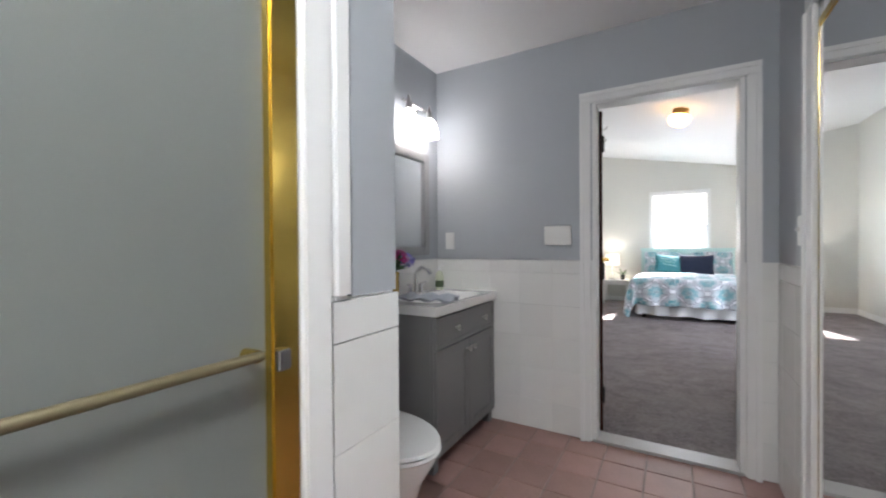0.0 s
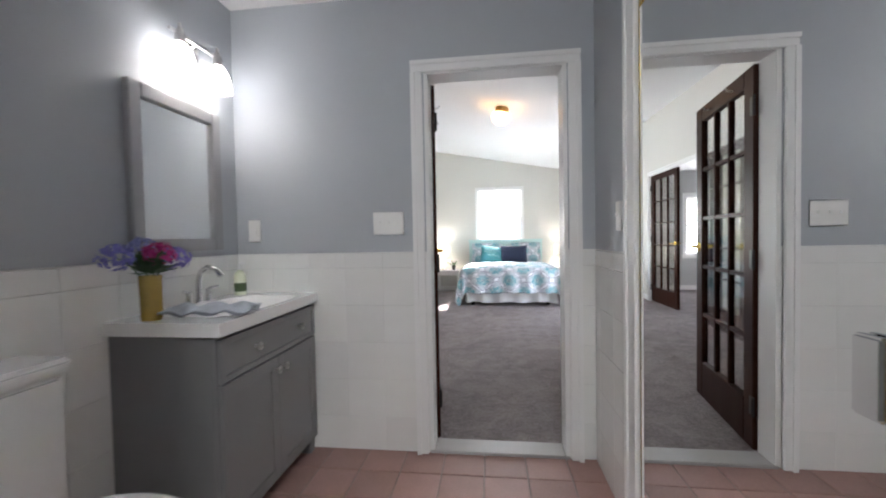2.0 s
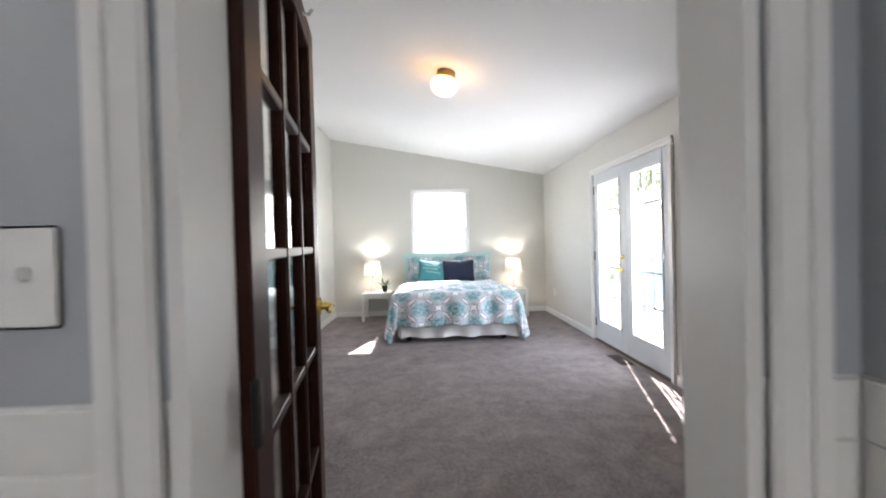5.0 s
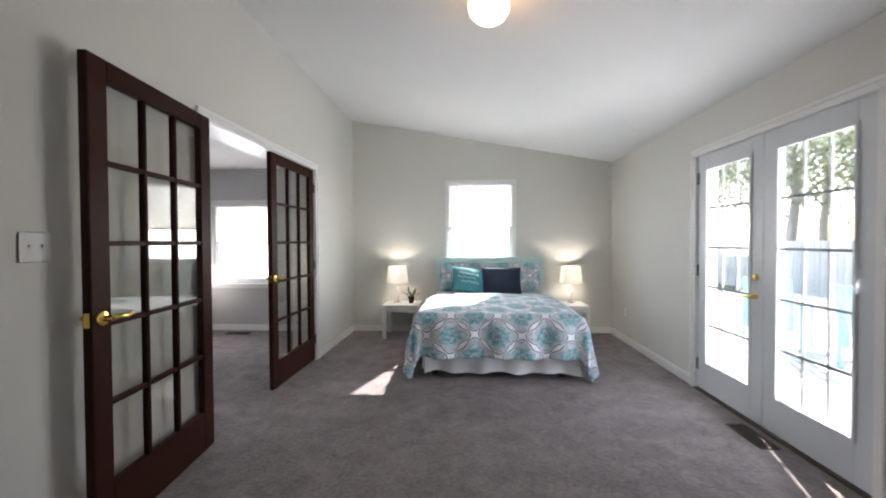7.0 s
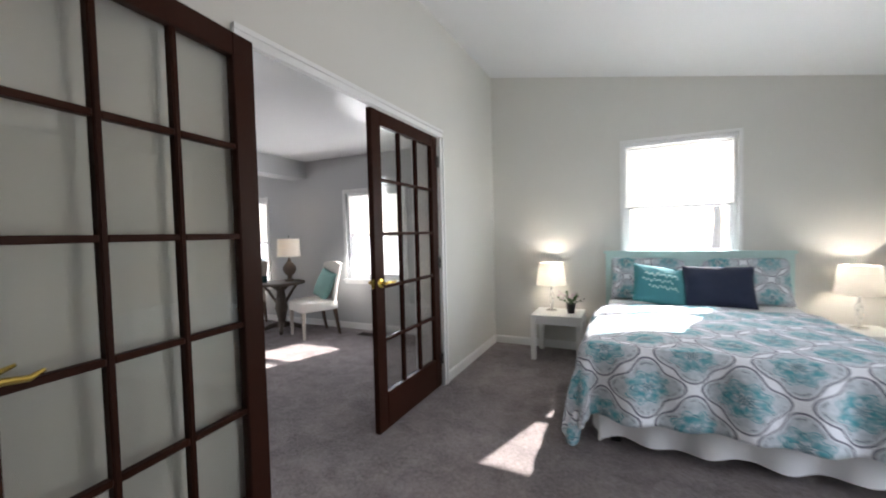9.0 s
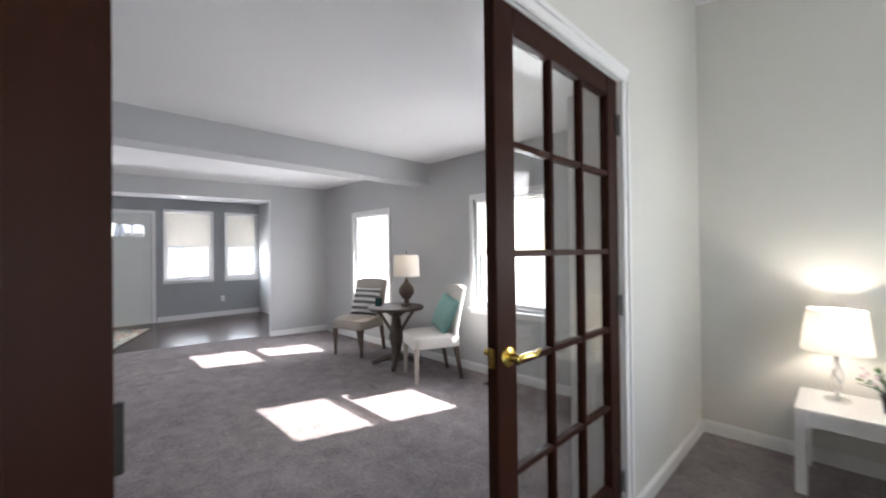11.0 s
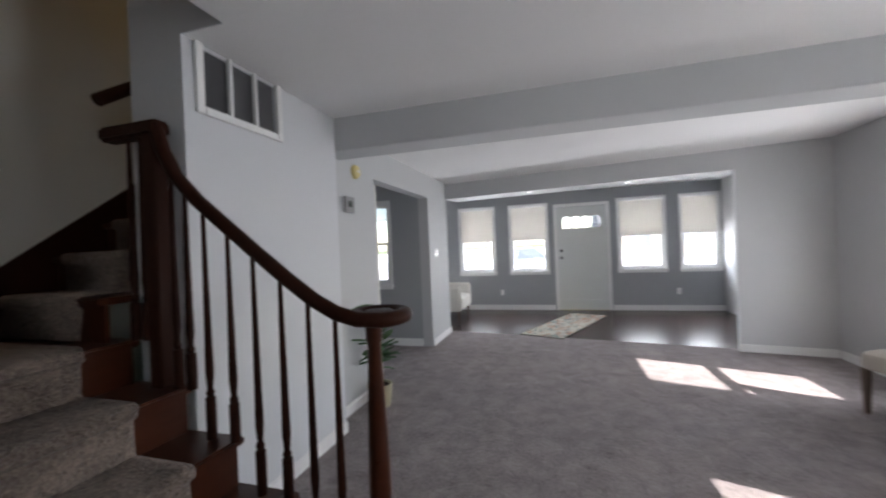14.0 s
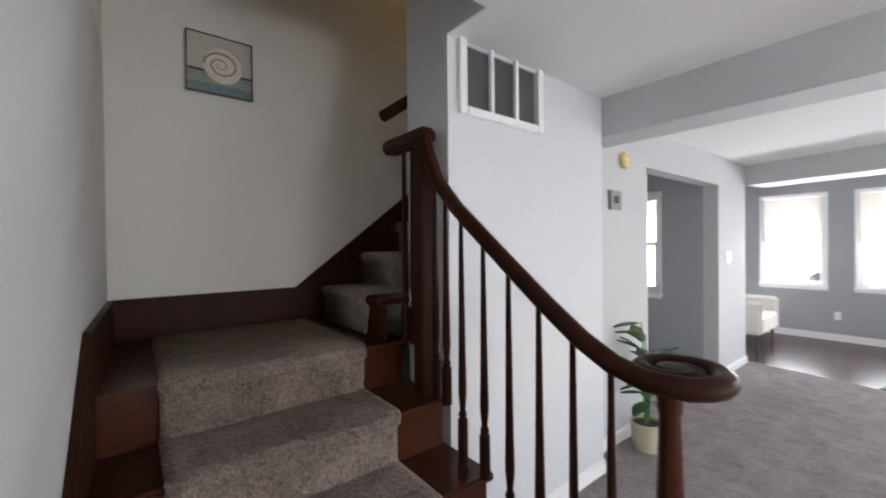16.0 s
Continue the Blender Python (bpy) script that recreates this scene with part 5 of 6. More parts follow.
# ---- living room furniture ----
CREAMCLOTH = mat("cream_upholstery", (0.68, 0.65, 0.60), 0.9, vary=0.08, scale=10, bump=0.3, bump_scale=350)
TAUPE = mat("taupe_upholstery", (0.42, 0.37, 0.32), 0.9, vary=0.1, scale=10, bump=0.3, bump_scale=350)
PALELEG = mat("limed_wood", (0.50, 0.45, 0.39), 0.5, vary=0.2, scale=8, stretch=(6, 6, 1))
DARKLEG = mat("walnut_leg", (0.09, 0.055, 0.035), 0.4, vary=0.25, scale=8, stretch=(6, 6, 1))


def side_chair(m, cloth, front, label):
    """An armless upholstered chair facing local -y: padded seat, curved back, tapered legs."""
    t = thing("side_chair", m, label, "chair", "chairs beside the round table")
    bm = bmesh.new()
    n = 14
    rows = []
    for k, (inset, z) in enumerate(((0.012, 0.335), (0.0, 0.345), (0.0, 0.42), (0.012, 0.445), (0.05, 0.46))):
        w, d = 0.25 - inset, 0.25 - inset
        ring = []
        for i in range(4 * n):
            a = 2 * math.pi * (i + 0.5) / (4 * n)
            c, s = math.cos(a), math.sin(a)
            p = 7.0
            r = (abs(c) ** p + abs(s) ** p) ** (-1 / p)
            ring.append(bm.verts.new((w * r * c, d * r * s, z + (0.006 if k == 4 else 0))))
        rows.append(ring)
    for a, b in zip(rows, rows[1:]):
        for i in range(4 * n):
            bm.faces.new((a[i], a[(i + 1) % (4 * n)], b[(i + 1) % (4 * n)], b[i]))
    bm.faces.new(rows[0][::-1]), bm.faces.new(rows[-1])
    part("seat", bm, cloth, t)
    bm = bmesh.new()
    nu, nz = 12, 12
    faces = {}
    for s in (0, 1):
        for i in range(nu + 1):
            for j in range(nz + 1):
                u, f = 2 * i / nu - 1, j / nz
                w = 0.235 + 0.02 * f - 0.012 * f ** 4
                lean = 0.075 * f + 0.035 * f ** 3
                wrap = -0.03 * u * u
                edge = (1 - abs(u) ** 6) ** 0.5 * (1 - max(0, f - 0.8) ** 2 * 12) if f > 0.8 else (1 - abs(u) ** 6) ** 0.5
                th = 0.012 + 0.028 * max(0.05, edge)
                faces[s, i, j] = bm.verts.new((u * w, 0.205 + lean + wrap + (th if s else -th), 0.40 + 0.53 * f - 0.025 * abs(u) ** 3 * f))
    for s in (0, 1):
        for i in range(nu):
            for j in range(nz):
                bm.faces.new([faces[s, i, j], faces[s, i + 1, j], faces[s, i + 1, j + 1], faces[s, i, j + 1]])
    for i in range(nu):
        for j in (0, nz):
            bm.faces.new([faces[0, i, j], faces[0, i + 1, j], faces[1, i + 1, j], faces[1, i, j]])
    for j in range(nz):
        for i in (0, nu):
            bm.faces.new([faces[0, i, j], faces[0, i, j + 1], faces[1, i, j + 1], faces[1, i, j]])
    part("backrest", bm, cloth, t)
    for x, y, mm, sx, sy in ((-0.205, -0.21, front, 0, 0), (0.205, -0.21, front, 0, 0), (-0.2, 0.2, DARKLEG, 0, 0.06), (0.2, 0.2, DARKLEG, 0, 0.06)):
        bm = bmesh.new()
        top = [bm.verts.new((x + a * 0.023, y + b * 0.023, 0.336)) for a, b in ((-1, -1), (1, -1), (1, 1), (-1, 1))]
        bot = [bm.verts.new((x + a * 0.014, y + sy + b * 0.014, 0)) for a, b in ((-1, -1), (1, -1), (1, 1), (-1, 1))]
        for i in range(4):
            bm.faces.new((top[i], top[(i + 1) % 4], bot[(i + 1) % 4], bot[i]))
        bm.faces.new(top), bm.faces.new(bot[::-1])
        part("leg", rounded(bm, 0.003, 1), mm, t)
    return t


side_chair(pose(-3.53, 8.28, 0, 0, 0, -24), CREAMCLOTH, PALELEG, "cream upholstered side chair with limed front legs")
side_chair(pose(-4.90, 8.30, 0, 0, 0, 18), TAUPE, DARKLEG, "taupe upholstered side chair with dark tapered legs")
SEA = mat("sea_green_silk", (0.22, 0.42, 0.38), 0.55, vary=0.15, scale=10, bump=0.3, bump_scale=60)


def striped(name):
    m = mat(name, (0.6, 0.6, 0.58), 0.9, vary=0.05, bump=0.4, bump_scale=200)
    nt = m.node_tree
    uv = nt.nodes.new("ShaderNodeUVMap").outputs[0]
    sp = nt.nodes.new("ShaderNodeSeparateXYZ")
    nt.links.new(uv, sp.inputs[0])
    k = math_node(nt, "FRACT", math_node(nt, "MULTIPLY", math_node(nt, "ADD", sp.outputs[1], 5.0), 13.0))
    mx = nt.nodes.new("ShaderNodeMix")
    mx.data_type = "RGBA"
    mx.inputs["A"].default_value, mx.inputs["B"].default_value = (0.66, 0.65, 0.62, 1), (0.13, 0.13, 0.135, 1)
    nt.links.new(math_node(nt, "GREATER_THAN", k, 0.5), mx.inputs["Factor"])
    nt.links.new(mx.outputs["Result"], nt.nodes["Principled BSDF"].inputs["Base Color"])
    return m


CH1, CH2 = pose(-3.53, 8.28, 0, 0, 0, -24), pose(-4.90, 8.30, 0, 0, 0, 18)
pillow("throw_pillow", 0.40, 0.38, 0.13, SEA, CH1 @ pose(0.0, 0.08, 0.468, -22, 10, 0), "sea green throw pillow leaning on the cream chair")
pillow("throw_pillow", 0.42, 0.36, 0.13, striped("striped_weave"), CH2 @ pose(0.0, 0.08, 0.468, -18, 0, 0), "grey and white striped pillow on the taupe chair")

tb = thing("round_table", pose(-4.09, 8.27, 0), "round weathered wood pedestal table between the chairs", "table")
part("tabletop", lathe([(0, 0.635), (0.30, 0.635), (0.315, 0.645), (0.315, 0.66), (0.305, 0.67), (0, 0.67)], 40), OLDWOOD, tb)
part("pedestal", lathe([(0, 0.634), (0.12, 0.634), (0.11, 0.60), (0.05, 0.55), (0.065, 0.42), (0.085, 0.32), (0.06, 0.22), (0.05, 0.14), (0.07, 0.10), (0.07, 0.06), (0, 0.06)], 24), OLDWOOD, tb)
for k in range(4):
    a = math.radians(45 + 90 * k)
    part("foot", tube([(0.05 * math.cos(a), 0.05 * math.sin(a), 0.10), (0.15 * math.cos(a), 0.15 * math.sin(a), 0.075), (0.27 * math.cos(a), 0.27 * math.sin(a), 0.026)], [0.035, 0.03, 0.024], 10), OLDWOOD, tb)
    part("brace", tube([(0.06 * math.cos(a), 0.06 * math.sin(a), 0.40), (0.15 * math.cos(a), 0.15 * math.sin(a), 0.55), (0.21 * math.cos(a), 0.21 * math.sin(a), 0.63)], [0.02, 0.018, 0.018], 8), OLDWOOD, tb)
lamp2 = thing("table_lamp", pose(-4.02, 8.37, 0.6705), "lit table lamp with a turned brown base and white drum shade", "lamp")
part("base", lathe([(0, 0), (0.065, 0), (0.065, 0.02), (0.03, 0.035), (0.028, 0.07), (0.06, 0.10), (0.088, 0.15), (0.085, 0.20), (0.05, 0.245), (0.022, 0.27), (0.03, 0.285), (0.012, 0.30), (0.008, 0.36), (0, 0.36)], 28), mat("carved_wood", (0.11, 0.075, 0.055), 0.55, vary=0.35, scale=20, bump=0.5, bump_scale=60), lamp2)
part("shade", lathe([(0.152, 0.335), (0.142, 0.575), (0.139, 0.575), (0.149, 0.335)], 36), SHADE, lamp2, "white fabric drum shade")
part("bulb", lathe([(0, 0.365), (0.012, 0.367), (0.028, 0.415), (0.022, 0.44), (0, 0.455)], 14), mat("dim_bulb", (1, 0.9, 0.8), 0.5, vary=0.0, emit=0.5, emit_color=(1.0, 0.86, 0.7)), lamp2)
lamp = new("lamp_light", bpy.data.lights.new("lamp_light", "POINT"))
lamp.data.energy, lamp.data.shadow_soft_size, lamp.data.color = 0.34, 0.02, (1.0, 0.80, 0.60)
lamp.matrix_basis = pose(-4.02, 8.37, 1.15)
part("finial", lathe([(0.003, 0.45), (0.003, 0.60), (0.009, 0.61), (0, 0.625)], 10), BLACK, lamp2)
lp = new("lamp_light", bpy.data.lights.new("lamp_light", "POINT"))
lp.data.energy, lp.data.shadow_soft_size, lp.data.color = 0.025, 0.03, (1.0, 0.80, 0.58)
lp.matrix_basis = pose(-4.02, 8.37, 0.6705 + 0.47)
cup = thing("candle_jar", pose(-4.24, 8.14, 0.6705), "dark teal glass candle jar on the round table", "candle")
part("jar", lathe([(0, 0), (0.038, 0), (0.04, 0.01), (0.04, 0.085), (0.036, 0.085), (0.036, 0.03), (0, 0.03)], 20), mat("dark_teal_glass", (0.02, 0.06, 0.065), 0.1, coat=0.5), cup)
part("wax", lathe([(0, 0.0305), (0.0355, 0.0305), (0.0355, 0.055), (0, 0.055)], 16), mat("wax", (0.6, 0.58, 0.52), 0.6), cup)

# ---- staircase ----
NOSE = [5.15, 4.89, 4.63, 4.37, 4.09]
TREADZ = [0.197 * (k + 1) for k in range(5)]
XL, XR = -1.555, -2.72
st = thing("staircase", pose(0, 0, 0), "dark red wooden staircase with carpet runner and turned balusters", "staircase")
for k in range(5):
    y, z = NOSE[k], TREADZ[k]
    back = NOSE[k + 1] - 0.02 if k < 4 else 3.29
    xr = XR - (0.26 if k == 0 else 0.0) if k < 4 else -2.70
    part("tread" if k < 4 else "landing", cube(xr - 0.02, XL - 0.001, back - 0.01, y + 0.025, z - 0.032, z, 0.008, 2), STAIRWOOD, st)
    part("riser", cube(xr + (0.0 if k else 0.03), XL - 0.001, y - 0.02, y, z - 0.1969 if k else 0.0, z - 0.0325), STAIRWOOD, st)
part("stringer", wall_bm("x", -2.74, -2.705, 4.10, 5.10, 0.0, 0.16), STAIRWOOD, st)
bm = bmesh.new()
for k in range(4):
    box(bm, -2.718, -2.70, NOSE[k + 1] - 0.019, NOSE[k] - 0.021, 0.0, TREADZ[k] - 0.033)
part("side_panel", bm, STAIRWOOD, st)
# runner, one length of carpet over every step
prof = [(5.17, 0.0)]
for k in range(5):
    y, z = NOSE[k], TREADZ[k]
    prof += [(y + 0.012, z - 0.045), (y + 0.036, z - 0.028), (y + 0.036, z + 0.004), (y + 0.022, z + 0.014)]
    prof += [((NOSE[k + 1] + 0.022, z + 0.014) if k < 4 else (3.31, z + 0.014))]
    if k < 4:
        prof += [(NOSE[k + 1] + 0.014, z + 0.03)]
bm = bmesh.new()
n = 24
rng = random.Random(3)
cols = []
for i in range(n + 1):
    x = -1.76 - 0.73 * i / n
    cols.append([bm.verts.new((x + (rng.uniform(-0.004, 0.004) if i in (0, n) else 0), y + rng.uniform(-0.002, 0.002), z + rng.uniform(-0.002, 0.002))) for y, z in prof])
for a, b in zip(cols, cols[1:]):
    for j in range(len(prof) - 1):
        bm.faces.new((a[j], a[j + 1], b[j + 1], b[j]))
ru = part("runner", bm, STAIRCARPET_SHADED, st, "grey-brown carpet runner, darkened for the stairwell's shade")
mod = ru.modifiers.new("thick", "SOLIDIFY")
mod.thickness, mod.offset = 0.012, 0.0
# upper flight going -x
for k in range(8):
    x, z = -2.62 - 0.255 * k, 0.985 + 0.195 * (k + 1)
    part("tread", cube(x - 0.275, x + 0.022, 3.29, 4.048, z - 0.032, z, 0.006), STAIRWOOD, st)
    part("riser", cube(x - 0.02, x, 3.29, 4.048, z - 0.194, z - 0.0325), STAIRWOOD, st)
bm = bmesh.new()
prof = [(-2.59, 0.999)]
for k in range(8):
    x, z = -2.62 - 0.255 * k, 0.985 + 0.195 * (k + 1)
    prof += [(x + 0.012, z - 0.05), (x + 0.032, z - 0.03), (x + 0.034, z + 0.002), (x + 0.02, z + 0.012), (x - 0.24, z + 0.012)]
a = [bm.verts.new((x, 3.40, z)) for x, z in prof]
b = [bm.verts.new((x, 3.93, z)) for x, z in prof]
for j in range(len(prof) - 1):
    bm.faces.new((a[j], a[j + 1], b[j + 1], b[j]))
ru = part("runner", bm, STAIRCARPET_SHADED, st, "grey-brown carpet runner, darkened for the stairwell's shade")
mod = ru.modifiers.new("thick", "SOLIDIFY")
mod.thickness, mod.offset = 0.012, 0.0
# skirting boards along the walls
part("wall_skirt", prism([(3.30, 0.9855), (3.30, 1.19), (4.15, 1.19), (5.32, 0.27), (5.32, 0.0), (5.152, 0.0), (4.1, 0.80)], "x", -1.604, -1.625), WOOD, st, "dark stained skirting board", pose(-1.605, 3.3, 0, 0, 0, -1.43) @ pose(1.603, -3.3, 0))
part("wall_skirt", prism([(-1.626, 0.9855), (-1.626, 1.19), (-2.46, 1.19), (-4.6, 2.82), (-4.6, 2.55), (-2.64, 0.9855)], "y", 3.2855, 3.305), WOOD, st, "dark stained skirting board")
# handrail with volute
rail = [(-2.69, 4.30, 1.90), (-2.69, 4.335, 1.80), (-2.69, 4.40, 1.685), (-2.69, 4.51, 1.575), (-2.69, 4.66, 1.455), (-2.69, 4.80, 1.345), (-2.69, 4.93, 1.245), (-2.69, 5.05, 1.16), (-2.692, 5.14, 1.112), (-2.70, 5.22, 1.088)]
C = Vector((-2.83, 5.235, 1.08))
for k in range(1, 27):
    a = math.radians(15 + 20 * k)
    r = 0.128 - 0.0034 * k
    rail.append((C.x + r * math.cos(a), C.y + r * math.sin(a), 1.083 - 0.0002 * k))
part("handrail", tube(rail, [0.030] * 10 + [0.031] * 12 + [0.029] * 14, 14, squash=0.95), WOOD, st, "dark polished handrail ending in a volute")
part("volute_eye", lathe([(0, 1.052), (0.05, 1.052), (0.055, 1.08), (0.04, 1.103), (0, 1.108)], 20), WOOD, st, at=pose(C.x, C.y, 0))


def turned(z0, z1, r=0.0135):
    h = z1 - z0
    b = 0.62 * r
    return lathe([(0, z0), (r * 1.5, z0), (r * 1.5, z0 + 0.18 * h), (r * 0.9, z0 + 0.185 * h), (r * 1.3, z0 + 0.20 * h), (r * 0.8, z0 + 0.22 * h), (r * 1.25, z0 + 0.29 * h), (r * 1.05, z0 + 0.45 * h), (b, z1 - 0.02), (b, z1), (0, z1)], 12)


for y, zt, k in ((5.135, 1.095, 0), (5.02, 1.165, 0), (4.90, 1.25, 1), (4.775, 1.345, 1), (4.655, 1.435, 2), (4.535, 1.53, 2), (4.44, 1.62, 3), (4.37, 1.70, 3)):
    part("baluster", turned(TREADZ[k], zt), WOOD, st, at=pose(-2.69, y, 0))
part("newel_post", lathe([(0, 0.197), (0.045, 0.197), (0.045, 0.23), (0.03, 0.25), (0.04, 0.27), (0.034, 0.30), (0.043, 0.40), (0.039, 0.60), (0.026, 0.98), (0.032, 1.0), (0.032, 1.06), (0, 1.06)], 20), STAIRWOOD, st, "red-brown turned newel post", pose(-2.80, 5.235, 0))
part("newel_post", cube(-2.735, -2.665, 4.235, 4.305, 0.60, 1.8715, 0.006), WOOD, st, "square dark newel post")
part("newel_cap", cube(-2.742, -2.658, 3.985, 4.325, 1.872, 1.937, 0.014, 3), WOOD, st)
for y in (4.19, 4.12):
    part("baluster", turned(0.985, 1.90), WOOD, st, at=pose(-2.70, y, 0))
part("upper_rail", tube([(-2.69, 3.95, 2.075), (-2.84, 3.95, 2.185), (-3.6, 3.95, 2.75)], 0.03, 10), WOOD, st, "dark handrail along the upper flight")

up = new("upstairs_light", bpy.data.lights.new("upstairs_light", "POINT"))
up.data.energy, up.data.shadow_soft_size, up.data.color = 1.3, 0.12, (1.0, 0.66, 0.30)
up.matrix_basis = pose(-4.3, 3.7, 4.5)

# ---- wall fixtures ----
art = thing("wall_picture", pose(-2.08, 3.2855, 2.245), "square canvas print of a spiral shell over a teal sea", "picture")
part("canvas", cube(-0.15, 0.15, 0, 0.022, 0, 0.295, 0.002), mat("canvas_white", (0.47, 0.45, 0.40), 0.9, vary=0.15, scale=12, bump=0.3, bump_scale=300), art)
for z0, z1, c in ((0.0, 0.045, (0.15, 0.21, 0.22)), (0.046, 0.075, (0.26, 0.29, 0.24)), (0.076, 0.10, (0.20, 0.25, 0.24)), (0.101, 0.113, (0.05, 0.06, 0.06))):
    part("painted_band", cube(-0.1495, 0.1495, 0.0222, 0.0232, z0, z1), mat("sea_paint", c, 0.9, vary=0.4, scale=25, stretch=(1, 1, 4)), art)
pts = []
for k in range(60):
    a = k * 0.28
    r = 0.088 * (1 - k / 66) ** 1.6
    pts.append((0.012 + r * math.cos(a) - 0.022 * (1 - k / 60), 0.027, 0.145 + r * 0.85 * math.sin(a)))
for c in ((-0.156, -0.1505, -0.006, 0.301), (0.1505, 0.156, -0.006, 0.301), (-0.15, 0.15, -0.006, -0.0005), (-0.15, 0.15, 0.2955, 0.301)):
    part("frame_edge", cube(c[0], c[1], 0, 0.026, c[2], c[3], 0.001), OLDWOOD, art, "thin dark frame edge")
part("painted_shell", lathe([(0, 0), (0.092, 0), (0.09, 0.0012), (0, 0.0015)], 32), mat("shell_cream", (0.66, 0.60, 0.52), 0.8, vary=0.15, scale=20), art, at=pose(-0.01, 0.0235, 0.145, -90, 0, 0))
part("painted_spiral", tube(pts, [0.006 * (1 - k / 70) for k in range(60)], 6), mat("shell_shadow", (0.30, 0.27, 0.23), 0.9, vary=0.2, scale=30), art)

gr = thing("return_grille", pose(-3.115, 4.3655, 2.005), "white framed return air grille with three dark louvred bays", "vent")
for x0, x1, z0, z1 in ((-0.29, -0.245, 0, 0.385), (0.245, 0.29, 0, 0.385), (-0.2445, 0.2445, 0, 0.04), (-0.2445, 0.2445, 0.345, 0.385)):
    part("frame", cube(x0, x1, 0, 0.02, z0, z1, 0.004), WHITE, gr)
for x in (-0.085, 0.085):
    part("mullion", cube(x - 0.011, x + 0.011, -0.005, 0.016, 0.0405, 0.3445, 0.002), WHITE, gr)
part("backing", cube(-0.244, 0.244, -0.075, -0.07, 0.041, 0.344), mat("duct_dark", (0.03, 0.03, 0.032), 0.8), gr)
LOUVRE = mat("louvre_grey", (0.11, 0.11, 0.115), 0.5, vary=0.05)
me = finish("louvre", cube(-0.243, 0.243, -0.008, 0.008, -0.0008, 0.0008), LOUVRE)
for k in range(22):
    piece("louvre", me, gr, pose(0, -0.012, 0.05 + 0.0135 * k, 40, 0, 0))
sm = thing("smoke_alarm", pose(-4.52, 4.2305, 2.035, -90, 0, 0), "round yellowed smoke alarm on the grey wall", "smoke alarm")
part("body", lathe([(0, 0), (0.062, 0), (0.062, 0.015), (0.052, 0.032), (0.02, 0.036), (0, 0.036)], 28), mat("yellowed_plastic", (0.62, 0.52, 0.22), 0.45, vary=0.08), sm)
part("test_button", lathe([(0, 0.0365), (0.012, 0.0365), (0.012, 0.04), (0, 0.041)], 12), PLATE, sm)
th = thing("thermostat", pose(-4.385, 4.2305, 1.735), "square grey wall thermostat with a dark display", "thermostat")
part("body", cube(-0.075, 0.075, 0, 0.025, -0.068, 0.068, 0.006), mat("grey_plastic", (0.24, 0.24, 0.24), 0.45), th)
part("display", cube(-0.03, 0.035, 0.0252, 0.027, -0.022, 0.03), mat("lcd", (0.09, 0.10, 0.09), 0.2), th)
plate(pose(-6.80, 4.2315, 1.27, 0, 0, 180), "toggle", "white double switch plate beside the dining room opening", 2)

# ---- tall plant in a basket ----
fp = thing("house_plant", pose(-4.50, 4.40, 0), "leafy green house plant in a pale woven pot", "plant")
part("pot", lathe([(0, 0), (0.085, 0), (0.10, 0.08), (0.105, 0.17), (0.11, 0.175), (0.11, 0.19), (0.098, 0.19), (0.095, 0.165), (0, 0.165)], 28), mat("woven_pot", (0.48, 0.44, 0.30), 0.7, vary=0.2, scale=30, bump=0.6, bump_scale=90), fp)
part("soil", lathe([(0, 0.1655), (0.094, 0.1655), (0.09, 0.172), (0, 0.178)], 18), mat("soil", (0.05, 0.035, 0.025), 0.95, vary=0.3, scale=50), fp)
rg = random.Random(11)
bm_s = bmesh.new()
for s in range(5):
    lean = Vector((rg.uniform(-0.08, 0.08), rg.uniform(-0.02, 0.08), 0.38 + 0.075 * s))
    stem = [Vector((0.015 * (s - 2), 0, 0.17)), lean * 0.5 + Vector((0, 0, 0.2)), lean + Vector((0, 0, 0.2))]
    tube(stem, [0.006, 0.005, 0.003], 6, bm_s)
    for q in range(8):
        f = 0.35 + 0.65 * q / 7
        base = stem[0].lerp(stem[2], f)
        mm = Matrix.Translation(base) @ pose(0, 0, 0, 0, rg.uniform(40, 95), rg.uniform(0, 360))
        L, w = rg.uniform(0.11, 0.18), rg.uniform(0.032, 0.05)
        bm = bmesh.new()
        mid, lft, rgt = [], [], []
        for k in range(6):
            u = k / 5
            wd = w * math.sin(math.pi * min(1, u * 0.95 + 0.03)) ** 0.8
            z, dx = 0.03 + L * u, 0.05 * u * u
            mid.append(bm.verts.new(mm @ Vector((dx - 0.004, 0, z))))
            lft.append(bm.verts.new(mm @ Vector((dx + 0.008, -wd, z))))
            rgt.append(bm.verts.new(mm @ Vector((dx + 0.008, wd, z))))
        for k in range(5):
            bm.faces.new((mid[k], lft[k], lft[k + 1], mid[k + 1])), bm.faces.new((mid[k], mid[k + 1], rgt[k + 1], rgt[k]))
        tube([base, mm @ Vector((-0.002, 0, 0.04))], 0.0025, 5, bm)
        part("leaf", bm, LEAFG, fp)
part("stem", bm_s, LEAFG, fp)

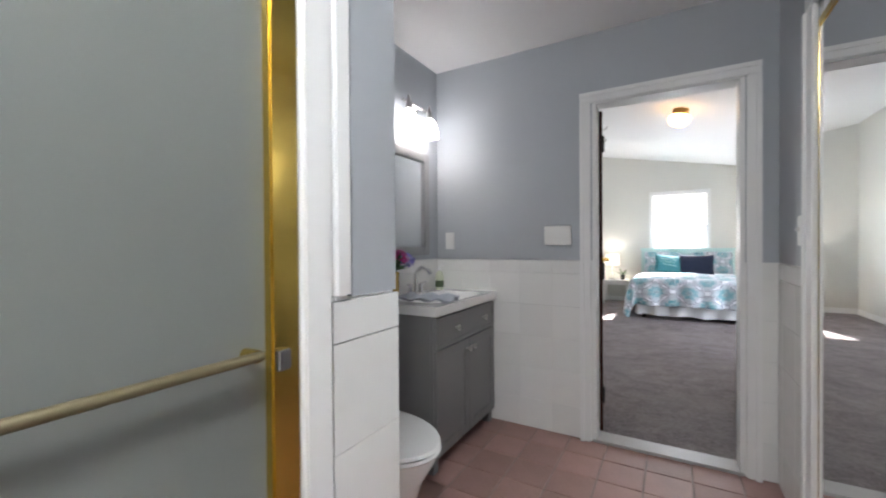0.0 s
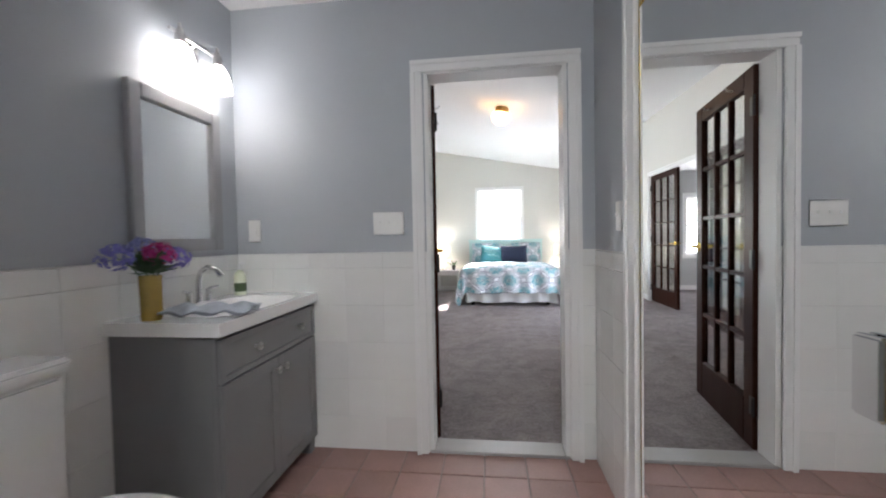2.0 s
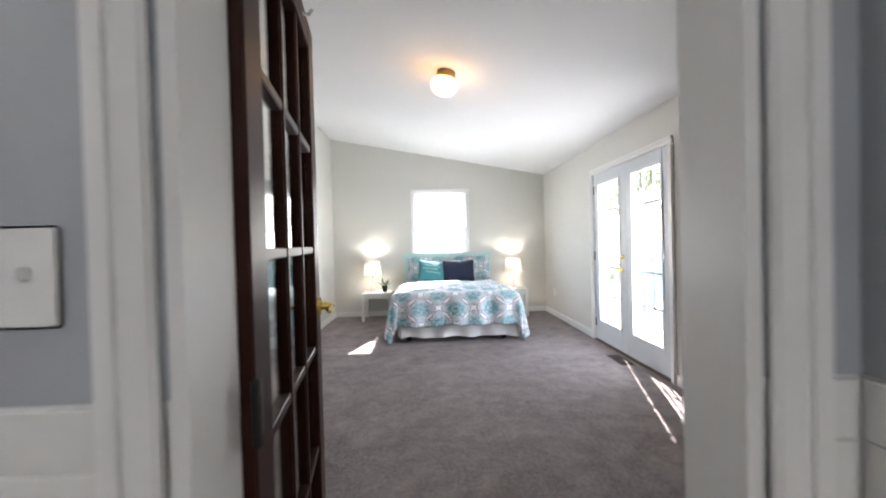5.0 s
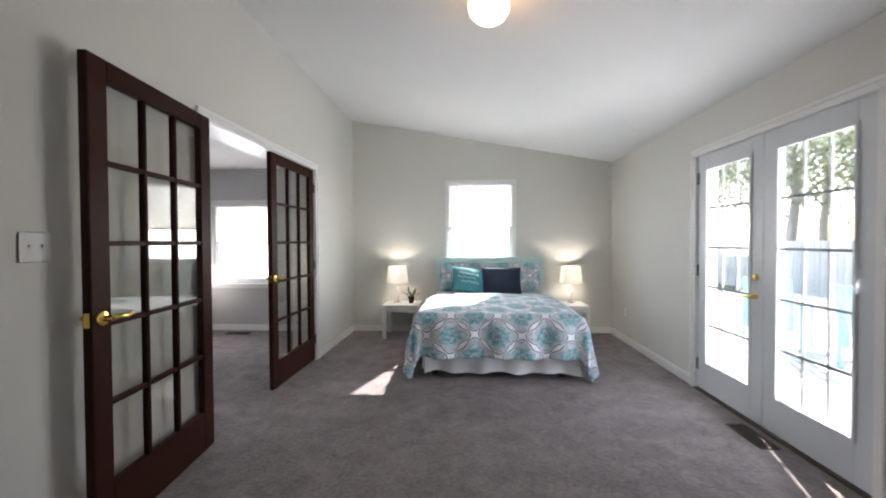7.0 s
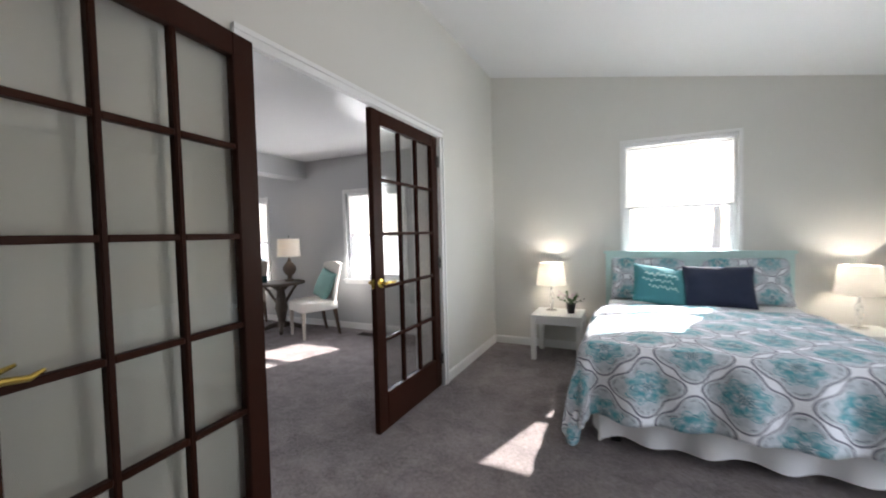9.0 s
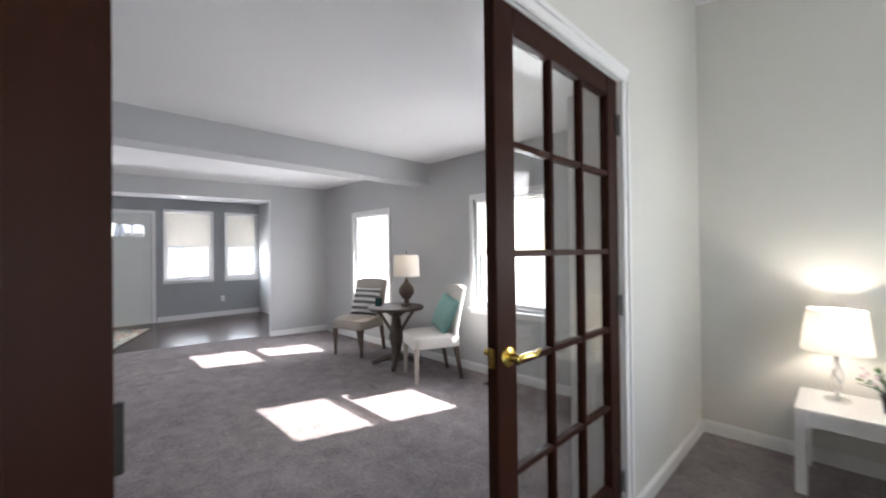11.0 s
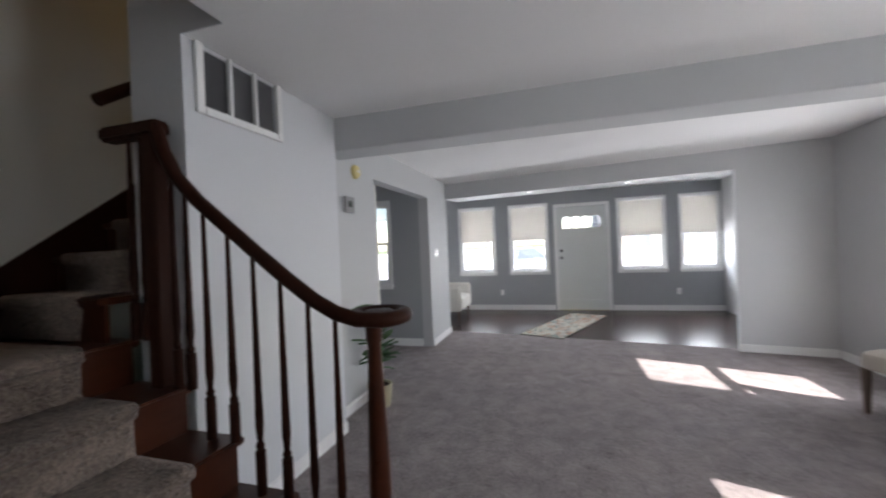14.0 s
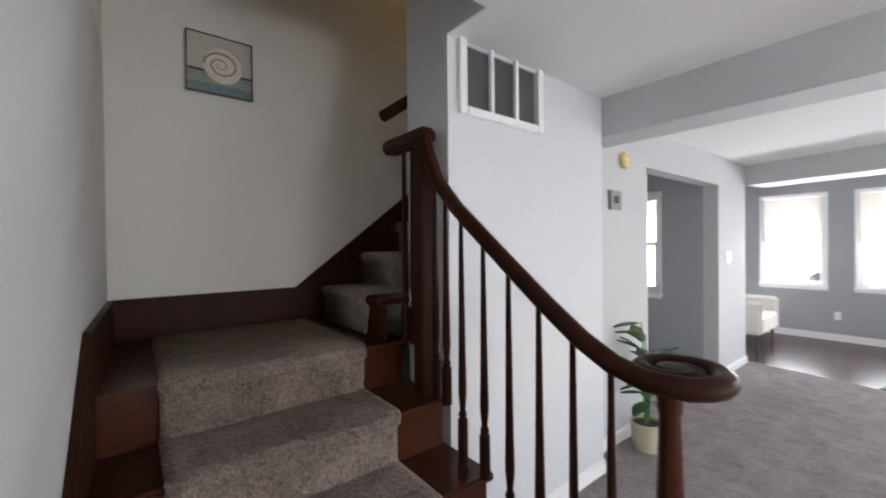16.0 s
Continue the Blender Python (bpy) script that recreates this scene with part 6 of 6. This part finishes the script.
# ---- front door, rug, bench ----
fd = thing("front_door", pose(-9.645, 5.885, 0.02, 0, 0, 90), "white panelled front door with an arched light and black locks", "door")
FDP = mat("front_door_paint", (0.70, 0.72, 0.70), 0.4, vary=0.03, scale=3)
DW, DH = 0.91, 2.02
part("slab", cube(-0.003, DW + 0.003, -0.002, 0.02, -0.018, 1.60), FDP, fd)
for x0, x1 in ((-0.003, 0.11), (0.41, 0.50), (0.80, DW + 0.003)):
    part("stile", cube(x0, x1, -0.02, -0.0021, -0.018, 1.5999, 0.002), FDP, fd)
for z0, z1 in ((-0.018, 0.18), (0.76, 0.90), (1.50, 1.5999)):
    for x0, x1 in ((0.1105, 0.4095), (0.5005, 0.7995)):
        part("rail", cube(x0, x1, -0.0195, -0.0021, z0, z1, 0.002), FDP, fd)
part("top_rail", cube(-0.003, DW + 0.003, -0.02, 0.02, 1.84, DH), FDP, fd)
for x0, x1 in ((-0.003, 0.10), (0.81, DW + 0.003)):
    part("stile", cube(x0, x1, -0.02, 0.02, 1.6, 1.84), FDP, fd)
for x0, x1 in ((0.11, 0.41), (0.50, 0.80)):
    for z0, z1 in ((0.18, 0.76), (0.90, 1.50)):
        part("panel", cube(x0 + 0.04, x1 - 0.04, -0.014, -0.0021, z0 + 0.04, z1 - 0.04, 0.006), FDP, fd)
p = part("door_light", cube(0.10, 0.81, -0.003, 0.003, 1.60, 1.84), PANE, fd)
p.visible_shadow = False
bm = bmesh.new()
for k in range(4):
    x0 = 0.10 + 0.1775 * k
    arc = [(x0, 1.84)] + [(x0 + 0.0888 - 0.08 * math.cos(math.pi * i / 10), 1.775 + 0.055 * math.sin(math.pi * i / 10)) for i in range(11)] + [(x0 + 0.1775, 1.84)]
    a = [bm.verts.new((x, -0.012, z)) for x, z in arc]
    b = [bm.verts.new((x, 0.012, z)) for x, z in arc]
    bm.faces.new(a), bm.faces.new(b[::-1])
    for i in range(len(arc) - 1):
        bm.faces.new((a[i], a[i + 1], b[i + 1], b[i]))
    if k:
        box(bm, x0 - 0.008, x0 + 0.008, -0.0125, 0.0125, 1.60, 1.785)
part("light_frame", bm, FDP, fd)
for z in (1.02, 1.16):
    part("lock", lathe([(0, 0), (0.03, 0), (0.028, 0.012), (0.014, 0.02), (0.024, 0.045), (0.02, 0.058), (0, 0.06)], 16), BLACK, fd, "black knob and deadbolt", pose(0.065, -0.02, z, 90, 0, 0))
structure("front_sill", cube(-9.72, -9.58, 5.88, 6.80, -0.02, 0.0015, 0.001), BRASS, "brass sill under the front door", "sill")
casing("trim_front_door", "x", -9.598, 1, 5.88, 6.80, 2.045, 0.06, label="white casing round the front door")
RUGM = mat("rug_weave", (0.42, 0.38, 0.30), 0.95, vary=0.2, scale=10)
nt = RUGM.node_tree
vor = nt.nodes.new("ShaderNodeTexVoronoi")
vor.inputs["Scale"].default_value = 22.0
ramp = nt.nodes.new("ShaderNodeValToRGB")
for i, (p_, c) in enumerate(((0.0, (0.34, 0.31, 0.25)), (0.32, (0.11, 0.15, 0.15)), (0.5, (0.27, 0.12, 0.08)), (0.66, (0.40, 0.37, 0.30)))):
    e = ramp.color_ramp.elements[i] if i < 2 else ramp.color_ramp.elements.new(p_)
    e.position, e.color = p_, (*c, 1)
ramp.color_ramp.interpolation = "CONSTANT"
sepc = nt.nodes.new("ShaderNodeSeparateColor")
nt.links.new(vor.outputs["Color"], sepc.inputs[0]), nt.links.new(sepc.outputs[0], ramp.inputs[0])
nt.links.new(ramp.outputs[0], nt.nodes["Principled BSDF"].inputs["Base Color"])
rug = thing("runner_rug", pose(-8.15, 6.0, -0.0005, 0, 0, 157.5), "patterned runner rug in cream, teal and rust on the wood floor", "rug")
part("rug_body", cube(-1.0, 1.0, -0.325, 0.325, 0, 0.01, 0.003), RUGM, rug)
BIND = mat("dark_binding", (0.03, 0.028, 0.026), 0.9, vary=0.15, scale=30)
for c in ((-1.012, 1.012, -0.337, -0.3255), (-1.012, 1.012, 0.3255, 0.337), (-1.012, -1.0005, -0.325, 0.325), (1.0005, 1.012, -0.325, 0.325)):
    part("binding", cube(*c, 0, 0.011, 0.002), BIND, rug, "dark woven binding")
be = thing("armchair", pose(-8.55, 3.88, -0.0005), "white upholstered armchair with dark legs and grey cushion", "armchair")
part("seat", cube(-0.36, 0.36, -0.36, 0.34, 0.20, 0.44, 0.03, 3), CREAMCLOTH, be)
part("backrest", cube(-0.36, 0.36, -0.40, -0.25, 0.441, 0.82, 0.04, 3), CREAMCLOTH, be)
for x in (-0.40, 0.40):
    part("armrest", cube(x - 0.05, x + 0.05, -0.38, 0.34, 0.20, 0.64, 0.03, 3), CREAMCLOTH, be)
    for y in (-0.32, 0.28):
        part("leg", lathe([(0, 0), (0.014, 0), (0.024, 0.2), (0, 0.2)], 12), DARKLEG, be, at=pose(x * 0.9, y, 0))
pillow("throw_pillow", 0.40, 0.34, 0.12, NAVY, pose(-8.40, 3.83, 0.441, -16, 0, 188), "dark grey cushion on the white armchair")
plate(pose(-9.598, 4.75, 0.36, 0, 0, 90), "outlet", "white outlet plate low on the sunroom wall")
plate(pose(-9.598, 8.0, 0.36, 0, 0, 90), "outlet", "white outlet plate low on the sunroom wall")
for u in (1.3, 2.6):
    sp_ = thing("recessed_light", ARCH @ pose(u, 0.15, 2.0995, 180, 0, 0), "small round white downlight under the header", "light fixture", "header downlights")
    part("trim_ring", lathe([(0.026, 0), (0.045, 0), (0.043, 0.005), (0.03, 0.006), (0.026, 0.0005)], 20), WHITE, sp_)
    part("lens", lathe([(0, 0.001), (0.0255, 0.001), (0.0255, 0.003), (0, 0.003)], 20), GLOW, sp_, "small lit lens")

# ---- outdoors ----
PAVE = mat("pale_concrete", (0.52, 0.50, 0.47), 0.9, vary=0.15, scale=1.2, fine=0.1, fine_scale=40, bump=0.2, bump_scale=60)
structure("pavement", cube(2.56, 8.5, 2.0, 14.0, -0.31, -0.06), PAVE, "pale concrete patio outside the glazed doors", "patio")
# Pale ground made up so the view through the windows looks overexposed.
structure("pavement_front", cube(-18, -9.76, -6, 16, -0.31, -0.1), PAVE, "pale ground added to whiten the view from the sunroom", "path")
structure("pavement_north", cube(-200, 200, 24.01, 400, -0.31, -0.2), PAVE, "pale ground added to whiten the far view from the north windows", "driveway")
structure("pavement_side", cube(-9.7, 2.55, 8.96, 24, -0.31, -0.12), PAVE, "pale ground added beside the house to whiten the window view", "driveway")
structure("pavement_corner", cube(-18, -9.71, 16.01, 24, -0.31, -0.12), PAVE, "pale ground added at the house corner to whiten the window view", "driveway")
structure("pavement_dining", cube(-9.7, -6.63, -4, 3.39, -0.31, -0.12), PAVE, "pale ground added to whiten the view from the dining room window", "path")
structure("pavement_far", cube(-190, -26, -60, 60, -0.31, -0.27), PAVE, "pale ground added across the street to whiten the window view", "driveway")
# Road colour lightened to stand in for strong outdoor glare.
structure("road", cube(-25.99, -18.01, -80, 80, -0.31, -0.285), mat("overexposed_road", (0.36, 0.355, 0.35), 0.9, vary=0.15, scale=2, fine=0.2, fine_scale=80), "street in front of the house, lightened to look overexposed", "road")
FENCE = mat("white_fence", (0.62, 0.62, 0.61), 0.6, vary=0.1, scale=3)
fence = thing("fence", pose(9.2, 8.5, -0.3), "white board fence behind the patio", "fence")
me = finish("slat", cube(-0.012, 0.012, -0.065, 0.065, 0, 1.5), FENCE)
for k in range(70):
    piece("slat", me, fence, pose(0, -1 + 0.16 * k, 0.05))
for z in (0.35, 1.2):
    part("fence_rail", cube(0.013, 0.05, -1.1, 10.2, z, z + 0.09), FENCE, fence)
TURQ = mat("turquoise_paint", (0.30, 0.55, 0.60), 0.5, vary=0.1, scale=5)
for x, y, rz in ((4.35, 8.5, 40), (4.6, 7.4, 25)):
    lc = thing("lawn_chair", pose(x, y, -0.06, 0, 0, rz + 90), "turquoise painted slatted lawn chair on the patio", "chair", "lawn chairs")
    for k in range(5):
        part("back_slat", cube(-0.24 + 0.1 * k, -0.16 + 0.1 * k, 0.25, 0.27, 0.3, 0.95, 0.004), TURQ, lc, at=pose(0, 0, 0, -12, 0, 0))
    for k in range(5):
        part("seat_slat", cube(-0.26, 0.26, -0.28 + 0.11 * k, -0.19 + 0.11 * k, 0.36, 0.38, 0.004), TURQ, lc)
    for x in (-0.29, 0.27):
        part("armrest", cube(x - 0.04, x + 0.06, -0.34, 0.28, 0.55, 0.57, 0.004), TURQ, lc)
        for yy in (-0.3, 0.2):
            part("leg", cube(x, x + 0.02, yy, yy + 0.07, 0, 0.55, 0.003), TURQ, lc)
BARK = mat("bark", (0.36, 0.33, 0.30), 0.95, vary=0.3, scale=8, bump=0.6, bump_scale=30)
FOLIAGE = mat("tree_foliage", (0.24, 0.27, 0.17), 0.7, vary=0.35, scale=2, translucent=0.5)


def tree(m, seed, height):
    r = random.Random(seed)
    t = thing("tree", m, "leafy tree with a forked grey trunk beyond the garden", "tree", "garden trees")
    bm = bmesh.new()
    H = height
    trunk = [(0, 0, 0), (0.1, 0.05, H * 0.25), (-0.05, 0.1, H * 0.5), (0.1, 0, H * 0.8)]
    tube(trunk, [0.22, 0.17, 0.12, 0.04], 9, bm)
    tips = []
    for k in range(9):
        a, f = k * 2.4, 0.35 + 0.06 * k
        b0 = Vector((0.05, 0.05, H * f))
        e = b0 + Vector((math.cos(a) * H * 0.28, math.sin(a) * H * 0.28, H * 0.18))
        tube([b0, (b0 + e) / 2 + Vector((0, 0, H * 0.03)), e], [0.07, 0.045, 0.015], 6, bm)
        tips += [(b0 + e) / 2, e]
    part("trunk", bm, BARK, t)
    vs, fs = [], []
    for _ in range(4200):
        c = r.choice(tips) + Vector((r.gauss(0, 0.10), r.gauss(0, 0.10), r.gauss(0.03, 0.09))) * H
        s = r.uniform(0.08, 0.17)
        q = Euler((r.uniform(0, 6), r.uniform(0, 6), r.uniform(0, 6))).to_matrix()
        n0 = len(vs)
        vs += [c + q @ Vector(p) * s for p in ((-0.5, 0, 0), (0, -0.35, 0.1), (0.6, 0, 0), (0, 0.35, 0.1))]
        fs.append((n0, n0 + 1, n0 + 2, n0 + 3))
    me_ = bpy.data.meshes.new("crown")
    me_.from_pydata(vs, [], fs)
    me_.materials.append(FOLIAGE)
    cr = new("crown", me_)
    cr.parent = t
    return t


for x, y, s, h in ((12.5, 14.5, 1, 6.5), (12, 19.5, 2, 7.0), (10.8, 11.6, 9, 6.0), (11.2, 17.0, 10, 6.4), (10.2, 20.6, 11, 6.2), (9, 23, 3, 6.5), (18, 24, 4, 9.0), (20, 10, 8, 8.0), (-30, 1, 5, 8.0), (-3, 26, 6, 7.0), (4, 28, 7, 8.0)):
    tree(pose(x, y, -0.3, 0, 0, s * 50), s, h)
hs = thing("house", pose(-38, 17.6, -0.3), "pale beige neighbouring house with a grey roof across the street", "house")
part("house_wall", wall_bm("x", -0.15, 0.15, -8, 8, 0, 3.2, [(-6, -4.4, 1, 2.4), (-2, -0.4, 1, 2.4), (1.2, 2.2, 0, 2.1), (4, 6, 1, 2.4)]), mat("beige_siding", (0.55, 0.47, 0.38), 0.8, vary=0.05, scale=2), hs)
part("roof", tube([(-3.5, -8.5, 3.2), (-3.5, 8.5, 3.2)], 4.2, 4, squash=0.5), mat("roof_shingle", (0.12, 0.12, 0.125), 0.9, vary=0.2, scale=3), hs)
FARGLASS = mat("far_glass", (0.42, 0.44, 0.46), 0.15)
for y0, y1, z0, z1 in ((-6, -4.4, 1, 2.4), (-2, -0.4, 1, 2.4), (4, 6, 1, 2.4), (1.2, 2.2, 0, 2.1)):
    part("window", cube(-0.06, -0.02, y0, y1, z0, z1), FARGLASS, hs)
car = thing("car", pose(-21.5, 4.4, -0.285, 0, 0, 90), "blue-grey parked car on the street", "car")
CARP = mat("blue_car_paint", (0.62, 0.67, 0.74), 0.25, vary=0.03, coat=0.6)
part("body", loft([([(-2.1, -0.85), (2.1, -0.85), (2.1, 0.85), (-2.1, 0.85)], 0.3), ([(-2.15, -0.88), (2.2, -0.88), (2.2, 0.88), (-2.15, 0.88)], 0.6), ([(-2.05, -0.84), (2.0, -0.84), (2.0, 0.84), (-2.05, 0.84)], 0.9)]), CARP, car)
part("cabin", loft([([(-1.5, -0.78), (1.0, -0.78), (1.0, 0.78), (-1.5, 0.78)], 0.905), ([(-1.05, -0.62), (0.35, -0.62), (0.35, 0.62), (-1.05, 0.62)], 1.42)]), mat("car_glass", (0.16, 0.18, 0.20), 0.08, coat=0.5), car)
part("roof", cube(-1.0, 0.3, -0.6, 0.6, 1.421, 1.46, 0.015), CARP, car)
for x in (-1.35, 1.35):
    for y in (-0.8, 0.8):
        wh = part("wheel", lathe([(0, -0.1), (0.3, -0.1), (0.33, -0.07), (0.33, 0.07), (0.3, 0.1), (0, 0.1)], 20), BLACK, car, at=pose(x, y, 0.33, 90, 0, 0))

# ---- pieces: wall tile, floor tile, planks ----
TW, TH = 0.2, 0.195
ROWS_Z = [0.96 - TH * k for k in range(5)]
tile_meshes = {}


def wall_tiles(parent, axis, a, out, u0, u1, skip=None):
    """Glazed tile from the floor up to a narrow cap row, on a wall's face."""
    ob = bpy.data.objects[parent]
    u = u0
    cols = []
    while u < u1 - 0.005:
        cols.append((u, min(u + TW, u1)))
        u += TW
    rows = [(0.9615, 1.035, True)] + [(max(0.002, z - TH), z, False) for z in ROWS_Z]
    for a0, a1 in cols:
        for z0, z1, cap in rows:
            if skip and skip(a0, a1, z0, z1):
                continue
            key = (round(a1 - a0, 3), round(z1 - z0, 3), cap)
            if key not in tile_meshes:
                w, h = (a1 - a0) / 2 - 0.0003, (z1 - z0) / 2 - 0.0005
                bm = bmesh.new()
                box(bm, -w, w, -0.008 - (0.0008 if cap else 0), 0.002, -h, h)
                tile_meshes[key] = finish("tile", rounded(bm, 0.0007, 1), TILE)
            c = (a0 + a1) / 2
            base = oriented(axis, a, out).to_3x3().to_4x4()
            loc = (c, a, (z0 + z1) / 2) if axis == "y" else (a, c, (z0 + z1) / 2)
            piece("tile", tile_meshes[key], ob, Matrix.Translation(loc) @ base)


wall_tiles("wall_bath_north_base", "y", 2.5, -1, -0.97, -0.005)
wall_tiles("wall_bath_north_base", "y", 2.5, -1, 0.815, 0.883)
wall_tiles("wall_bath_east_base", "x", 0.895, -1, 2.012, 2.492)
wall_tiles("wall_bath_west_base", "x", -0.975, 1, 0.80, 2.49, skip=lambda a0, a1, z0, z1: z1 < 0.7 and a0 > 1.75)
wall_tiles("wall_shower_partition_base", "x", -0.06, 1, 0.607, 0.795)
wall_tiles("wall_shower_partition_base", "y", 0.785, 1, -0.965, -0.056)
ft = finish("floor_tile", rounded(cube(-0.0965, 0.0965, -0.0965, 0.0965, -0.008, 0.0), 0.0025, 1), TERRA)
for i in range(-7, 4):
    for j in range(-14, 2):
        x, y = 0.44 + 0.2 * i, 2.215 + 0.2 * j
        if -0.95 < x < 0.90 and -0.7 < y < 2.42:
            piece("floor_tile", ft, bath_floor, pose(x, y, random.uniform(-0.0006, 0.0006), random.uniform(-0.2, 0.2), random.uniform(-0.2, 0.2), 0))
rt = random.Random(2)
x = -9.58
planks = {}
while x < -6.75:
    y = 3.5 - rt.uniform(0, 1.2)
    while y < 8.9:
        L = rt.choice((1.2, 1.5, 1.8))
        y0, y1 = max(3.5, y), min(8.73, y + L)
        if y1 - y0 > 0.1:
            key = round(y1 - y0, 2)
            if key not in planks:
                planks[key] = finish("plank", rounded(cube(-0.0595, 0.0595, -key / 2 + 0.0008, key / 2 - 0.0008, -0.0135, 0.0), 0.0015, 1), FLOORWOOD)
            piece("plank", planks[key], sun_floor, pose(x, (y0 + y1) / 2, -0.0005))
        y += L
    x += 0.12
